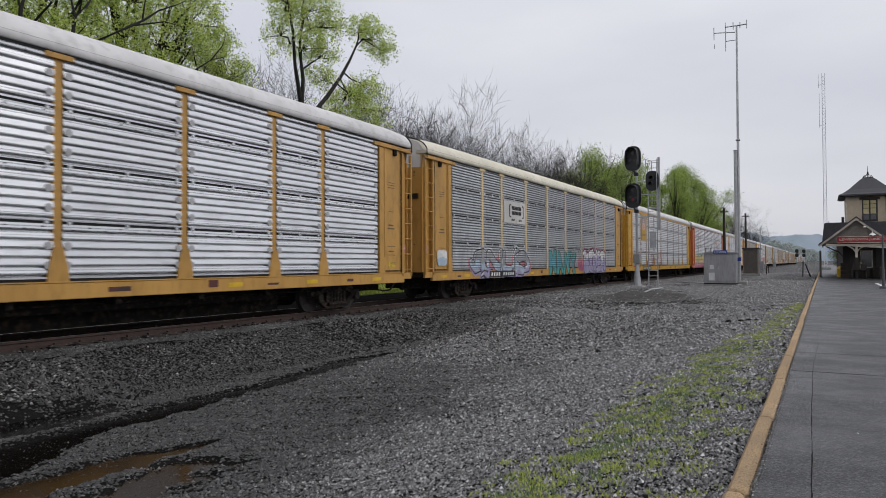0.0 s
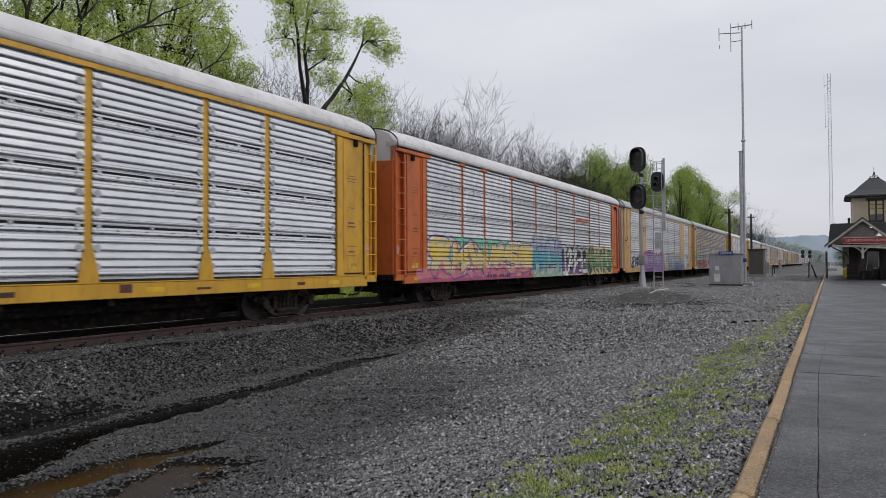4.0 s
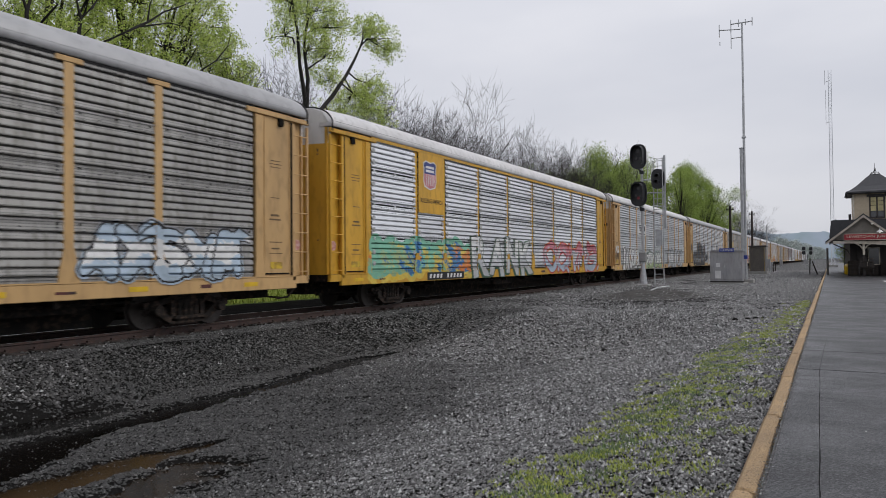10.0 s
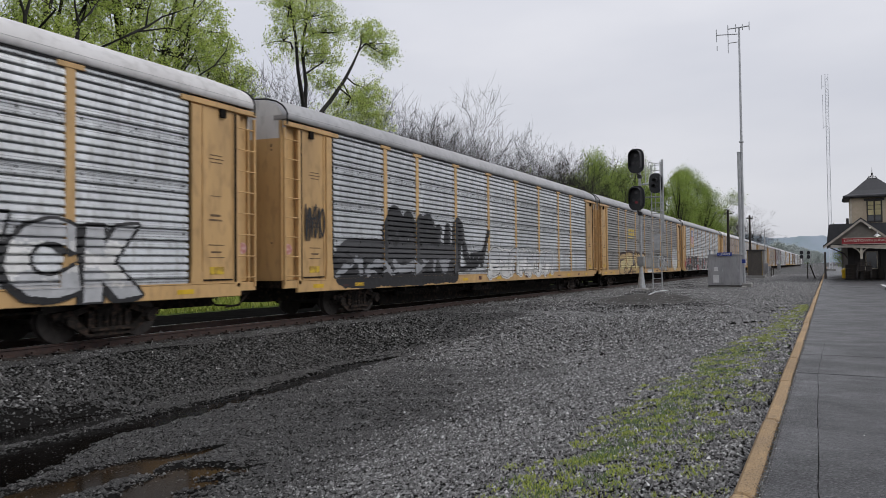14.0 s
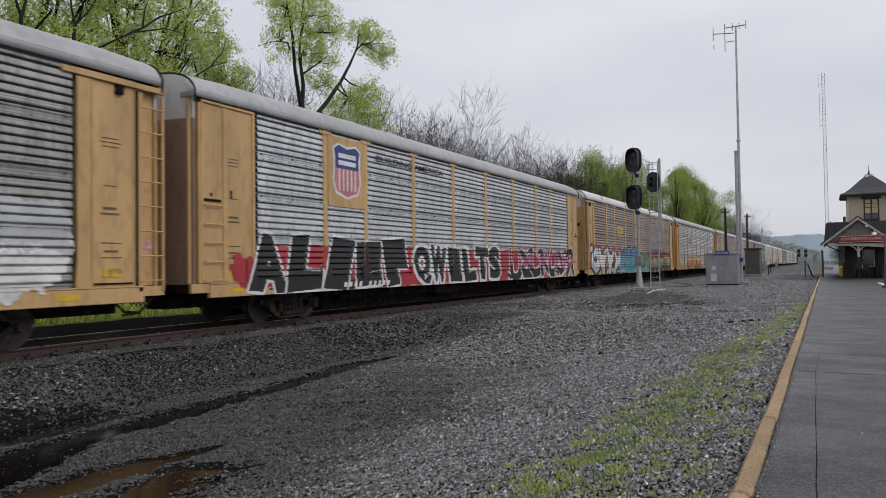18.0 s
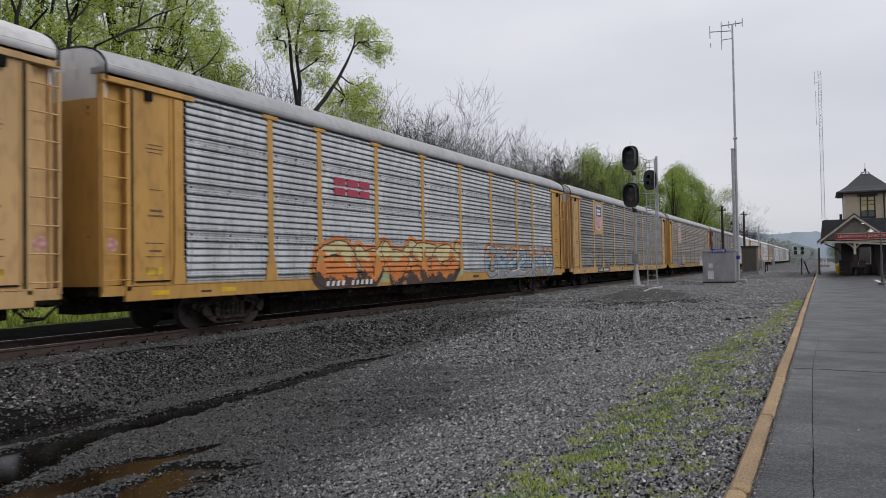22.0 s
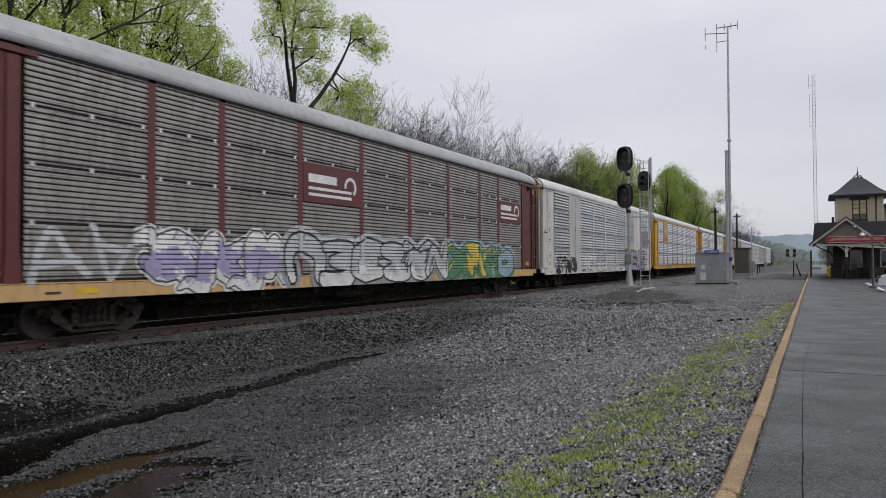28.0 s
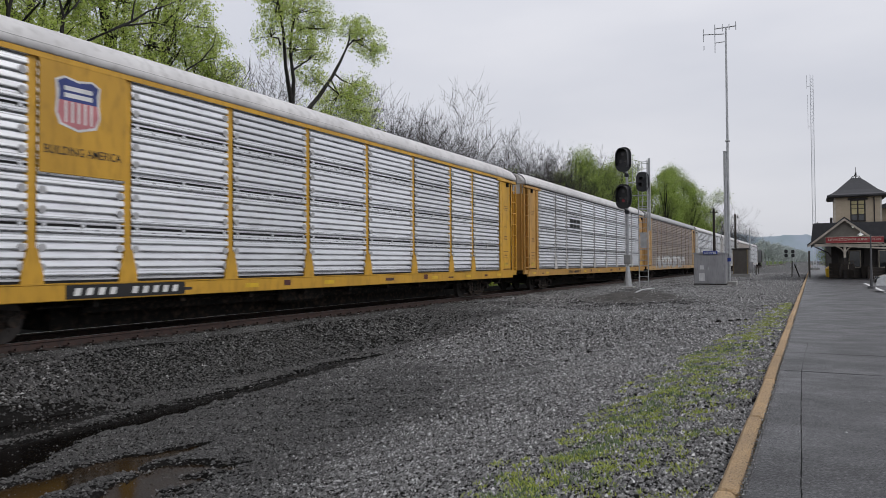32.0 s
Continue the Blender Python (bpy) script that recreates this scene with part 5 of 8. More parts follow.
        blank = (((xc > 4.6) & (xc < 6.7)) | ((xc > 20.8) & (xc < 22.9))) & (self.n in (3, 15))
        sunk = set_back(SPECS[self.n][0]) - 0.006
        for j in range(len(self.zs) - 1):
            za, zb = self.zs[j], self.zs[j + 1]
            zc = (za + zb) / 2
            if 1.045 < zc < 1.07:
                ya = yb = np.full(len(xc), -SIDE - 0.017 - self.lift)
            elif zc < 1.045:
                ya = yb = np.full(len(xc), -SIDE - 0.006 - self.lift)
            else:
                a, b = np.interp(za, self.PZ, self.PD), np.interp(zb, self.PZ, self.PD)
                low = foot & (zc < Z0 + 0.4)
                off = np.where(low, -0.013, np.where(post, sunk, np.where(endp, np.where(stile, -0.016, 0.012), np.where(blank, -0.012, 9.0))))
                ya = np.where(off < 9, -SIDE + off, -SIDE + 0.011 + a) - self.lift
                yb = np.where(off < 9, -SIDE + off, -SIDE + 0.011 + b) - self.lift
            row = self.c[j]
            cut = np.flatnonzero((row[1:] != row[:-1]) | (ya[1:] != ya[:-1]) | (yb[1:] != yb[:-1])) + 1
            for i, k in zip([0, *cut], [*cut, len(row)]):
                if row[i] >= 0:
                    q = len(v)
                    v += [(self.xs[i], ya[i], za), (self.xs[k], ya[i], za), (self.xs[k], yb[i], zb), (self.xs[i], yb[i], zb)]
                    f.append((q, q + 1, q + 2, q + 3))
                    mi.append(int(row[i]))
        if f:
            s = Shape()
            s.v, s.f, s.m = v, f, mi
            part("graffiti", s.mesh("graffiti", [spray(c) for c in self.names]), None, CARS[self.n], label)


def mural(n, x0, x1, z0, z1, seed=0):
    return Mural(n, x0, x1, z0, z1, 100 * n + seed + 300)


mural(0, 3.6, 9.8, 0.75, 1.95).piece(None, 4, ("lavender", "ice", "grey", "grey"), "black", ("lavender", "pink", "silver"), 0.15, edge_w=0.05, halo_w=0.14, shine="white").lay("grey and pale blue sprayed letter shapes")
mural(0, 0.85, 1.62, 1.25, 1.85, 6).cloud(("ice", "white")).lay("pale blue painted-over patch")
mural(0, 12.5, 17.0, 0.76, 2.0, 1).piece("MANY", 4, ("teal", "cyan", "teal"), "black", None, fat=0.05, edge_w=0.035, drop=(0.1, -0.08)).lay("cyan graffiti lettering")
mural(0, 17.3, 18.5, 0.9, 1.6, 5).cloud(("magenta", "pink")).lay("magenta sprayed patch")
mural(0, 18.5, 22.9, 0.76, 2.1, 2).piece(None, 5, ("lavender", "lavender", "white"), "black", ("grey", "purple", "magenta"), 0.16, edge_w=0.06, halo_w=0.14, shine="white").lay("lilac graffiti")
mural(1, 0.85, 3.8, 1.1, 2.1).scrawl("red", 3, 0.03).lay("red outlined tag")
mural(1, 3.7, 4.7, 1.72, 2.02, 4).scrawl("red", 4, 0.028).lay("small red tag")
mural(1, 6.5, 7.3, 1.12, 1.4, 3).scrawl("red", 2, 0.04).lay("small red tag")
mural(1, 8.2, 9.4, 1.2, 2.0, 1).scrawl("red", 2, 0.03).lay("red outlined tag")
mural(1, 9.6, 13.3, 0.95, 2.1, 2).scrawl("red", 4, 0.03).lay("red outlined tag")
mural(2, 1.2, 12.0, 0.75, 1.25, 6).cloud(("magenta", "pink", "pink"), 8).lay("faded pink sprayed ground")
mural(2, 2.0, 12.0, 1.15, 2.4, 7).cloud(("cream", "mint", "mint"), 6).lay("pale green sprayed ground")
mural(2, 2.2, 11.8, 0.9, 2.3, 3).piece(None, 6, ("pink", "cream", "yellow", "cream"), "purple", None, 0.17, edge_w=0.05, shine="white").lay("pale yellow and pink graffiti")
mural(2, 11.9, 20.1, 0.75, 1.1, 8).cloud(("cream", "silver", "mint"), 8).lay("pale green and white sprayed band")
mural(2, 12.0, 15.85, 0.8, 2.75, 1).piece(None, 4, ("silver", "cyan", "cyan", "lavender", "ice"), "grey", ("mint", "mint", "silver"), 0.17, edge_w=0.05, halo_w=0.18, shine="black").lay("blue and lilac graffiti")
mural(2, 15.9, 20.4, 0.8, 2.3, 5).cloud(("purple", "black", "black"), 8).lay("black sprayed ground")
mural(2, 16.0, 20.3, 0.78, 2.35, 2).piece(None, 5, ("white", "white", "silver"), "black", None, 0.085, edge_w=0.05).lay("black and white graffiti")
mural(2, 20.3, 25.4, 0.75, 2.35, 4).piece(None, 5, ("forest", "green", "olive", "forest"), "cream", ("cream", "black", "cream"), 0.15, edge_w=0.06, halo_w=0.16).lay("green and cream graffiti")
mural(3, 2.1, 4.4, 1.05, 1.9).piece(None, 4, None, "black", None, 0.03, edge_w=0.025).lay("black outlined tag")
mural(3, 4.9, 13.4, 0.75, 2.15, 1).piece(None, 6, ("violet", "violet", "lavender", "violet"), "purple", ("violet", "magenta", "magenta"), 0.19, edge_w=0.05, shine="lavender", halo_w=0.22).lay("purple graffiti")
mural(3, 13.8, 15.0, 1.2, 2.2, 2).piece(None, 2, ("white",), "black", None, 0.08, edge_w=0.04).lay("white tag")
mural(3, 15.5, 22.6, 0.75, 2.3, 3).piece(None, 6, ("blue", "lavender", "ice", "silver"), "black", ("blue", "cream"), 0.13, edge_w=0.06, shine="white", halo_w=0.12).lay("lilac and blue graffiti")
mural(3, 22.95, 23.6, 0.8, 1.7, 4).cloud(("white", "white")).lay("white sprayed shape")
mural(3, 24.2, 25.2, 1.1, 2.1, 5).scrawl("black", 2, 0.03).lay("thin black tag")
mural(4, 1.95, 8.8, 0.85, 2.25).piece(None, 5, ("red", "red", "soot", "grey", "grey"), "black", "teal", 0.19, edge_w=0.06, halo_w=0.15, shine="silver").lay("red and silver graffiti with a teal halo")
mural(4, 0.8, 1.5, 1.75, 2.2, 5).scrawl("brown", 2, 0.03).lay("thin brown tag on the end panel")
mural(4, 9.6, 12.1, 1.1, 1.8, 1).piece(None, 4, None, "soot", None, 0.03, edge_w=0.02).lay("faded black tag")
mural(4, 12.6, 13.8, 1.05, 1.95, 4).scrawl("silver", 2, 0.03).lay("pale face-like scrawl")
mural(4, 15.75, 19.1, 1.05, 2.15, 2).piece(None, 4, ("white", "ice", "silver"), "grey", ("soot", "silver"), 0.13, edge_w=0.03, halo_w=0.08).lay("white and pale blue tag")
mural(4, 21.1, 25.1, 1.05, 2.2, 3).piece(None, 5, ("ice", "white", "ice"), "black", ("ice", "grey"), 0.13, edge_w=0.04, halo_w=0.08).lay("white tag")
mural(5, 2.05, 8.6, 1.0, 2.05).piece(None, 6, ("mint", "lime", "blue", "mint", "yellow", "blue", "orange"), "mint", ("yellow", "lime", "orange", "yellow", "mint"), 0.17, edge_w=0.02, axis="x", halo_w=0.2).lay("green, blue and yellow graffiti")
mural(5, 8.75, 15.1, 0.76, 2.4, 1).piece("RANK", 4, ("silver", "white"), "forest", None, fat=0.05, edge_w=0.045, drop=(-0.12, -0.05)).lay("white graffiti lettering with green outline")
mural(5, 16.8, 25.4, 0.78, 2.4, 2).piece(None, 5, ("ice", "silver", "pink"), "red", ("orange", "red", "orange"), 0.13, edge_w=0.05, halo_w=0.1).lay("red and silver graffiti")
mural(6, 2.5, 6.9, 0.76, 2.2).piece("JAODE", 5, ("white",), "black", "white", fat=0.08, edge_w=0.06, drop=(-0.12, -0.06), halo_w=0.16).lay("white graffiti lettering with black outline")
mural(6, 7.2, 8.25, 1.1, 1.85, 1).scrawl("black", 3, 0.03).lay("black tag")
mural(6, 1.95, 2.6, 1.3, 1.9, 5).scrawl("soot", 2, 0.03).lay("faded black tag")
mural(6, 0.8, 1.6, 1.95, 2.3, 6).scrawl("white", 2, 0.05).lay("white scrawl")
mural(6, 0.85, 1.6, 1.5, 1.9, 7).scrawl("black", 3, 0.025).lay("black scrawl")
mural(6, 9.35, 15.0, 0.76, 2.0, 2).piece(None, 6, ("lime", "white", "white"), "black", ("white", "green"), 0.13, edge_w=0.05, halo_w=0.1).lay("white graffiti with green edge")
mural(6, 17.6, 24.4, 0.78, 2.35, 3).piece("BRICK", 5, ("silver", "white", "silver"), "black", None, fat=0.07, edge_w=0.06, drop=(-0.1, -0.06)).lay("pale graffiti lettering with black outline")
mural(7, 1.95, 9.6, 0.75, 2.25).cloud(("black", "black", "soot"), 6).lay("smoky black sprayed cloud")
mural(7, 4.6, 9.7, 1.2, 3.2, 1).piece(None, 4, ("soot", "black"), None, None, 0.28).lay("black sprayed shapes")
mural(7, 2.2, 9.3, 1.1, 2.1, 4).piece(None, 5, ("grey", "soot"), None, None, 0.09).lay("grey shapes fading through the black")
mural(7, 0.8, 1.62, 2.2, 3.0, 5).scrawl("black", 4, 0.025).lay("thin black tag on the end panel")
mural(7, 9.7, 12.5, 1.2, 2.95, 2).piece(None, 3, None, "black", None, 0.06, edge_w=0.04).lay("black tag")
mural(7, 12.3, 19.8, 0.95, 2.1, 3).piece(None, 7, ("white", "silver"), "black", "white", 0.16, edge_w=0.03, halo_w=0.09).lay("white tag")
mural(8, 4.9, 12.1, 0.76, 2.2).piece(None, 4, ("tan", "cream", "cream", "tan"), "brown", ("brown", "brown", "brown"), 0.18, edge_w=0.07, halo_w=0.16).lay("tan sprayed lettering shapes with brown shade")
mural(8, 13.0, 15.2, 0.78, 1.02, 3).cloud(("white", "silver")).lay("white smear on the sill")
mural(8, 17.1, 21.4, 0.85, 2.1, 1).piece(None, 4, ("silver",), "black", None, 0.10, edge_w=0.05).lay("black outlined tag")
mural(8, 22.9, 25.6, 0.9, 2.75, 2).cloud(("white", "silver"), 2).lay("round white sprayed patch")
mural(9, 1.05, 26.6, 0.75, 2.05, 9).cloud(("red", "red", "red")).lay("dark red sprayed ground")
mural(9, 1.6, 9.0, 0.76, 2.25).piece("ALIEF", 5, ("black",), "white", None, fat=0.10, edge_w=0.07).lay("black graffiti lettering with white outline")
mural(9, 9.4, 16.5, 0.76, 2.15, 1).piece("QWILTS", 6, ("black",), "white", "white", fat=0.07, edge_w=0.07, halo_w=0.15).lay("black block lettering on white")
mural(9, 17.6, 26.4, 0.78, 2.25, 2).piece(None, 7, ("black", "magenta", "black"), "white", ("white", "magenta"), 0.13, edge_w=0.06, halo_w=0.1).lay("black and white graffiti")
mural(10, 1.3, 8.0, 0.75, 2.4).piece(None, 4, ("silver", "white", "white"), "black", ("black", "red", "red"), 0.17, edge_w=0.07, halo_w=0.2).lay("white graffiti with red halo")
mural(10, 7.95, 12.9, 0.78, 2.45, 1).piece(None, 4, ("cyan", "cyan", "blue"), "black", ("ice", "blue", "soot"), 0.16, edge_w=0.05, shine="ice", halo_w=0.14).lay("blue graffiti")
mural(10, 13.0, 16.8, 0.78, 2.1, 2).piece("REST", 4, ("teal", "green", "green"), "black", ("sky", "sky", "green"), fat=0.07, edge_w=0.04, halo_w=0.12).lay("green graffiti")
mural(10, 16.9, 25.5, 0.78, 2.3, 3).piece(None, 6, ("brown", "olive", "tan", "brown"), "black", ("brown", "brown", "soot", "red"), 0.16, edge_w=0.06).lay("brown and red graffiti")
mural(11, 5.9, 15.3, 0.85, 1.5, 3).cloud(("lime", "lime")).lay("pale green sprayed edge")
mural(11, 6.5, 14.9, 0.75, 2.2).piece(None, 5, ("brown", "orange", "orange", "cream", "cream"), "black", ("brown", "orange", "orange"), 0.2, edge_w=0.035, halo_w=0.14).lay("orange and yellow graffiti")
mural(11, 17.4, 25.5, 0.76, 2.1, 1).piece(None, 7, ("grey", "sky", "grey"), "soot", ("grey", "grey", "orange"), 0.11, edge_w=0.04, halo_w=0.12, shine="white").lay("silver graffiti with dark outline")
mural(12, 3.0, 15.7, 1.15, 2.1).scrawl("black", 8, 0.022).lay("thin black marker scrawl")
mural(13, 2.15, 5.2, 0.98, 1.65).piece(None, 5, ("sky", "blue"), "blue", None, 0.04, edge_w=0.015).lay("blue scrawl")
mural(13, 7.5, 8.8, 1.15, 1.8, 1).scrawl("white", 2, 0.05).lay("white scrawl")
mural(13, 18.5, 25.3, 0.75, 1.95, 2).piece(None, 6, ("white", "silver"), "black", "white", 0.12, edge_w=0.05, halo_w=0.08).lay("white graffiti with black outline")
mural(14, 2.05, 4.5, 1.1, 2.0).scrawl("silver", 2, 0.07).lay("pale scrawl")
mural(14, 0.8, 1.55, 3.7, 4.5, 6).cloud(("pink", "silver"), 2).lay("pale worn patch")
mural(14, 0.75, 1.6, 1.2, 2.1, 7).scrawl("silver", 3, 0.045).lay("pale worn scratches")
mural(14, 4.55, 8.8, 0.75, 2.05, 1).piece(None, 3, ("white", "lavender", "lavender", "white"), "soot", "white", 0.2, edge_w=0.04, halo_w=0.1).lay("lilac and white graffiti")
mural(14, 8.9, 18.0, 0.75, 2.1, 2).piece(None, 6, ("white", "silver", "silver"), "black", ("grey", "silver"), 0.17, edge_w=0.06).lay("pale grey graffiti with black outline")
mural(14, 18.2, 24.3, 0.78, 2.05, 3).piece(None, 4, ("green", "yellow", "green", "sky"), "forest", ("green", "green", "sky"), 0.19, edge_w=0.06, axis="x", shine="yellow").lay("green and yellow graffiti")
mural(15, 2.25, 5.8, 0.75, 1.75).piece(None, 4, ("black", "soot"), "white", None, 0.12, edge_w=0.035).lay("black tag with white edge")
mural(15, 7.4, 9.5, 0.76, 1.9, 1).piece(None, 3, ("white",), "black", "white", 0.12, edge_w=0.04, halo_w=0.14).lay("white tag with black outline")
mural(15, 10.4, 12.7, 0.76, 1.98, 2).piece("26", 2, ("white", "silver"), "black", "white", fat=0.06, edge_w=0.05, halo_w=0.14).lay("white numerals with black outline")
mural(15, 13.35, 15.6, 0.78, 1.92, 3).piece(None, 3, ("white",), "black", "white", 0.10, edge_w=0.04, halo_w=0.12).lay("white tag with black outline")
mural(15, 18.0, 24.8, 0.76, 2.3, 4).piece("DEAS", 4, ("lavender", "lavender", "lavender"), "black", ("black", "yellow", "yellow"), fat=0.05, edge_w=0.09, halo_w=0.17, shine="white", drop=(-0.1, -0.06)).lay("purple graffiti")
mural(18, 4.0, 20.0, 0.9, 2.0).piece(None, 10, ("silver", "white"), "grey", None, 0.12).lay("pale graffiti")
mural(19, 6.0, 14.0, 0.9, 1.9).piece(None, 6, ("white",), "lavender", None, 0.12).lay("pale graffiti")

YF = -SIDE + 0.0       # face of plates between posts
shield_blue = mat("shield_blue", (0.03, 0.05, 0.22), rough=0.5)
shield_red = mat("shield_red", (0.55, 0.20, 0.22), rough=0.5)
emblem_red = mat("emblem_red", (0.40, 0.03, 0.07), rough=0.5)


def plate(n, x0, x1, z0, z1, material, label, name="emblem_panel", y=YF):
    return part(name, Shape().box(x0, x1, y, y + 0.03, z0, z1, bevel=0.006), material, CARS[n], label)


def flat(outline, y):
    """A thin painted shape facing the camera's side."""
    return Shape().prism(outline, "y", y - 0.003, y)


def shield(n, x0, x1, z0, z1, parent, y):
    w, h = x1 - x0, z1 - z0
    top = [(x0, z1 - 0.08 * h), (x0 + 0.18 * w, z1), (x0 + 0.5 * w, z1 - 0.06 * h), (x1 - 0.18 * w, z1), (x1, z1 - 0.08 * h), (x1 - 0.05 * w, z1 - 0.25 * h), (x1 - 0.03 * w, z0 + 0.55 * h), (x0 + 0.03 * w, z0 + 0.55 * h),
           (x0 + 0.05 * w, z1 - 0.25 * h)]
    low = [(x0 + 0.03 * w, z0 + 0.55 * h), (x1 - 0.03 * w, z0 + 0.55 * h), (x1, z0 + 0.3 * h), (x1 - 0.1 * w, z0 + 0.1 * h), (x0 + 0.5 * w, z0), (x0 + 0.1 * w, z0 + 0.1 * h), (x0, z0 + 0.3 * h)]
    rim = [(x0 - 0.05 * w, z1 - 0.06 * h), (x0 + 0.16 * w, z1 + 0.04 * h), (x0 + .5 * w, z1 - 0.01 * h), (x1 - 0.16 * w, z1 + 0.04 * h), (x1 + 0.05 * w, z1 - 0.06 * h), (x1 + 0.02 * w, z0 + 0.6 * h), (x1 + 0.05 * w, z0 + 0.3 * h),
           (x1 - 0.05 * w, z0 + 0.06 * h), (x0 + 0.5 * w, z0 - 0.05 * h), (x0 + 0.05 * w, z0 + 0.06 * h), (x0 - 0.05 * w, z0 + 0.3 * h), (x0 - 0.02 * w, z0 + 0.6 * h)]
    e = part("emblem", flat(rim, y), white_paint, parent, "blue and red striped shield emblem")
    part("shield_top", Shape().prism(top, "y", y - 0.007, y - 0.004), shield_blue, parent, "blue upper field")
    part("shield_base", Shape().prism(low, "y", y - 0.007, y - 0.004), shield_red, parent, "faded red lower field")
    for k in range(2):
        z = z1 - (0.2 + 0.14 * k) * h
        part("bar", Shape().box(x0 + 0.16 * w, x1 - 0.16 * w, y - 0.010, y - 0.007, z - 0.045 * h, z + 0.045 * h), white_paint, parent)
    for k in range(5):
        x = x0 + w * (0.17 + 0.155 * k)
        part("stripe", Shape().box(x, x + 0.05 * w, y - 0.010, y - 0.007, z0 + 0.12 * h, z0 + 0.54 * h), white_paint, parent)


def slogan(n, x0, x1, z0, z1, y, material):
    me = letters("BUILDING AMERICA", z1 - z0, x1 - x0, 0.01)
    me.materials.append(material)
    part("slogan", me, None, CARS[n], "black stencilled lettering", at=((x0 + x1) / 2, y, z0))


def blocks(n, x0, x1, z0, z1, material, label, bar=True, y=None, count=3, car=None):
    """A company mark kept as plain blocks."""
    y = -SIDE + 0.010 if y is None else y
    w = (x1 - x0) / count
    s = Shape()
    zb = z0 + (0.28 * (z1 - z0) if bar else 0)
    t = 0.26 * (z1 - zb)
    for k in range(count):
        a, b = x0 + k * w + 0.07 * w, x0 + (k + 1) * w - 0.07 * w
        for q0, q1 in ((0.0, 0.42), (0.56, 1.0)):
            c, d = zb + q0 * (z1 - zb), zb + q1 * (z1 - zb)
            s.prism([(a + 0.3 * t, c), (b, c), (b, d - 0.3 * t), (b - 0.3 * t, d), (a, d), (a, c + 0.3 * t)], "y", y - 0.004, y)
    if bar:
        s.box(x0, x1, y - 0.004, y, z0, z0 + 0.1 * (z1 - z0))
    part("company_mark", s, material, CARS[n], label)


def number_band(n, x0, x1, black=True):
    y = -SIDE - 0.005
    if black:
        part("number_band", Shape().box(x0, x1, y - 0.004, y, 0.77, 1.03), black_paint, CARS[n], "black band on the sill")
    s = Shape()
    w = (x1 - x0) / 11.0
    for k in range(10):
        if k != 4:
            a = x0 + w * (0.5 + k)
            s.prism([(a + 0.10 * w, 0.83), (a + 0.62 * w, 0.83), (a + 0.78 * w, 0.97), (a + 0.26 * w, 0.97)], "y", y - 0.008, y - 0.005)
    tagged(part("number_bar", s, white_paint if black else black_paint, CARS[n]), kind="stuff")


for n in (1, 5, 16):
    p = plate(n, 4.79, 6.56, 3.05, Z1 - 0.03, PAINT["bright"], "yellow emblem plate")
    shield(n, 5.12, 5.95, 3.9, 4.82, p, YF - 0.004)
    slogan(n, 4.88, 6.45, 3.40, 3.56, YF - 0.004, black_paint)
for n, c in ((9, "tan"), (12, "tan"), (13, "tan")):
    p = plate(n, 4.79, 6.56, 3.10, Z1 - 0.1, PAINT[c], "tan emblem plate")
    shield(n, 5.05, 6.28, 3.40, 4.86, p, YF - 0.004)
slogan(9, 7.2, 11.5, 4.62, 4.82, -SIDE - 0.004, black_paint)
for n, c in ((3, "tan"), (15, "white")):
    for a, b in ((4.70, 6.65), (20.8, 22.75)):
        plate(n, a + 0.02, b - 0.02, Z0, Z1 - 0.02, PAINT[c], "plain painted steel panel", "blank_panel", -SIDE + 0.002)
    for k, x in enumerate((5.68, 21.78)):
        part("panel_seam", Shape().box(x - 0.01, x + 0.01, -SIDE - 0.002, -SIDE + 0.003, Z0, Z1 - 0.05), under_mat, CARS[n])
plate(0, 6.85, 9.3, 3.12, 4.08, PAINT["white"], "white plate behind the mark")
blocks(0, 7.69, 8.80, 3.50, 3.88, black_paint, "black company mark on white", False, YF - 0.004)
for n, x0, x1, z0, z1, y in ((0, 7.44, 9.06, 3.4, 3.92, YF - 0.004), (3, 4.87, 6.45, 3.6, 4.18, -SIDE - 0.002)):
    s = Shape()
    for x, d in ((x0, 1), (x1, -1)):
        s.box(x - 0.03, x + 0.03, y - 0.004, y, z0, z1)
        for z in (z0, z1):
            s.box(min(x, x + 0.16 * d), max(x, x + 0.16 * d), y - 0.006, y - 0.004, z - 0.03, z + 0.03)
    for x in (x0 + 0.3, x0 + 0.5, x1 - 0.5, x1 - 0.3):
        s.box(x - 0.06, x + 0.06, y - 0.004, y, z0 - 0.17, z0 - 0.08)
    part("mark_bracket", s, black_paint, CARS[n], "black bracket round the mark")
blocks(3, 5.09, 6.13, 3.70, 4.08, black_paint, "black company mark", False, -SIDE - 0.002)
blocks(4, 7.12, 8.80, 3.25, 3.86, black_paint, "black shade of the mark", True, -SIDE + 0.014)
blocks(4, 7.08, 8.75, 3.28, 3.89, spray("cream"), "cream company mark", True, -SIDE + 0.006)
blocks(8, 7.23, 8.95, 3.25, 3.89, spray("yellow"), "yellow company mark")
blocks(10, 7.29, 8.86, 3.23, 3.89, spray("yellow"), "yellow company mark")
blocks(11, 7.24, 9.1, 3.40, 3.90, emblem_red, "red company mark", False)
blocks(2, 18.3, 20.7, 3.62, 3.9, PAINT["orange"], "orange company mark with black rule", True, None, 4)
plate(6, 6.95, 9.35, 3.2, 4.05, white_paint, "white plate with black mark")
p6 = Shape()
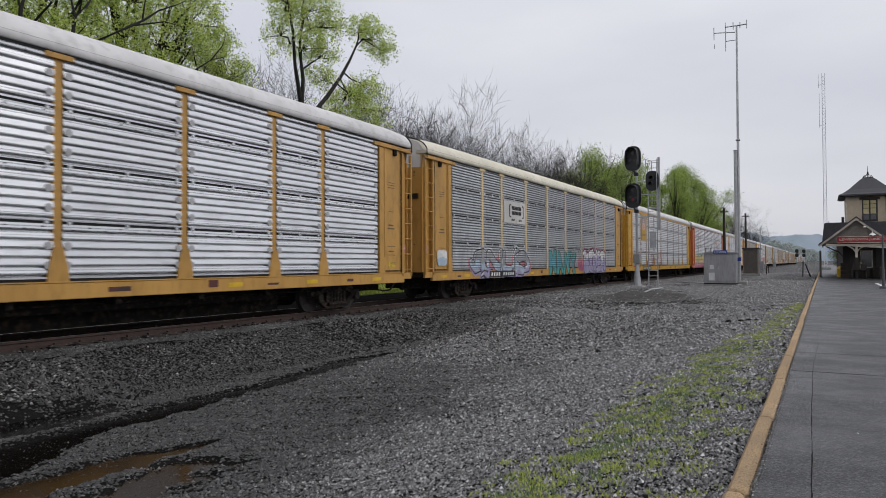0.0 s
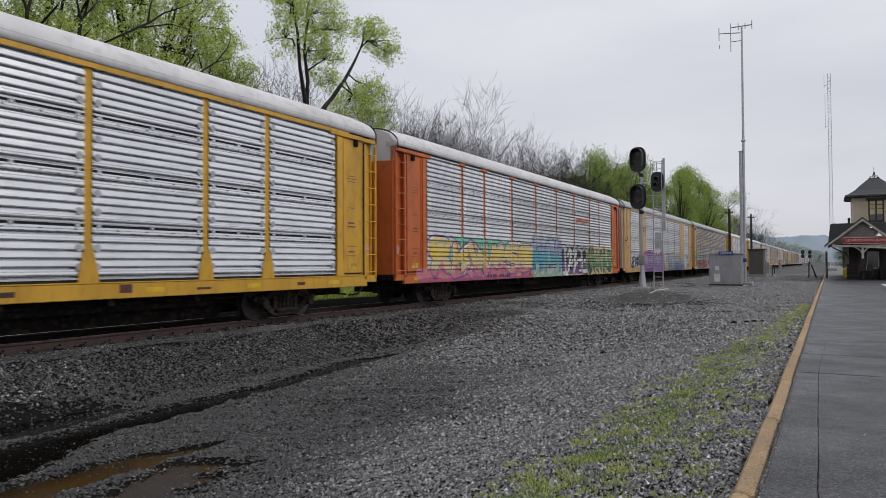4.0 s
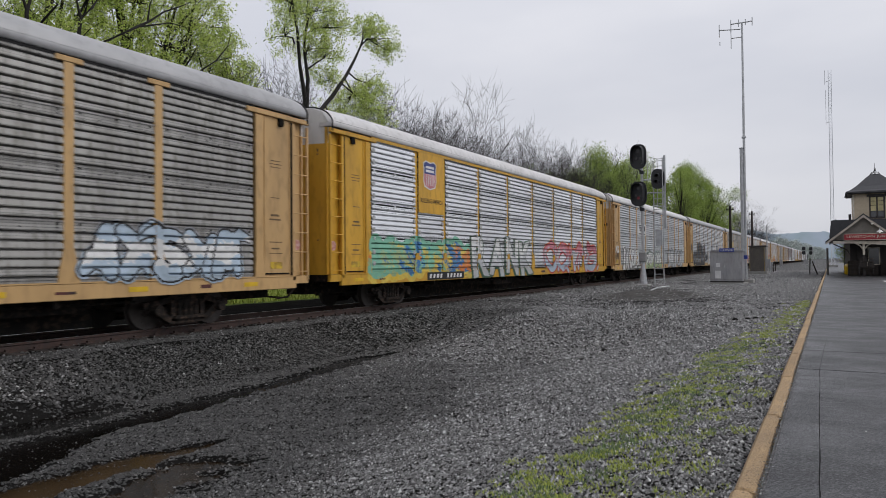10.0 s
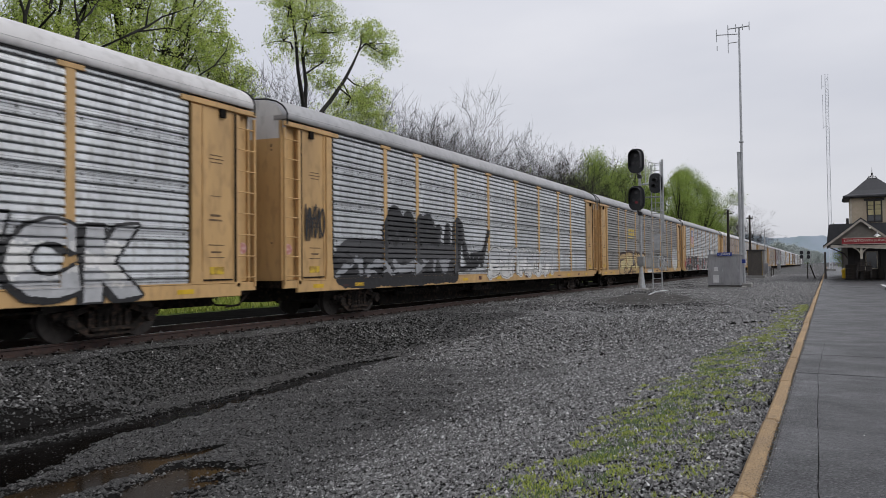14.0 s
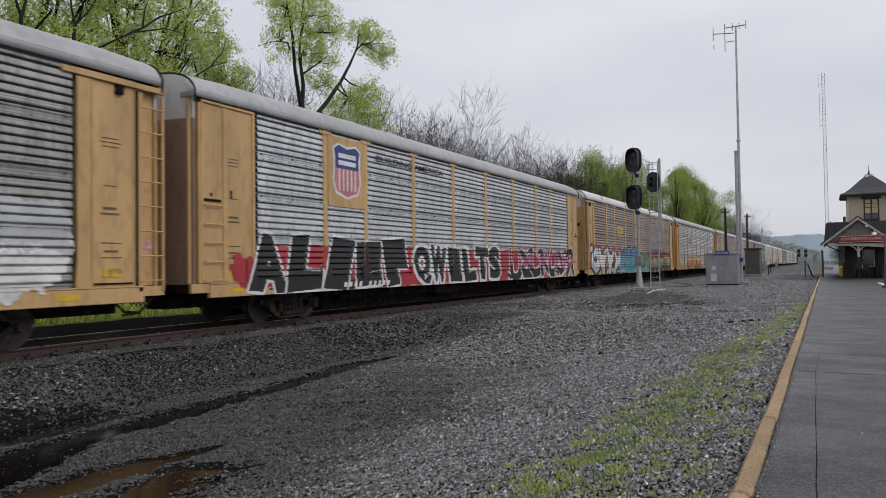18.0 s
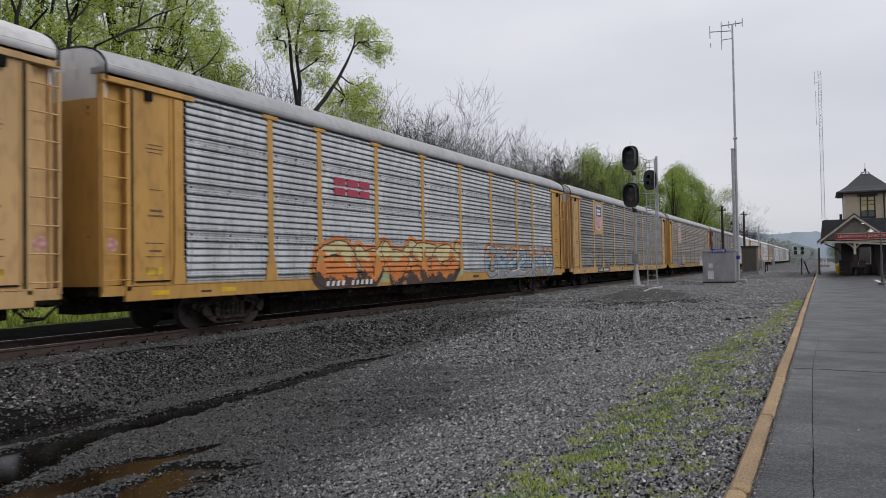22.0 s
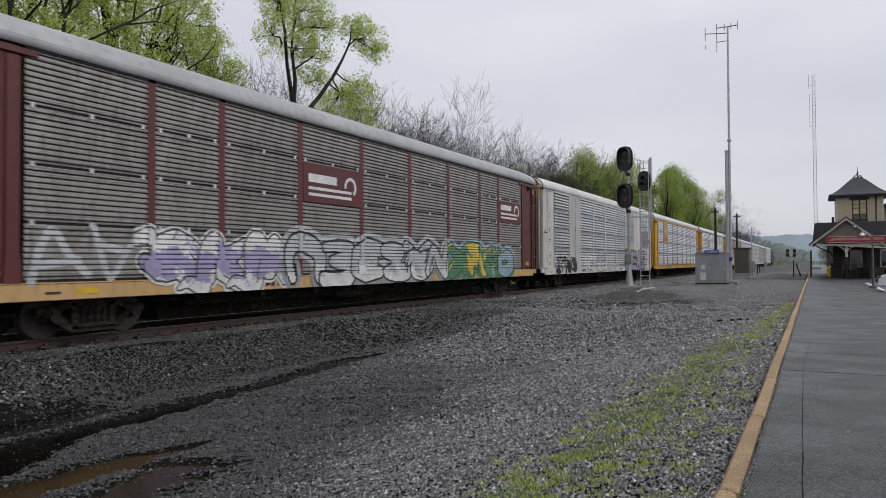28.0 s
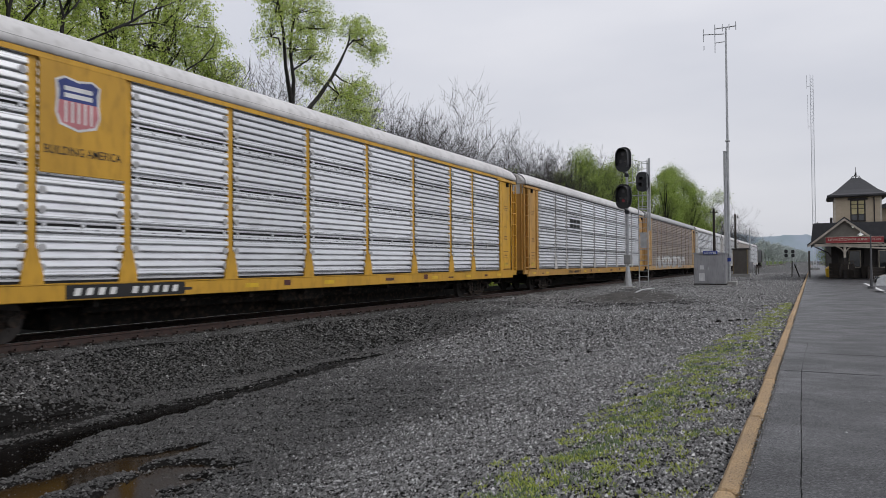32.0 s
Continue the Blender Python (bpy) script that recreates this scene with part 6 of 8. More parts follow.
for k in range(4):
    p6.prism([(7.1 + 0.1 * k, 3.98 - 0.13 * k), (8.2 - 0.05 * k, 3.98 - 0.13 * k), (8.1 - 0.05 * k, 3.90 - 0.13 * k), (7.16 + 0.1 * k, 3.90 - 0.13 * k)], "y", YF - 0.006, YF - 0.002)
p6.box(8.3, 8.7, YF - 0.006, YF - 0.002, 3.55, 3.92).box(8.78, 9.2, YF - 0.006, YF - 0.002, 3.55, 3.92).box(7.1, 9.2, YF - 0.006, YF - 0.002, 3.28, 3.36)
part("company_mark", p6, black_paint, CARS[6], "black striped company mark")
blocks(17, 7.2, 9.2, 3.4, 3.9, black_paint, "black company mark", False)
for n, x0, x1, z0, z1 in ((14, 9.55, 12.25, 3.05, 4.12), (14, 22.85, 25.4, 3.15, 4.1)):
    plate(n, x0, x1, z0, z1, PAINT["maroon"], "maroon emblem plate")
    w = x1 - x0
    s = Shape()
    s.box(x0 + 0.08 * w, x0 + 0.55 * w, YF - 0.006, YF - 0.002, z0 + 0.55, z0 + 0.78)
    s.box(x0 + 0.08 * w, x0 + 0.82 * w, YF - 0.006, YF - 0.002, z0 + 0.35, z0 + 0.43).box(x0 + 0.08 * w, x0 + 0.82 * w, YF - 0.006, YF - 0.002, z0 + 0.18, z0 + 0.26)
    arc = [(x0 + w * 0.80 + 0.30 * math.cos(a), z0 + 0.55 + 0.30 * math.sin(a)) for a in np.linspace(-0.9, 3.3, 14)]
    for (ax, az), (bx, bz) in zip(arc, arc[1:]):
        s.add([(ax, YF - 0.006, az), (bx, YF - 0.006, bz), (x0 + w * .8 + (bx - x0 - w * .8) * .68, YF - 0.006, z0 + .55 + (bz - z0 - .55) * .68), (x0 + w * .8 + (ax - x0 - w * .8) * .68, YF - 0.006, z0 + .55 + (az - z0 - .55) * .68)], [(0, 1, 2, 3)])
    part("company_mark", s, white_paint, CARS[14], "white company mark")
stain = mat("roof_grime", (0.16, 0.15, 0.15), (0.28, 0.27, 0.27), scale=4, rough=0.7)
for x, w_, h_ in ((3.6, 0.5, 0.30), (9.4, 0.8, 0.42), (12.3, 1.1, 0.40), (14.0, 0.5, 0.3), (17.4, 0.9, 0.40), (21.2, 1.0, 0.36), (24.2, 0.7, 0.3)):
    part("roof_stain", Shape().add([(x, -1.524, 5.36), (x + 0.35 * w_, -1.524, 5.345), (x + 0.3 * w_ + 0.2, -1.468 + 0.0, 5.505), (x + 0.1, -1.468, 5.505), (x + 0.25 + 0.3 * w_, -1.345, 5.64), (x + 0.2, -1.345, 5.64)], [(0, 1, 2, 3), (3, 2, 4, 5)]), stain, CARS[10], "dark grimy streak on the roof edge")
for n in (1, 5, 16, 0, 6, 9, 12, 13):
    number_band(n, 5.3, 8.05)
for n in (2, 3, 4, 7, 8, 10, 11, 14, 15, 17):
    number_band(n, 6.7, 9.3, n in (4, 10, 11))

# ---- the signal ----
alu = mat("galvanised_pipe", (0.50, 0.51, 0.52), (0.38, 0.39, 0.40), scale=5, rough=0.45, metal=0.6, c3=(0.28, 0.28, 0.28), scale3=20, amount3=0.25)
signal_black = mat("signal_black", (0.013, 0.014, 0.018), (0.009, 0.01, 0.012), scale=4, rough=0.45)
lens_mat = mat("dark_lens", (0.012, 0.008, 0.009), rough=0.2, spec=0.4)
lens_red = glow_mat("lens_red", (0.2, 0.02, 0.03), 0.03)
concrete = mat("pale_concrete", (0.36, 0.355, 0.34), (0.27, 0.265, 0.25), scale=3, rough=0.85, bump=0.5, c3=(0.2, 0.19, 0.18), scale3=20, amount3=0.25)

SX, SY = 40.5, 9.2
signal = thing("railway_signal", "trackside signal mast with black heads and a silver ladder", "railway signal", at=(SX, SY, 0.17))
s = Shape()
s.tube([(0, 0, 0.05), (0, 0, 7.7)], 0.075, 12)
part("mast", s, alu, signal)
part("foundation", Shape().box(-0.35, 0.35, -0.35, 0.35, -0.3, 0.05, bevel=0.04), concrete, signal)
s = Shape()
s.tube([(0, 0, 0.05), (0, 0, 1.25)], [0.24, 0.085], 10)
for a in range(4):
    s.box(-0.02 + 0.22 * math.cos(a * 1.571), 0.02 + 0.22 * math.cos(a * 1.571), -0.02 + 0.22 * math.sin(a * 1.571), 0.02 + 0.22 * math.sin(a * 1.571), 0.0, 0.12)
part("tapered_base", s, alu, signal)
part("junction_box", Shape().box(-0.2, 0.2, -0.18, 0.18, 1.3, 1.85, bevel=0.03), mat("grey_cast_box", (0.3, 0.3, 0.29), rough=0.6, bump=0.3), signal)


def oval(hw, hh, n=28):
    """A rounded upright outline of half-width and half-height."""
    return [(hw * math.copysign(abs(math.cos(a)) ** 0.75, math.cos(a)), hh * math.copysign(abs(math.sin(a)) ** 0.6, math.sin(a))) for a in np.linspace(0, 2 * math.pi, n, endpoint=False)]


def head(name, y, z, hw, hh, lights, parent, x=-0.25):
    h = part(name, Shape().prism([(y + a, z + b) for a, b in oval(hw, hh)], "x", x - 0.06, x + 0.02), signal_black, parent, "black oval target plate")
    part("lamp_case", Shape().box(x + 0.02, x + 0.28, y - hw * 0.5, y + hw * 0.5, z - hh * 0.6, z + hh * 0.6, bevel=0.04), signal_black, h)
    for dy, dz in lights:
        r = 0.105
        part("lens", Shape().tube([(x - 0.075, y + dy, z + dz), (x - 0.06, y + dy, z + dz)], r, 16), lens_mat, h)
        if hh > 0.6:
            continue
        hood = Shape()
        n = 14
        v = []
        for k in range(n + 1):
            a = math.radians(-35 + 250 * k / n)
            c, q = math.cos(a) * 0.125, math.sin(a) * 0.125
            v += [(x - 0.06, y + dy + c, z + dz + q), (x - 0.06 - (0.42 if 0.05 < k / n < 0.95 else 0.2), y + dy + c * 0.95, z + dz + q * 0.95 - 0.05)]
        f = [(2 * k, 2 * k + 1, 2 * k + 3, 2 * k + 2) for k in range(n)]
        hood.add(v, f)
        part("hood", hood, signal_black, h)
    return h


hood_mat = mat("weathered_hood", (0.028, 0.028, 0.033), (0.018, 0.018, 0.021), scale=3, rough=0.6)


def big_hood(y, z, hw, hh, parent, x=-0.31):
    """The deep snow hood round a head."""
    s_ = Shape()
    o = oval(hw * 0.78, hh * 0.86)
    n = len(o)
    v = [(x, y + a, z + b) for a, b in o] + [(x - 0.5, y + a * 0.95, z + b * 0.98 - 0.04) for a, b in o]
    keep = [k for k in range(n) if not (o[k][1] < -0.55 * hh)]
    s_.add(v, [(k, (k + 1) % n, n + (k + 1) % n, n + k) for k in keep])
    part("snow_hood", s_, hood_mat, parent)


for z in (7.27, 5.16):
    h = head("signal_head", 0.13, z, 0.46, 0.70, [(0, 0.30), (-0.15, -0.12), (0.15, -0.12)], signal)
    big_hood(0.13, z, 0.46, 0.70, h)
    part("bracket", Shape().tube([(-0.2, 0.1, z - 0.72), (0, 0, z - 0.85)], 0.05, 8).box(-0.12, 0.12, -0.12, 0.12, z - 0.98, z - 0.78, bevel=0.03), signal_black, signal)
part("lit_lens", Shape().tube([(-0.345, 0.13, 4.92), (-0.335, 0.13, 4.92)], 0.09, 14), lens_red, signal, "dim red lens")
head("marker_head", -0.92, 5.95, 0.36, 0.56, [(0, 0.18), (0.05, -0.15)], signal, -0.15)
for z, reach, r in ((5.95, 0.9, 0.035), (5.2, 1.05, 0.03), (3.95, 1.05, 0.03)):
    part("cross_arm", Shape().tube([(0, 0, z), (0, -reach, z)], r, 8), alu, signal)
lad = part("ladder", Shape().tube([(0.1, -0.62, 0.0), (0.1, -0.62, 7.0)], 0.032, 6).tube([(0.1, -1.12, 0.0), (0.1, -1.12, 7.0)], 0.032, 6), alu, signal, "silver access ladder")
for k in range(22):
    part("rung", Shape().tube([(0.1, -0.62, 0.3 + 0.305 * k), (0.1, -1.12, 0.3 + 0.305 * k)], 0.02, 6), alu, lad)
s = Shape()
for z in (7.0, 6.4, 5.2, 4.4):
    s.tube([(0.1, -0.55, z), (0.1, -1.2, z)], 0.02, 6)
    s.tube([(-0.35, -1.2, z), (0.1, -1.2, z)], 0.02, 6)
for x, y in ((0.1, -0.5), (0.1, -1.2), (-0.35, -1.2), (0.1, -0.3)):
    s.tube([(x, y, 4.4 if y < -1 else 5.9), (x, y, 7.15)], 0.018, 6)
s.box(0.1, 0.2, -1.28, -1.16, 3.2, 7.3)
for z in (4.5, 5.5, 6.5, 7.2):
    s.tube([(0.1, -1.2, z), (0.75, -1.0, z), (0.75, -0.7, z), (0.1, -0.55, z)], 0.022, 6)
for y in (-1.0, -0.7):
    s.tube([(0.75, y, 4.4), (0.75, y, 7.2)], 0.022, 6)
part("guard_rail", s, alu, signal)
s = Shape()
s.box(0.05, 0.07, -1.06, -0.70, 2.2, 3.1)
part("anti_climb_plate", s, alu, signal)

# ---- equipment cabinets and masts ----
steel_box = mat("brushed_steel_cabinet", (0.40, 0.40, 0.41), (0.32, 0.32, 0.33), scale=1.5, rough=0.42, metal=0.6, stretch=(1, 1, 0.3), c3=(0.24, 0.24, 0.24), scale3=8, amount3=0.2)
sign_blue = mat("sign_blue", (0.02, 0.05, 0.30), rough=0.4)
cab = thing("signal_cabinet", "silver metal trackside equipment cabinet with blue name sign", "equipment cabinet", at=pose(51.2, 6.05, -0.04, 0, 0, 0))
part("body", Shape().box(0, 2.2, -1.0, 1.05, 0.12, 2.18, bevel=0.02), steel_box, cab)
part("roof", Shape().prism([(-1.08, 2.17), (1.13, 2.17), (1.13, 2.22), (0.03, 2.34), (-1.08, 2.22)], "x", -0.08, 2.28), steel_box, cab)
part("slab", Shape().box(-0.05, 2.4, -1.3, 1.07, -0.3, 0.05, bevel=0.02), concrete, cab)
part("skid", Shape().box(-0.02, 2.22, -1.02, 1.07, 0.05, 0.13), under_mat, cab)
for a, b in ((0.02, 1.0), (-0.95, 0.0)):
    d = part("door", Shape().box(-0.02, 0.0, a, b, 0.25, 2.05, bevel=0.006), steel_box, cab)
    part("handle", Shape().box(-0.06, -0.02, a + 0.06, a + 0.12, 1.05, 1.25, bevel=0.01), alu, d)
part("notice", Shape().box(-0.028, -0.021, 0.40, 0.66, 1.1, 1.38), white_paint, cab)
part("notice", Shape().box(-0.028, -0.021, 0.35, 0.72, 0.32, 0.85), white_paint, cab)
sg = part("name_sign", Shape().box(-0.14, -0.11, -0.50, 0.42, 2.13, 2.37, bevel=0.005).box(-0.11, -0.02, -0.1, 0.0, 2.13, 2.2), sign_blue, cab, "blue sign with white lettering")
me = letters("LEWIS", 0.15, 0.74, 0.015)
me.materials.append(white_paint)
part("lettering", me, None, sg, at=pose(-0.145, -0.04, 2.175, 0, 0, -90))
for y in (0.95, 0.62):
    part("vent_cap", Shape().tube([(0.3, y, 2.2), (0.3, y, 2.5), (0.3, y, 2.55)], [0.05, 0.05, 0.1], 10), alu, cab)

mast = thing("antenna_mast", "tall slim steel radio mast with a dipole array", "antenna mast", at=(52.6, 4.95, 0.0))
part("pole", Shape().tube([(0, 0, 0.2), (0, 0, 10), (0, 0, 18.0)], [0.09, 0.085, 0.06], 10), alu, mast)
part("conduit", Shape().tube([(-0.02, 0.17, 0.2), (-0.02, 0.17, 9.25)], 0.12, 10).tube([(-0.02, 0.17, 9.25), (-0.02, 0.17, 9.3)], 0.15, 10), alu, mast, "thick grey conduit beside the pole")
part("footing", Shape().box(-0.5, 0.4, -0.5, 0.5, -0.3, 0.22, bevel=0.03), concrete, mast)
part("clamp", Shape().box(-0.14, 0.14, -0.14, 0.14, 9.95, 10.06, bevel=0.02), alu, mast)
part("junction_box", Shape().box(-0.2, -0.08, -0.12, 0.12, 1.6, 1.85, bevel=0.01), sign_blue, mast)
boom = part("boom", Shape().tube([(0, -0.65, 18.0), (0, 0.75, 18.0)], 0.04, 6).tube([(0, 0.1, 17.55), (0, 1.5, 17.7)], 0.035, 6), alu, mast)
for y, lo, hi in ((-0.65, 17.7, 18.3), (-0.22, 17.8, 18.2), (0.22, 17.75, 18.25), (0.72, 17.4, 18.3), (1.48, 17.2, 18.1), (1.45, 16.6, 16.9)):
    part("dipole", Shape().tube([(0, y, lo), (0, y, hi)], 0.03, 6), alu, boom)
part("dipole", Shape().tube([(0, 0.72, 16.3), (0, 0.72, 17.5)], 0.028, 6).tube([(0, 0, 17.0), (0, 0.72, 17.0)], 0.028, 6), alu, boom)

bx = mat("brown_steel_box", (0.12, 0.105, 0.09), (0.09, 0.08, 0.07), scale=2, rough=0.6, c3=(0.06, 0.05, 0.045), scale3=8)
shed = thing("equipment_shed", "brown steel equipment shed beside the track", "equipment shed", at=(85.0, 6.0, 0.0))
part("body", Shape().box(0, 2.6, 0.1, 1.65, 0.25, 2.95, bevel=0.02), bx, shed)
for y in (0.12, 1.58):
    part("corner_trim", Shape().box(-0.02, 0.03, y, y + 0.05, 0.25, 2.95), mat("ochre_trim", (0.34, 0.24, 0.05), rough=0.6), shed)
part("roof", Shape().box(-0.15, 2.75, -0.05, 1.75, 2.95, 3.1, bevel=0.02), mat("dark_roof_sheet", (0.05, 0.045, 0.045), rough=0.6), shed)
part("base", Shape().box(-0.2, 2.8, -0.1, 1.8, -0.3, 0.25), concrete, shed)

wood_pole = mat("dark_pole_wood", (0.045, 0.036, 0.03), (0.03, 0.025, 0.022), scale=6, rough=0.9, bump=0.5, stretch=(1, 1, 0.1))
for x, y, top in ((80.0, 9.0, 7.3), (104.5, 9.0, 8.2)):
    pl = thing("utility_pole", "weathered dark wooden utility pole", "utility pole", at=(x, y, 0.0), group="line poles")
    part("pole", Shape().tube([(0, 0, -0.3), (0, 0, top)], [0.17, 0.12], 10), wood_pole, pl)
    part("crossarm", Shape().box(-0.05, 0.05, -0.4, 0.4, top - 0.5, top - 0.38), wood_pole, pl)
    for d in (-0.3, 0.3):
        part("insulator", Shape().tube([(0, d, top - 0.38), (0, d, top - 0.2)], [0.05, 0.03], 8), mat("insulator_glass", (0.2, 0.22, 0.2), rough=0.2), pl)
for x, top, y in ((131, 7.4, 9.0), (171, 4.0, 9.0)):
    pl = thing("grey_post", "slim grey trackside post", "post", at=(x, y, 0.0), group="line poles")
    part("post", Shape().tube([(0, 0, -0.3), (0, 0, top)], 0.09, 8), alu, pl)
    part("case", Shape().box(-0.3, 0.3, -0.3, 0.3, 0.2, 1.5, bevel=0.03), steel_box, pl)
for x, y, h in ((97.0, 6.6, 1.6), (108.0, 7.0, 1.2)):
    pl = thing("relay_case", "small grey relay case on a post", "relay case", at=(x, y, 0.0), group="relay cases")
    part("case", Shape().box(-0.25, 0.25, -0.3, 0.3, 0.5, h, bevel=0.03), steel_box, pl)
    part("post", Shape().tube([(0, 0, -0.2), (0, 0, 0.5)], 0.05, 8), alu, pl)
    part("post", Shape().tube([(0, -0.6, -0.2), (0, -0.6, 1.0)], 0.06, 8), wood_pole, pl)

# far signals over the line
for x, y in ((230.0, 5.6), (236.0, 3.9)):
    fs = thing("far_signal", "distant twin-headed railway signal", "railway signal", at=(x, y, 0.0), group="far signals")
    part("mast", Shape().tube([(0, 0, 0), (0, 0, 5.2)], 0.09, 8), alu, fs)
    for z in (4.6, 3.4):
        part("signal_head", Shape().prism([(0.5 + a, z + b) for a, b in oval(0.45, 0.55, 16)], "x", -0.3, -0.2), signal_black, fs)
    part("base_case", Shape().box(-0.4, 0.4, -0.6, 0.6, 0.0, 1.4), steel_box, fs)

# lattice radio tower
pale_alu = mat("pale_tower_steel", (0.62, 0.64, 0.67), (0.52, 0.54, 0.57), scale=2, rough=0.6, metal=0.2)
lat = thing("lattice_tower", "very tall slender lattice radio tower", "radio tower", at=(140.0, -0.75, 0.0))
H = 34.6
for k in range(3):
    a = k * 2.094 + 0.5
    part("leg", Shape().tube([(0.34 * math.cos(a), 0.34 * math.sin(a), 0), (0.30 * math.cos(a), 0.30 * math.sin(a), H)], 0.04, 6), pale_alu, lat)
s = Shape()
for i in range(int(H / 0.6)):
    for k in range(3):
        a, b = k * 2.094 + 0.5, (k + 1) * 2.094 + 0.5
        s.tube([(0.33 * math.cos(a), 0.33 * math.sin(a), i * 0.6), (0.33 * math.cos(b), 0.33 * math.sin(b), i * 0.6 + 0.6)], 0.02, 4, caps=False)
tagged(part("bracing", s, pale_alu, lat), kind="stuff")
part("whip_antenna", Shape().tube([(0, 0.6, H - 9.5), (0, 0.6, H - 3.5)], 0.03, 6).tube([(0, 0.2, H - 9.2), (0, 0.6, H - 9.2)], 0.03, 6), alu, lat)
part("whip_antenna", Shape().tube([(0, 0.7, H - 2.5), (0, 0.7, H)], 0.03, 6).tube([(0, 0.2, H - 2.0), (0, 0.7, H - 2.0)], 0.03, 6), alu, lat)
part("guy_base", Shape().box(-0.8, 0.8, -0.8, 0.8, 0, 0.5), concrete, lat)

# post on the platform's edge
pp = thing("platform_post", "tall dark slim post at the platform's edge", "post", at=(73.5, 0.02, 0.1))
part("post", Shape().tube([(0, 0, 0), (0, 0, 2.45)], 0.09, 8), mat("grey_brown_post", (0.13, 0.12, 0.11), rough=0.7), pp)
part("brace", Shape().tube([(6, 0.9, -0.1), (4, 1.3, 1.2)], 0.06, 6).tube([(7, 1.6, -0.1), (4, 1.5, 1.5)], 0.05, 6), wood_pole, pp)

# ---- the station ----
cream_w = mat("cream_clapboard", (0.55, 0.46, 0.34), (0.48, 0.40, 0.29), scale=2, rough=0.75, bump=0.2, c3=(0.38, 0.32, 0.24), scale3=9, amount3=0.2)
grey_w = mat("weathered_gable_boards", (0.27, 0.25, 0.22), (0.21, 0.19, 0.17), scale=2, rough=0.8, bump=0.3)
slate_r = mat("dark_slate_roof", (0.05, 0.05, 0.055), (0.035, 0.035, 0.04), scale=3, rough=0.55, bump=0.5, bscale=16)
# dark trim colour, which also paints the shade under the station porch
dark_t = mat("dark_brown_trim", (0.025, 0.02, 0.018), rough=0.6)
cream_t = mat("cream_trim", (0.62, 0.56, 0.47), rough=0.6)
red_sign = mat("red_sign_board", (0.33, 0.02, 0.03), (0.28, 0.018, 0.025), scale=3, rough=0.5)
pane_mat = mat("window_pane", (0.03, 0.035, 0.04), rough=0.06, spec=0.8)
blind_mat = mat("yellow_blind", (0.55, 0.48, 0.26), rough=0.8)
lamp_mat = glow_mat("lit_lamp", (0.9, 0.86, 0.75), 1.3)

st = thing("railway_station", "old timber railway station with a tower and red name board", "railway station", at=(67.0, -2.6, 0.1))
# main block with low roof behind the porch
# the porch's shade is put into the wall's and door panels' dark colour
part("main_wall", Shape().box(3.2, 30.0, -9.5, 0.9, 0.0, 3.4), dark_t, st, "ground-floor wall coloured dark for porch shade")
for k in range(9):
    x = 3.17
    part("door_panel", Shape().box(x - 0.05, x, 0.4 - 0.95 * k - 0.8, 0.4 - 0.95 * k, 0.1, 2.6, bevel=0.02), dark_t, st)
for k in range(3):
    w = part("window", Shape().box(3.05, 3.13, -1.3 - 2.2 * k, -0.4 - 2.2 * k, 0.9, 2.4), cream_t, st)
    part("pane", Shape().box(3.03, 3.05, -1.22 - 2.2 * k, -0.48 - 2.2 * k, 0.98, 2.32), pane_mat, w)
roof = Shape()
roof.prism([(2.35, 3.30), (2.45, 3.38), (2.30, 4.72), (2.15, 4.80), (-9.5, 4.80), (-11.5, 3.3)], "x", 2.6, 31.0)
part("main_roof", roof, slate_r, st, "dark slate hipped roof")
part("fascia", Shape().box(2.55, 31.0, 2.3, 2.42, 3.16, 3.32), dark_t, st)
# gabled porch facing along the platform
gab = Shape()
gab.prism([(-2.6, 3.0), (2.35, 3.0), (0.0, 4.95)], "x", 0.25, 0.45)
part("gable", gab, grey_w, st)
for k in range(7):
    z = 3.15 + 0.25 * k
    half = 2.3 * (4.95 - z) / 1.95
    part("board", Shape().box(0.225, 0.25, -half, half, z, z + 0.225), grey_w, st)
for k, sgn in enumerate((-1, 1)):
    part("porch_roof", Shape().prism([(0.0, 5.02), (sgn * 2.75, 2.78), (sgn * 2.75, 2.90), (0.0, 5.14)], "x", -0.35, 3.6), slate_r, st)
    part("bargeboard", Shape().prism([(0.0, 4.82), (sgn * 2.72, 2.62), (sgn * 2.72, 2.80), (0.0, 5.02)], "x", -0.30, -0.20), cream_t, st, "cream painted bargeboard")
part("rafter_tail", Shape().tube([(0.0, 2.2, 2.7), (0.6, 1.2, 2.2), (2.5, 0.9, 1.8)], 0.05, 6), dark_t, st)
part("tie_beam", Shape().box(-0.15, 0.05, -6.0, 2.2, 2.70, 2.88), cream_t, st)
part("sloping_beam", Shape().prism([(2.2, 2.93), (2.2, 2.80), (-3.2, 2.42), (-3.2, 2.55)], "x", -0.22, -0.16), cream_t, st)
sb = part("name_board", Shape().box(-0.42, -0.36, -2.72, 1.38, 2.98, 3.46, bevel=0.01), red_sign, st, "red name board with cream lettering")
me = letters("LEWISTOWN JUNCTION", 0.26, 3.75, 0.012)
me.materials.append(cream_t)
part("lettering", me, None, sb, at=pose(-0.425, -0.67, 3.09, 0, 0, -90))
part("board_frame", Shape().box(-0.43, -0.40, -2.75, 1.41, 2.95, 2.99).box(-0.43, -0.40, -2.75, 1.41, 3.45, 3.49), cream_t, sb)
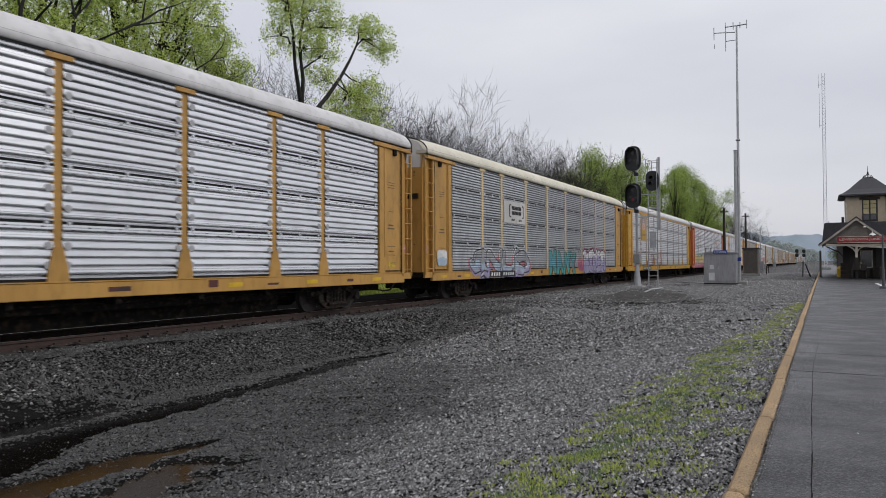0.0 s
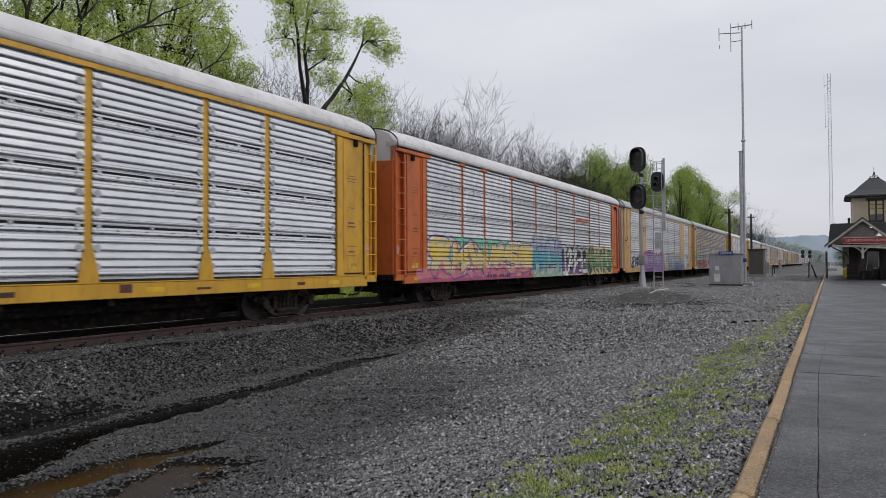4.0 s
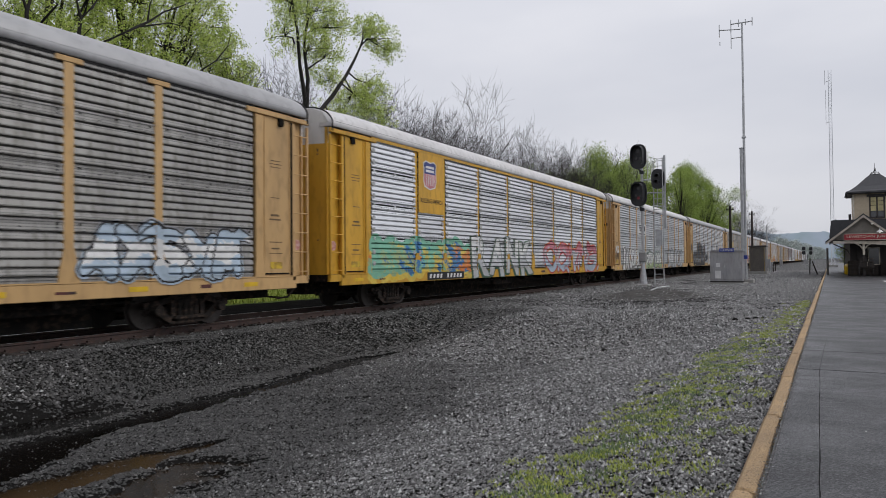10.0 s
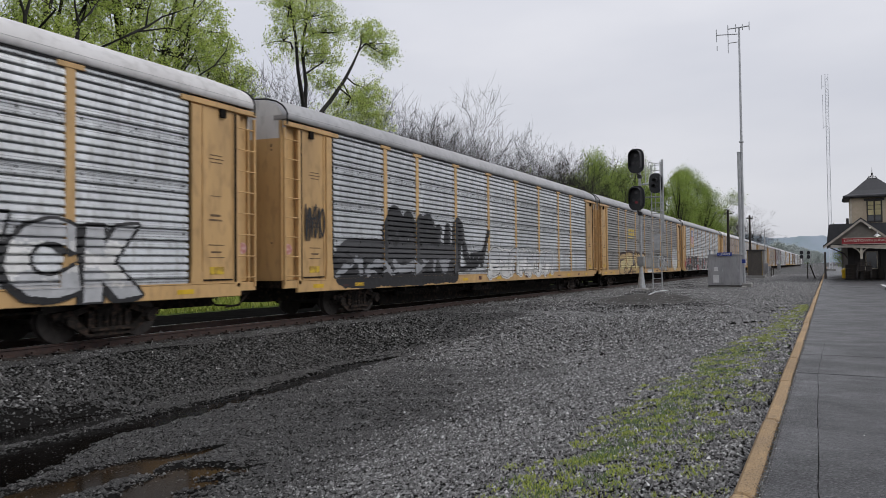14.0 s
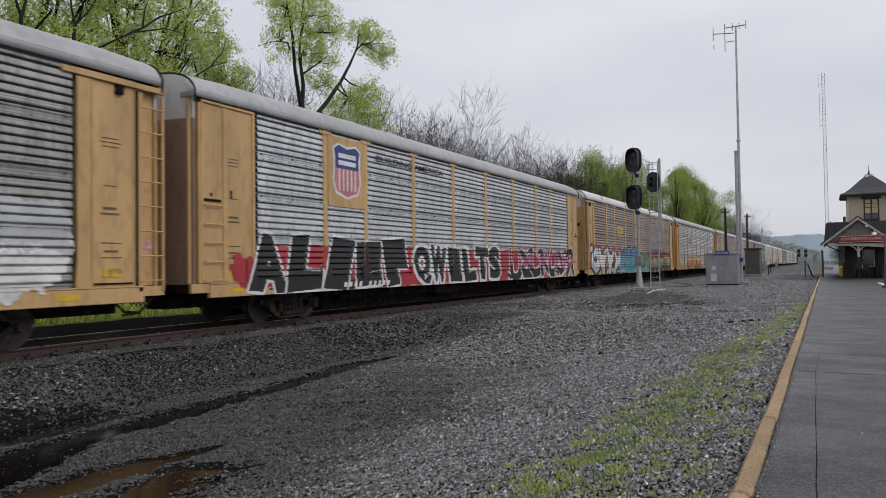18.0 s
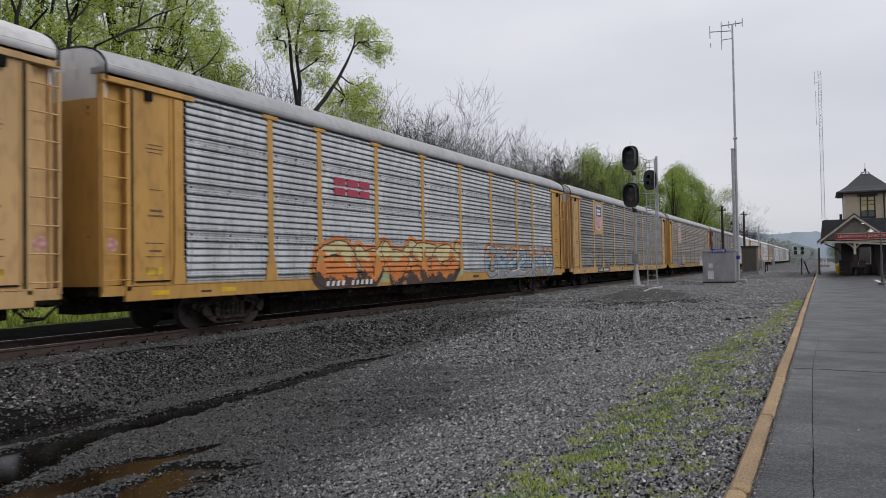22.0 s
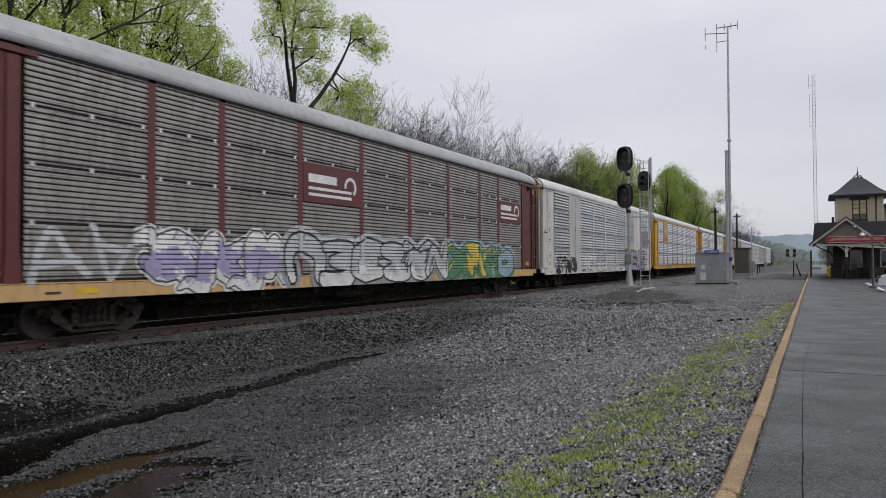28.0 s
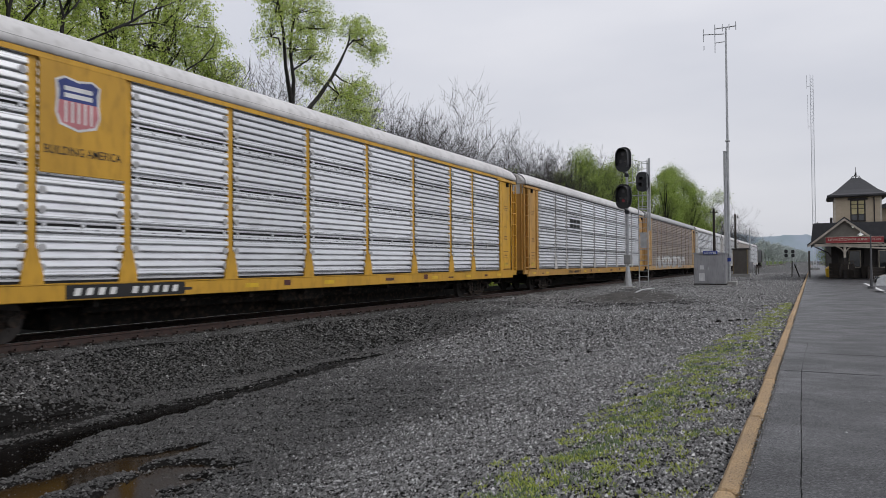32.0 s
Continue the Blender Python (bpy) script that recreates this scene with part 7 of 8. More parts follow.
for y in (0.0, -4.1, -8.2):
    po = part("porch_post", Shape().box(-0.12, 0.1, y - 0.1, y + 0.1, 0.0, 1.6).box(-0.09, 0.07, y - 0.08, y + 0.08, 1.6, 2.7), dark_t, st)
    part("upper_post", Shape().box(-0.10, 0.08, y - 0.09, y + 0.09, 1.75, 2.72, bevel=0.02), cream_t, po)
    for sgn in (-1, 1):
        part("curved_brace", Shape().tube([(0, y, 2.15), (0, y + sgn * 0.25, 2.5), (0, y + sgn * 0.6, 2.72)], 0.06, 6), cream_t, po)
# lamps under the gable and porch
for x, y, z in ((-0.4, -1.12, 3.62), (-0.1, -0.62, 4.32)):
    lp = part("gooseneck_lamp", Shape().tube([(x, y, z + 0.32), (x, y, z + 0.1)], [0.03, 0.03], 6).tube([(x, y, z + 0.14), (x, y, z - 0.05)], [0.08, 0.26 if x < -0.2 else 0.13], 14), white_paint, st, "white enamel lamp shade")
    part("bulb", Shape().tube([(x, y, z - 0.04), (x, y, z - 0.08)], [0.1, 0.07], 10), lamp_mat, lp)
# tower
tw = part("tower", Shape().box(3.0, 7.0, -2.85, 0.62, 3.3, 7.2), cream_w, st, "cream boarded tower")
for k in range(9):
    part("batten", Shape().box(2.97, 3.0, -2.85 + 0.42 * k, -2.81 + 0.42 * k, 4.7, 7.0), cream_w, tw)
for y in (-2.90, 0.52):
    part("corner_board", Shape().box(2.95, 3.05, y, y + 0.12, 4.6, 7.15), cream_t, tw)
part("downpipe", Shape().tube([(2.9, -2.35, 4.6), (2.9, -2.35, 7.2)], 0.05, 8), dark_t, tw)
cap = Shape()
rings = []
for r, z in ((1.0, 0.0), (1.0, 0.12), (0.86, 0.27), (0.66, 0.62), (0.45, 1.1), (0.27, 1.5), (0.16, 1.72)):
    rings.append([(5.0 - 2.6 * r, -1.12 - 2.28 * r, 7.05 + z), (5.0 - 2.6 * r, -1.12 + 2.28 * r, 7.05 + z), (5.0 + 2.6 * r, -1.12 + 2.28 * r, 7.05 + z), (5.0 + 2.6 * r, -1.12 - 2.28 * r, 7.05 + z)])
v = [p for r in rings for p in r]
f = [(3, 2, 1, 0), tuple(range(24, 28))] + [(4 * i + k, 4 * i + (k + 1) % 4, 4 * i + 4 + (k + 1) % 4, 4 * i + 4 + k) for i in range(6) for k in range(4)]
cap.add(v, f)
part("tower_roof", cap, slate_r, st, "flared dark slate tower roof")
part("eaves", Shape().box(2.5, 7.5, -3.3, 1.06, 6.98, 7.06), dark_t, st)
cr = Shape()
cr.box(4.6, 5.4, -1.5, -0.74, 8.74, 8.80)
for sgn in (-1, 1):
    cr.tube([(4.6, -1.12 + sgn * 0.36, 8.78), (4.6, -1.12 + sgn * 0.25, 8.95), (4.6, -1.12 + sgn * 0.10, 8.95), (4.6, -1.12, 9.2)], 0.03, 6)
    cr.tube([(5.4, -1.12 + sgn * 0.36, 8.78), (5.4, -1.12 + sgn * 0.25, 8.95), (5.4, -1.12 + sgn * 0.10, 8.95), (5.4, -1.12, 9.2)], 0.03, 6)
cr.tube([(4.6, -1.12, 8.8), (4.6, -1.12, 9.75)], [0.04, 0.012], 6).tube([(4.6, -1.12, 9.12), (4.6, -1.12, 9.26)], 0.07, 8)
part("roof_cresting", cr, dark_t, st)
wd = part("tower_window", Shape().box(2.93, 3.0, -1.72, -0.58, 4.85, 6.75), dark_t, st)
part("window_head", Shape().box(2.85, 3.0, -1.88, -0.40, 6.72, 6.9), dark_t, wd)
for y in (-1.60, -1.08):
    for z, m in ((5.0, pane_mat), (5.5, blind_mat), (6.0, blind_mat), (6.35, blind_mat)):
        part("pane", Shape().box(2.915, 2.93, y, y + 0.40, z, z + (0.45 if z < 6 else 0.3)), m, wd)
part("chimney", Shape().box(3.4, 3.8, 0.75, 0.95, 4.6, 5.3).box(3.3, 3.5, 1.9, 1.95, 4.4, 4.95), dark_t, st)
# side wing of the building, further right
part("side_wing", Shape().box(9.0, 30.0, -14.0, -3.0, 0.0, 6.4), cream_w, st)
part("wing_roof", Shape().prism([(-2.4, 6.3), (-8.5, 8.4), (-14.6, 6.3)], "x", 8.4, 30.5), slate_r, st)

# things under the porch
cart = thing("baggage_cart", "old dark wooden baggage cart with spoked wheels", "baggage cart", at=(66.4, -2.75, 0.1))
part("deck", Shape().box(0.0, 2.2, -0.5, 0.5, 0.72, 0.80, bevel=0.01), wood_pole, cart)
for k in range(5):
    part("end_slat", Shape().box(-0.02, 0.03, -0.45 + 0.2 * k, -0.37 + 0.2 * k, 0.8, 1.45), wood_pole, cart)
part("top_rail", Shape().box(-0.03, 0.04, -0.5, 0.5, 1.42, 1.5), wood_pole, cart)
for x in (0.35, 1.85):
    for y in (-0.48, 0.48):
        w = Shape()
        pts = [(x + 0.35 * math.cos(a), y, 0.36 + 0.35 * math.sin(a)) for a in np.linspace(0, 2 * math.pi, 19)]
        w.tube(pts, 0.03, 5, caps=False)
        wh = part("wheel", w, dark_t, cart)
        for k in range(6):
            part("spoke", Shape().tube([(x, y, 0.36), (x + 0.34 * math.cos(k * 1.047), y, 0.36 + 0.34 * math.sin(k * 1.047))], 0.018, 4), dark_t, wh)
for k, (y, h, l) in enumerate(((-0.05, 0.42, 1.0), (0.1, 0.36, 0.7))):
    tk = thing("luggage_trunk", "dark old luggage trunk on the baggage cart", "trunk", at=(66.6 + 1.0 * k, -2.75 + y, 0.905), group="trunks on the cart")
    part("box", Shape().box(0, 0.8, -l / 2, l / 2, 0, h * 0.75, bevel=0.02), dark_t, tk)
    part("lid", Shape().box(-0.01, 0.81, -l / 2 - 0.01, l / 2 + 0.01, h * 0.76, h, bevel=0.04), wood_pole, tk)
    part("strap", Shape().box(-0.02, 0.0, -0.05, 0.05, 0.02, h * 0.9), cream_t, tk)
bench = thing("platform_bench", "dark slatted bench under the porch", "bench", at=(69.0, -5.3, 0.1))
for k in range(4):
    part("seat_slat", Shape().box(0.0 + 0.11 * k, 0.09 + 0.11 * k, -0.9, 0.9, 0.43, 0.46), wood_pole, bench)
for k in range(3):
    part("back_slat", Shape().box(0.46, 0.49, -0.9, 0.9, 0.55 + 0.13 * k, 0.65 + 0.13 * k), wood_pole, bench)
for y in (-0.8, 0.8):
    part("leg", Shape().box(0.02, 0.46, y - 0.03, y + 0.03, 0.0, 0.43), dark_t, bench)
barrel = thing("yellow_drum", "bright yellow plastic drum by the station wall", "drum", at=(74.5, -1.75, 0.1))
ylw = mat("yellow_plastic", (0.65, 0.42, 0.01), (0.55, 0.35, 0.01), rough=0.4)
part("body", Shape().tube([(0, 0, 0), (0, 0, 0.05), (0, 0, 0.75), (0, 0, 0.85)], [0.36, 0.42, 0.48, 0.42], 16), ylw, barrel)
part("lid", Shape().tube([(0, 0, 0.85), (0, 0, 0.98), (0, 0, 1.02)], [0.42, 0.3, 0.05], 16), ylw, barrel)
for k, (x, y, h) in enumerate(((70.2, -4.4, 1.1), (70.4, -6.2, 1.25), (70.1, -3.2, 0.9), (67.4, -4.7, 0.95), (67.8, -6.0, 1.35), (67.5, -7.4, 1.0), (69.9, -2.0, 1.3))):
    bn = thing("crate", "dark wooden crate stored under the porch", "crate", at=(x, y, 0.1), group="crates under the porch")
    for j in range(4):
        part("slat", Shape().box(-0.4, 0.4, -0.5, 0.5, h * j / 4 + 0.01, h * (j + 1) / 4 - 0.01, bevel=0.01), wood_pole, bn)
lamp = thing("platform_lamp", "dark cast-iron lamp standard on the platform", "lamp post", at=(43.7, -2.9, 0.1))
part("pole", Shape().tube([(0, 0, 0), (0, 0, 0.12), (0, 0, 0.15), (0, 0, 2.2), (0, 0, 2.9)], [0.2, 0.18, 0.07, 0.04, 0.035], 10), mat("grey_lamp_iron", (0.10, 0.10, 0.105), rough=0.5), lamp)
# painted edge line of the car park
part("edge_line", Shape().box(38.0, 54.0, -3.12, -2.92, 0.101, 0.106), white_paint, platform, "white painted line")

# ---- parked white car ----
carp = mat("white_car_paint", (0.75, 0.76, 0.77), rough=0.25, coat=0.6)
vehicle = thing("parked_car", "white parked saloon car, nose towards the track", "car", at=pose(39.75, -3.72, 0.1, 0, 0, 0))
body = Shape()
side = [(0.0, 0.30), (0.05, 0.62), (0.35, 0.78), (1.25, 0.92), (2.0, 1.38), (3.2, 1.42), (3.95, 1.02), (4.5, 0.95), (4.6, 0.55), (4.5, 0.28)]
n_ = len(side)
v = [(-0.78 + 0.08 * (z > 1.2), x, z) for x, z in side] + [(0.78 - 0.08 * (z > 1.2), x, z) for x, z in side]
v = [(x, 0.95 - y, z) for x, y, z in v]
body.add(v, [tuple(range(n_)), tuple(range(2 * n_ - 1, n_ - 1, -1))] + [(i, (i + 1) % n_, n_ + (i + 1) % n_, n_ + i) for i in range(n_)])
part("body", body, carp, vehicle)
for y in (0.05, -2.75):
    for x in (-0.74, 0.74):
        w = part("wheel", Shape().tube([(x - 0.1, y, 0.32), (x + 0.1, y, 0.32)], 0.32, 18), mat("tyre_rubber", (0.02, 0.02, 0.02), rough=0.8), vehicle)
        part("rim", Shape().tube([(x - 0.11, y, 0.32), (x + 0.11, y, 0.32)], 0.2, 12), alu, w)
part("headlight", Shape().box(-0.76, -0.4, 0.78, 0.92, 0.58, 0.72, bevel=0.03), pane_mat, vehicle)
part("headlight", Shape().box(0.4, 0.76, 0.78, 0.92, 0.58, 0.72, bevel=0.03), pane_mat, vehicle)
part("grille", Shape().box(-0.4, 0.4, 0.89, 0.97, 0.42, 0.6, bevel=0.02), dark_t, vehicle)
part("windscreen", Shape().prism([(-0.37, 0.95), (-1.0, 1.34), (-1.02, 1.32), (-0.4, 0.93)], "x", -0.62, 0.62), pane_mat, vehicle)
for x in (-0.775, 0.745):
    part("side_window", Shape().prism([(-0.6, 0.97), (-1.1, 1.33), (-2.2, 1.36), (-2.8, 1.05)], "x", x, x + 0.03), pane_mat, vehicle)

# low debris on the gravel
for x, y, w_, h_, m_, nm, lb in ((17.3, 5.1, 0.10, 0.06, white_paint, "pale_rock", "pale stone on the gravel"), (16.2, 4.6, 0.12, 0.05, under_mat, "dark_clod", "dark clod on the gravel"), (20.66, 2.24, 0.14, 0.06, under_mat, "dark_clod", "dark clod on the gravel"), (20.8, 1.94, 0.12, 0.05, under_mat, "dark_clod", "dark clod on the gravel"),
                                 (20.89, 1.75, 0.13, 0.06, under_mat, "dark_clod", "dark clod on the gravel"), (20.98, 1.56, 0.11, 0.05, under_mat, "dark_clod", "dark clod on the gravel")):
    b = thing(nm, lb, "stone", at=(x, y, float(ground_z(x, y))))
    part("stone", Shape().tube([(0, 0, -0.02), (0, 0, h_ * 0.5), (0, 0, h_)], [w_ * 0.5, w_ * 0.6, w_ * 0.25], 7), concrete if m_ is white_paint else m_, b)
br = thing("metal_strip", "bent pale metal strip on the gravel heap", "scrap", at=(30.3, 6.6, float(ground_z(30.3, 6.6))))
part("strip", Shape().tube([(0, 0, 0.0), (0.9, -0.1, 0.1), (1.6, -0.45, 0.14)], 0.03, 5), alu, br)

# ---- the locomotive at the rear ----
loco = thing("locomotive", "black diesel locomotive pushing at the train's rear", "locomotive", at=(FIRST + PITCH * 23, TRACK, RAIL))
CARS[23] = loco
part("frame", Shape().box(0.3, 22.0, -1.5, 1.5, 1.2, 1.5, bevel=0.03), black_paint, loco)
part("long_hood", Shape().box(1.5, 16.5, -1.4, 1.4, 1.5, 4.6, bevel=0.12), black_paint, loco)
part("radiator", Shape().box(1.2, 5.0, -1.45, 1.45, 3.2, 4.6, bevel=0.1), black_paint, loco)
part("cab", Shape().box(16.6, 19.6, -1.5, 1.5, 1.5, 4.7, bevel=0.15), black_paint, loco)
part("nose", Shape().box(19.6, 21.6, -1.0, 1.0, 1.5, 3.4, bevel=0.15), black_paint, loco)
part("fuel_tank", Shape().box(8.0, 14.0, -1.4, 1.4, 0.35, 1.2, bevel=0.12), under_mat, loco)
part("white_stripe", Shape().box(0.28, 0.31, -1.4, 1.4, 1.25, 1.45), white_paint, loco)
for x in (3.6, 18.3):
    add_truck(loco, x)

# ---- trees ----
bark = mat("dark_bark", (0.016, 0.0135, 0.0115), (0.008, 0.007, 0.006), scale=4, rough=0.9, bump=0.6, stretch=(1, 1, 0.3))
bark_far = mat("grey_bark", (0.036, 0.031, 0.029), (0.022, 0.019, 0.018), scale=2, rough=0.95)
leaf_near = island_mat("young_leaves", [(0.46, 0.58, 0.12), (0.64, 0.74, 0.20), (0.12, 0.19, 0.04), (0.80, 0.85, 0.36), (0.46, 0.58, 0.13)], rough=0.5, translucent=0.6)
leaf_far = island_mat("spring_foliage", [(0.25, 0.35, 0.065), (0.36, 0.45, 0.11), (0.16, 0.24, 0.05), (0.47, 0.55, 0.18)], rough=0.6, translucent=0.5)
# leaves of the far woods, greyed by haze painted into their tones
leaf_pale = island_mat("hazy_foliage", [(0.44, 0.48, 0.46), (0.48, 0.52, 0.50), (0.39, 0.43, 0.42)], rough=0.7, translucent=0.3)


class Tree:
    def __init__(self, seed, sides=6):
        self.r = np.random.default_rng(seed)
        self.s = Shape()
        self.tips = []
        self.sides = sides
        self.thin = 0.016

    def limb(self, p, d, length, rad, level, spread=0.6, up=0.15, kids=3, wobble=0.18):
        """A bent tapering limb with its branches."""
        r = self.r
        steps = 5 if level > 2 else 3 if level > 1 else 2
        pts, rads = [Vector(p)], [rad]
        d = Vector(d).normalized()
        for i in range(steps):
            d = (d + Vector(r.normal(size=3) * wobble) + Vector((0, 0, up * 0.3))).normalized()
            pts.append(pts[-1] + d * length / steps)
            rads.append(rad * (1 - 0.62 * (i + 1) / steps))
        self.s.tube(pts, rads, 3 if level < 2 else 5 if level < 3 else self.sides, caps=False)
        if level <= 1:
            self.tips += [tuple(q) for q in pts[1:]]
        if level <= 0:
            return
        for k in range(kids + (1 if level > 2 else 0)):
            t = r.uniform(0.35, 1.0) if k else 1.0
            i = min(steps - 1, int(t * steps))
            base = pts[i].lerp(pts[i + 1], t * steps - i) if t < 1 else pts[-1]
            side = Vector(r.normal(size=3))
            nd = (d * (1 - spread) + side.normalized() * spread + Vector((0, 0, up))).normalized()
            self.limb(base, nd, length * r.uniform(0.52, 0.78), max(rads[i] * 0.55, self.thin), level - 1, spread, up, kids, wobble)

    def puff(self, root, center, radii, count, rad=0.05, shell=0.45, twigs=4):
        """Twigs from a root out into one lump of the crown, thickest towards its outside."""
        r = self.r
        c, root = Vector(center), Vector(root)
        hub = root.lerp(c, 0.7)
        self.s.tube([root, root.lerp(hub, 0.5) + Vector(r.normal(size=3) * 0.12), hub], [rad, rad * 0.8, rad * 0.55], 5, caps=False)
        d = r.normal(size=(count, 3))
        d /= np.linalg.norm(d, axis=1)[:, None]
        k = shell + (1 - shell) * r.random(count) ** 0.6
        pts = np.array(center) + d * k[:, None] * np.array(radii) * (1 + 0.25 * np.sin(d[:, :1] * 5 + d[:, 2:] * 4))
        for i, p in enumerate(pts):
            self.tips.append(tuple(p))
            if i % twigs == 0:
                p = Vector(p)
                mid = hub.lerp(p, 0.5) + Vector(r.normal(size=3) * 0.15)
                self.s.tube([hub, mid, p], [rad * 0.4, rad * 0.25, rad * 0.1], 3, caps=False)

    def leaves(self, per, size, ball):
        r = self.r
        t = np.array(self.tips)
        c = np.repeat(t, per, 0)
        c = c + r.normal(size=c.shape) * ball
        n = len(c)
        a = r.normal(size=(n, 3))
        a /= np.linalg.norm(a, axis=1)[:, None]
        b = np.cross(a, r.normal(size=(n, 3)))
        b /= np.linalg.norm(b, axis=1)[:, None]
        w = (size * r.uniform(0.6, 1.3, n))[:, None]
        v = np.stack([c - a * w, c + b * w * 0.45, c + a * w, c - b * w * 0.45], 1).reshape(-1, 3)
        return v, np.arange(4 * n).reshape(-1, 4)

    def build(self, at, label, leaf=None, per=8, size=0.12, ball=0.3, bark_m=None, group="", name="tree"):
        ob = thing(name, label, "tree", at=at, group=group)
        part("trunk", self.s.mesh("trunk", bark_m or bark, smooth=True), None, ob)
        if leaf:
            v, f = self.leaves(per, size, ball)
            part("crown", soup("crown", v, f, leaf), None, ob)
        return ob


# the open two-limbed tree behind the track
t = Tree(21, 8)
t.s.tube([(0.3, 0, -0.2), (0.1, 0, 4), (-0.1, 0, 8), (0.0, 0, 10.4)], [0.32, 0.23, 0.19, 0.165], 9, caps=False)
t.s.tube([(0.0, 0, 9.9), (0.15, 0, 11.4), (0.1, 0.2, 13.0), (0.5, 0.3, 15.0), (0.6, 0.3, 16.5)], [0.13, 0.10, 0.075, 0.05, 0.025], 7, caps=False)
t.s.tube([(-0.05, 0, 10.2), (-0.5, 0, 12.0), (-0.9, -0.2, 13.6), (-1.3, -0.2, 15.0), (-1.5, -0.2, 16.4)], [0.12, 0.09, 0.07, 0.05, 0.03], 7, caps=False)
t.s.tube([(0.3, 0, 7.0), (0.8, 0, 9.6), (2.3, 0, 11.0), (3.5, 0, 12.35), (4.35, 0, 13.5), (5.0, 0, 14.5), (5.8, 0, 15.2)], [0.15, 0.13, 0.115, 0.10, 0.08, 0.055, 0.035], 7, caps=False)
for root, c, rr, k in (((-1.2, -0.2, 14.6), (-1.3, 0, 15.2), (1.1, 1.2, 1.2), 90), ((0.4, 0.3, 14.2), (0.9, 0.3, 15.6), (1.7, 1.6, 1.5), 170), ((0.1, 0.2, 12.6), (0.6, 0.4, 13.4), (1.5, 1.4, 0.8), 90), ((0.4, 0.2, 14), (2.3, 0, 14.9), (0.9, 1.1, 1.0), 60),
                       ((0.2, 0, 12.0), (2.4, 0.2, 13.4), (0.9, 0.9, 0.5), 40), ((-0.9, 0, 13), (-1.7, 0.2, 13.4), (0.7, 0.9, 0.9), 36), ((0.6, 0.3, 16.2), (0.3, 0.2, 17.3), (1.9, 1.5, 0.9), 100),
                       ((5.5, 0, 15.0), (7.0, 0, 15.5), (1.25, 1.2, 0.95), 100), ((5.0, 0, 14.5), (5.3, 0, 15.8), (0.9, 1, 0.7), 50), ((6, 0, 15.1), (8.1, 0, 14.9), (0.6, 0.8, 0.6), 30),
                       ((2.8, 0, 11.4), (2.4, 0.4, 12.2), (1.2, 1.0, 0.6), 50), ((3.4, 0, 12.2), (4.9, 0.3, 11.3), (1.7, 1.4, 1.2), 140), ((3.8, 0, 12.6), (6.3, 0, 12.3), (1.1, 1.1, 0.9), 70), ((3.2, 0, 11.8), (6.6, 0.2, 10.6), (1.3, 1.2, 1.0), 80),
                       ((1.4, 0, 10.2), (3.0, 0.6, 10.0), (1.4, 1.2, 0.8), 60)):
    t.puff(root, c, rr, k, 0.055)
t.build((29.0, 24.0, -0.1), "open forked tree with dark limbs and fresh leaves", leaf_near, 34, 0.059, 0.14)


def leafy(seed, at, trunk, lumps, label, leaf, per, size, ball, rad=0.34, bark_m=None, twigs=4, limbs=()):
    """A trunk with forks and a crown of uneven lumps; lumps as x, y, z from the foot, radius and twig count."""
    tr = Tree(seed, 8)
    r = tr.r
    tr.s.tube([(0, 0, -0.3), (r.normal() * 0.2, 0, trunk * 0.5), (r.normal() * 0.3, 0, trunk)], [rad, rad * 0.8, rad * 0.6], 9, caps=False)
    for r0, *pts in limbs:
        tr.s.tube(pts, [r0 * 0.42 * (1 - 0.85 * i / (len(pts) - 1)) for i in range(len(pts))], 7, caps=False)
    for x, y, z, k, n in lumps:
        root = Vector((x * 0.3, y * 0.3, trunk + (z - trunk) * 0.35))
        tr.s.tube([(0, 0, trunk * 0.93), root + Vector(r.normal(size=3) * 0.2), Vector((x, y, z)) * 0.75 + root * 0.25], [rad * 0.5, rad * 0.36, rad * 0.14], 6, caps=False)
        for _ in range(2):
            q = Vector((x, y, z)) + Vector(r.normal(size=3)) * k * 0.55
            tr.s.tube([root, root.lerp(q, 0.5) + Vector(r.normal(size=3) * 0.35), q, q + Vector((r.normal() * 0.5, r.normal() * 0.5, 0.5))], [rad * 0.24, rad * 0.17, rad * 0.1, rad * 0.04], 5, caps=False)
        tr.puff(root.lerp(Vector((x, y, z)), 0.4), (x, y, z), (k * r.uniform(0.9, 1.2), k, k * r.uniform(0.65, 0.9)), n, rad * 0.16, 0.45, twigs)
    return tr.build(at, label, leaf, per, size, ball, bark_m, "trees behind the track")


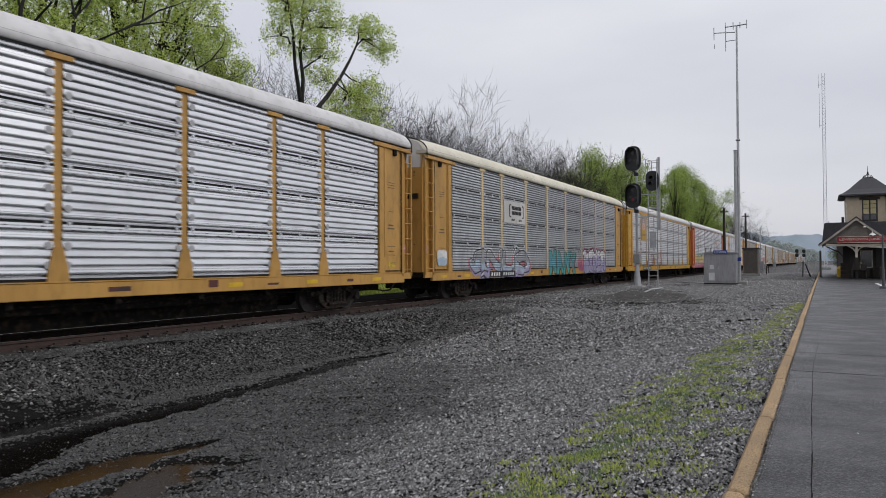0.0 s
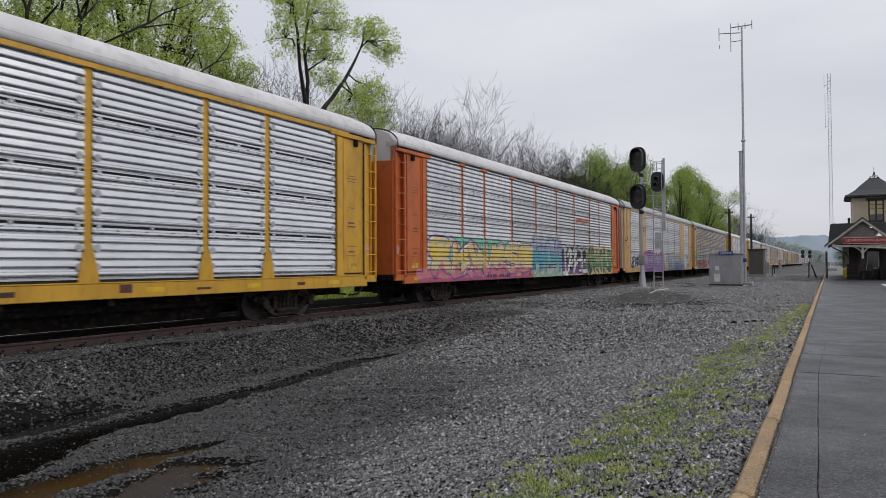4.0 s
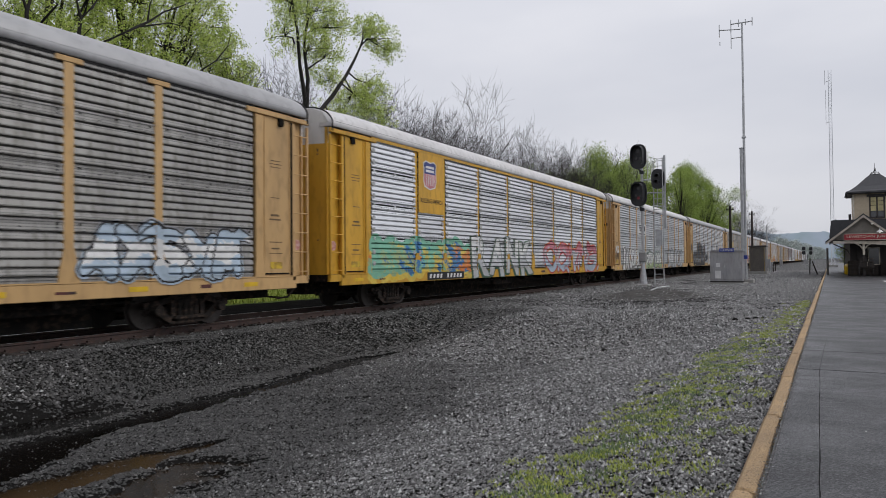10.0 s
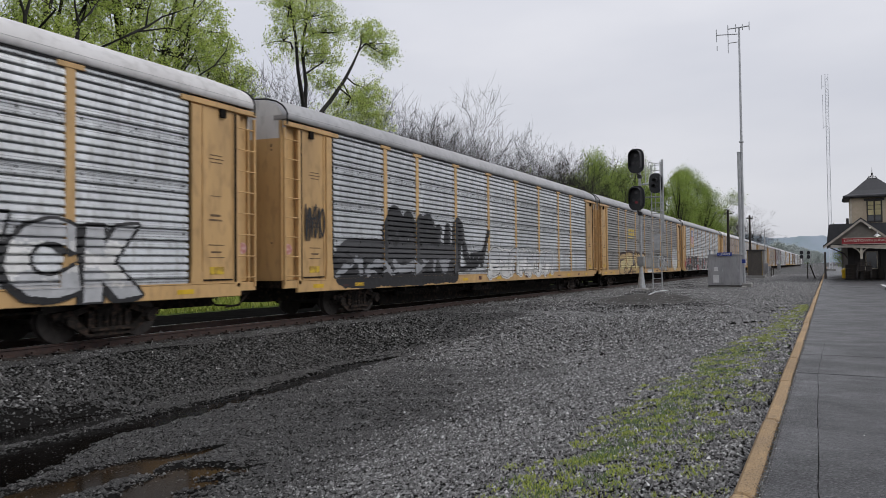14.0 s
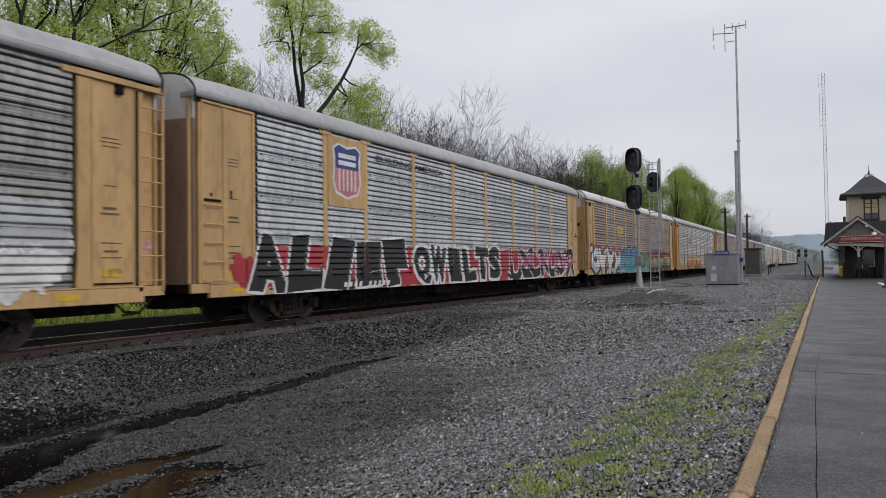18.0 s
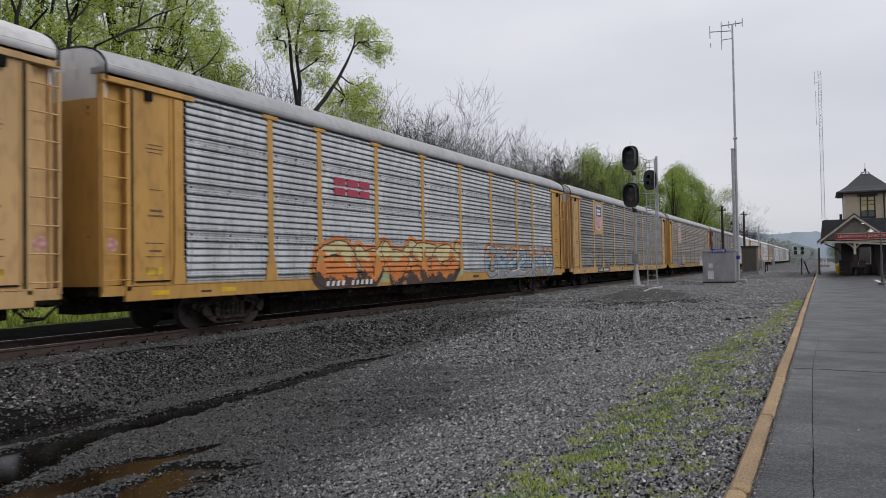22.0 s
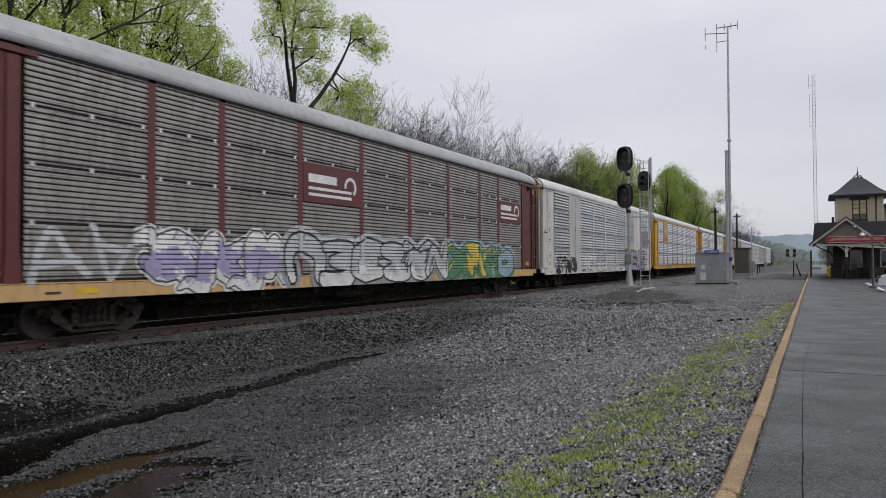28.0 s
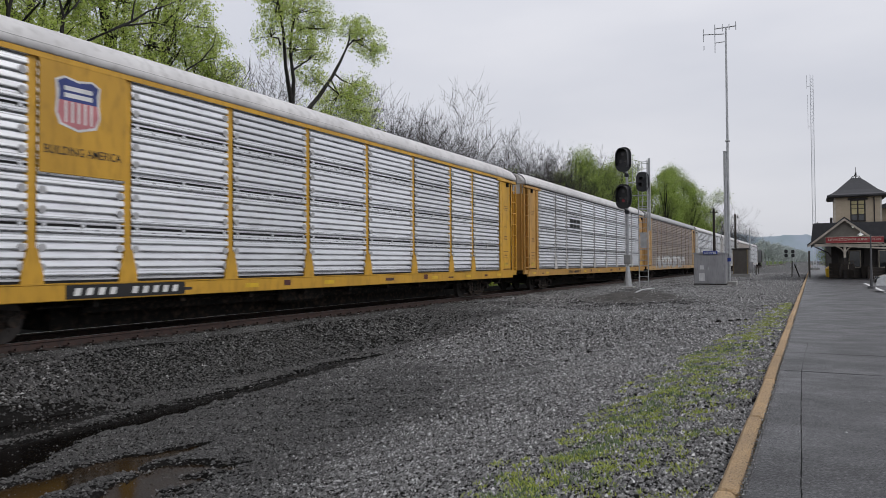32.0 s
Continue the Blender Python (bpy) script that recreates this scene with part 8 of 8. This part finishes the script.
big = "big broad tree in fresh spring leaf"
leafy(31, (9.5, 24.0, -0.3), 7.0, [(-2, 0, 10, 2.2, 200), (1.8, 0, 11.2, 2.2, 200), (0, 1, 13.2, 2.5, 220), (2.8, 0.5, 13.5, 2.0, 180), (0.5, -1.5, 9.4, 2.0, 160), (-2.5, 1, 13, 2.0, 150)], big, leaf_near, 34, 0.060, 0.15)
leafy(32, (15.0, 25.0, -0.3), 7.5, [(-1.8, 0, 10.6, 2.0, 180), (1.9, 0, 10.4, 2.0, 190), (0.2, 0.6, 12.8, 2.3, 230), (2.6, 0, 13.0, 2.0, 190), (-2.4, 0.5, 13.4, 2.0, 180), (0.8, -1.2, 15.2, 2.2, 180), (0, -1.5, 9.4, 1.7, 130)], big, leaf_near, 34, 0.060, 0.15, limbs=[(0.26, (0, 0, 4), (-1.3, -1.9, 7.5), (-1.65, -2.5, 10.05), (-1.5, -2.5, 10.6), (-1.3, -2.4, 12.5)), (0.12, (-1.65, -2.5, 10.1), (-1.9, -2.5, 10.8), (-2.2, -2.4, 12.0)),
      (0.22, (0, 0, 4), (0.25, -2.0, 8.0), (0.22, -2.5, 10.4), (0.65, -2.5, 10.9), (1.1, -2.4, 11.6), (1.5, -2.2, 13.2)), (0.13, (0.22, -2.5, 10.4), (0.08, -2.5, 10.9), (0.0, -2.4, 12.5))])
leafy(33, (20.0, 25.5, -0.3), 7.0, [(-1.2, 0, 11.0, 1.9, 190), (1.6, 0, 12.0, 1.9, 190), (3.2, 0, 13.6, 1.5, 120), (0.3, 0.5, 14.0, 2.1, 210), (2.4, 0, 15.2, 1.6, 120), (-1.8, 0, 15.4, 1.9, 150), (0.2, -1, 9.8, 1.7, 130)], big, leaf_near, 34, 0.060, 0.15, limbs=[(0.2, (0, 0, 6), (-3.0, -2.0, 8.2), (-3.9, -3.0, 9.8), (-2.6, -3.0, 10.7), (-2.0, -3.0, 11.1), (-1.3, -3.0, 11.7), (-0.6, -3.0, 12.1), (0.2, -2.8, 12.6)), (0.10, (-2.05, -3.0, 11.1), (-1.95, -3.0, 11.8), (-1.6, -2.9, 12.5)),
      (0.09, (-2.4, -3.0, 10.8), (-1.0, -3.0, 11.35), (-0.1, -3.0, 11.4))])
leafy(35, (24.2, 25.5, -0.3), 6.5, [(0.2, 0, 10.2, 1.5, 130), (1.4, 0, 11.4, 1.2, 90), (-0.4, 0, 11.8, 1.3, 100), (0.6, 0, 12.7, 0.9, 50), (2.0, 0, 10.0, 1.0, 60)], "smaller tree in thin fresh spring leaf", leaf_near, 34, 0.059, 0.14, 0.22, limbs=[(0.17, (0, 0, 5), (-3.0, -1.6, 7.9), (-3.9, -2.5, 9.5), (-3.1, -2.5, 10.1), (-2.35, -2.5, 10.65), (-1.5, -2.5, 11.0)), (0.08, (-2.4, -2.5, 10.6), (-1.7, -2.5, 11.45), (-1.4, -2.4, 12.1))])

# bare and half-leaved trees, each kind built once
def leafless(seed, height, at):
    """Several upright stems with fine rising twigs."""
    tr = Tree(seed, 5)
    tr.thin = 0.010
    r = tr.r
    for k in range(3):
        a = k * 1.7 + r.uniform(0, 1)
        tr.limb((math.cos(a) * 0.5, math.sin(a) * 0.5, 0), (math.cos(a) * 0.2, math.sin(a) * 0.2, 1), height * r.uniform(0.36, 0.46), 0.10, 5, 0.46, 0.12, 3, 0.13)
    return tr.build(at, "leafless grey-brown tree in the belt behind the track", None, bark_m=bark_far, group="trees behind the track")


bare = leafless(41, 15.0, (44, 31, -0.2))
bare2 = leafless(42, 14.0, (49, 33, -0.2))
rg = np.random.default_rng(77)
pale = "bushy tree with pale green spring leaves"
green = leafy(43, (93, 29, 0), 4.5, [(rg.normal() * 1.6, rg.normal() * 1.6, 5.0 + 7.0 * i / 10, rg.uniform(1.4, 2.4) * (1.15 - 0.5 * i / 10), 70) for i in range(11)], pale, leaf_far, 20, 0.085, 0.30, 0.25, bark_far, 4)
green2 = leafy(44, (145, 36, 0), 5.0, [(rg.normal() * 2.0, rg.normal() * 2.0, 5.5 + 9.5 * i / 12, rg.uniform(1.4, 2.4) * (1.15 - 0.5 * i / 12), 75) for i in range(13)], pale, leaf_far, 20, 0.10, 0.36, 0.3, bark_far, 4)
bush = leafy(45, (58, 27, -0.2), 1.5, [(rg.normal() * 1.5, rg.normal() * 1.5, 2.2 + 4.6 * i / 6, rg.uniform(1.4, 2.4) * (1.15 - 0.5 * i / 6), 60) for i in range(7)], "low green bush behind the track", leaf_far, 16, 0.08, 0.28, 0.12, bark_far, 6)
rt = np.random.default_rng(5)


def put(src, x, y, k):
    ob = copy_thing(src, Matrix.Translation((x, y, -0.2)) @ pose(0, 0, 0, 0, 0, rt.uniform(0, 360)) @ Matrix.Diagonal((k, k, k * rt.uniform(0.92, 1.08), 1)))
    return ob


for k in range(34):
    put(bare if rt.random() < 0.5 else bare2, 38 + 1.75 * k + rt.uniform(-0.8, 0.8), rt.uniform(28.5, 34), rt.uniform(0.76, 0.92) + 0.006 * k)
for x in (26.0, 27.2, 28.1, 41.0, 43.5):
    put(bare2, x, 27.0, 0.85)
for x, y, k in ((62, 28, 0.9), (70, 28, 1.0), (66, 35, 1.1), (82, 28, 1.1), (90, 28, 1.0), (99, 30, 1.2), (52, 27, 0.7), (45, 28, 0.7), (36, 27, 0.7), (31, 30, 0.8), (26, 29, 0.8), (20, 30, 0.9), (14, 31, 0.9), (8, 30, 0.9)):
    put(bush, x, y, k)
for x, y, k in ((86, 32, 1.0), (98, 32, 1.2), (105, 30, 1.3), (112, 33, 1.5), (120, 31, 1.5), (128, 33, 1.55), (138, 35, 1.5), (150, 33, 1.4), (76, 32, 0.8), (80, 28, 0.8), (90, 31, 1.05), (101, 28, 1.2), (116, 29, 1.4), (124, 29, 1.45), (70, 30, 0.7)):
    put(green, x, y, k)
for x, y, k in ((158, 31, 1.2), (165, 29, 1.4), (178, 30, 1.5), (192, 28, 1.55), (205, 30, 1.5), (220, 31, 1.35), (240, 33, 1.15), (262, 34, 1.0)):
    put(green2, x, y, k)
for x, y, k in ((235, 30, 1.3), (255, 30, 1.4), (280, 31, 1.5), (300, 30, 1.45), (325, 32, 1.4), (350, 31, 1.45), (380, 30, 1.35), (415, 32, 1.4), (450, 30, 1.4)):
    put(bare if rt.random() < 0.5 else bare2, x, y, k)

leafy(47, (92, -1.9, 0), 1.0, [(0, 0, 1.6, 0.8, 60), (0.2, 0.5, 2.4, 0.7, 50), (0, -0.4, 2.9, 0.7, 50), (0, 0.1, 3.6, 0.6, 40)], "small green tree beside the station platform", leaf_far, 16, 0.06, 0.16, 0.08, bark_far, 4)

# misty woods along the line far off, haze mixed into leaf and bark colours
hz = leafy(51, (470, 22, 0), 4.0, [(rg.normal() * 2.2, rg.normal() * 2.2, 5.0 + 7.0 * i / 7, rg.uniform(1.4, 2.4) * (1.15 - 0.5 * i / 7), 40) for i in range(8)], "far tree in pale haze-tinted colours", leaf_pale, 4, 0.6, 0.8, 0.3, mat("hazy_bark", (0.3, 0.32, 0.33), rough=0.95), 40)
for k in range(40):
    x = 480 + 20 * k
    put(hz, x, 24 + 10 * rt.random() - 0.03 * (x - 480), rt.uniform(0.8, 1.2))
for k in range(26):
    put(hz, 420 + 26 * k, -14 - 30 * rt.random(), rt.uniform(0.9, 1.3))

# rough grass on the far side of the track
def grass(count, seed):
    r = np.random.default_rng(seed)
    x, y = r.uniform(-12, 60, count), r.uniform(20.0, 30, count)
    z = ground_z(x, y)
    h, w, a = r.uniform(0.1, 0.5, count), r.uniform(0.02, 0.05, count), r.uniform(0, 6.28, count)
    dx, dy = np.cos(a), np.sin(a)
    v = np.stack([np.stack([x - dy * w, y + dx * w, z], -1), np.stack([x + dy * w, y - dx * w, z], -1), np.stack([x + dx * h * .3 + dy * w * .5, y + dy * h * .3 - dx * w * .5, z + h * .7], -1), np.stack([x + dx * h * .6, y + dy * h * .6, z + h], -1)], 1)
    return v.reshape(-1, 3), np.arange(4 * count).reshape(-1, 4)


tagged(new("grass", soup("grass", *grass(40000, 3), weed_mat)), "rough spring grass on the far side of the track", "grass", kind="stuff")


# ---- what moves ----
# the train surges a little: seconds and metres off an even pace
SURGE = [(0, 0), (1, 0.15), (2, -0.15), (3, 0), (4, 0), (6, 0), (7, 0), (8, 0.17), (9, -0.17), (10, 0), (11, 0), (12, 0.05), (13, -0.05), (14, 0), (17, 0), (18, -0.07), (19, 0.07), (20, 0.02), (21, 0), (22, 0.08),
         (23, -0.08), (24, 0.02), (25, 0), (28, 0.03), (29, 0), (30, 0.08), (31, 0), (32, -0.05)]


def motions():
    for n, car in CARS.items():
        walk(car, [(t, pose(FIRST + PITCH * n + SLACK.get(n, 0.0) - SPEED * t + d, TRACK, RAIL)) for t, d in SURGE])
    # wheels roll without slipping; all share one turn
    turn = math.degrees(SPEED / 0.415)
    count = int(turn * 32 / 84) + 1
    steps = [(32 * k / count, pose(0, 0, 0, 0, -turn * 32 * k / count, 0)) for k in range(count + 1)]
    first = WHEELS[0]
    for w in WHEELS:
        w.matrix_parent_inverse = w.matrix_basis.copy()
        w.matrix_basis = Matrix.Identity(4)
    walk(first, steps)
    for w in WHEELS[1:]:
        w.rotation_mode = "QUATERNION"
        w.animation_data_create()
        w.animation_data.action = first.animation_data.action
        w.animation_data.action_slot = first.animation_data.action_slot


motions()
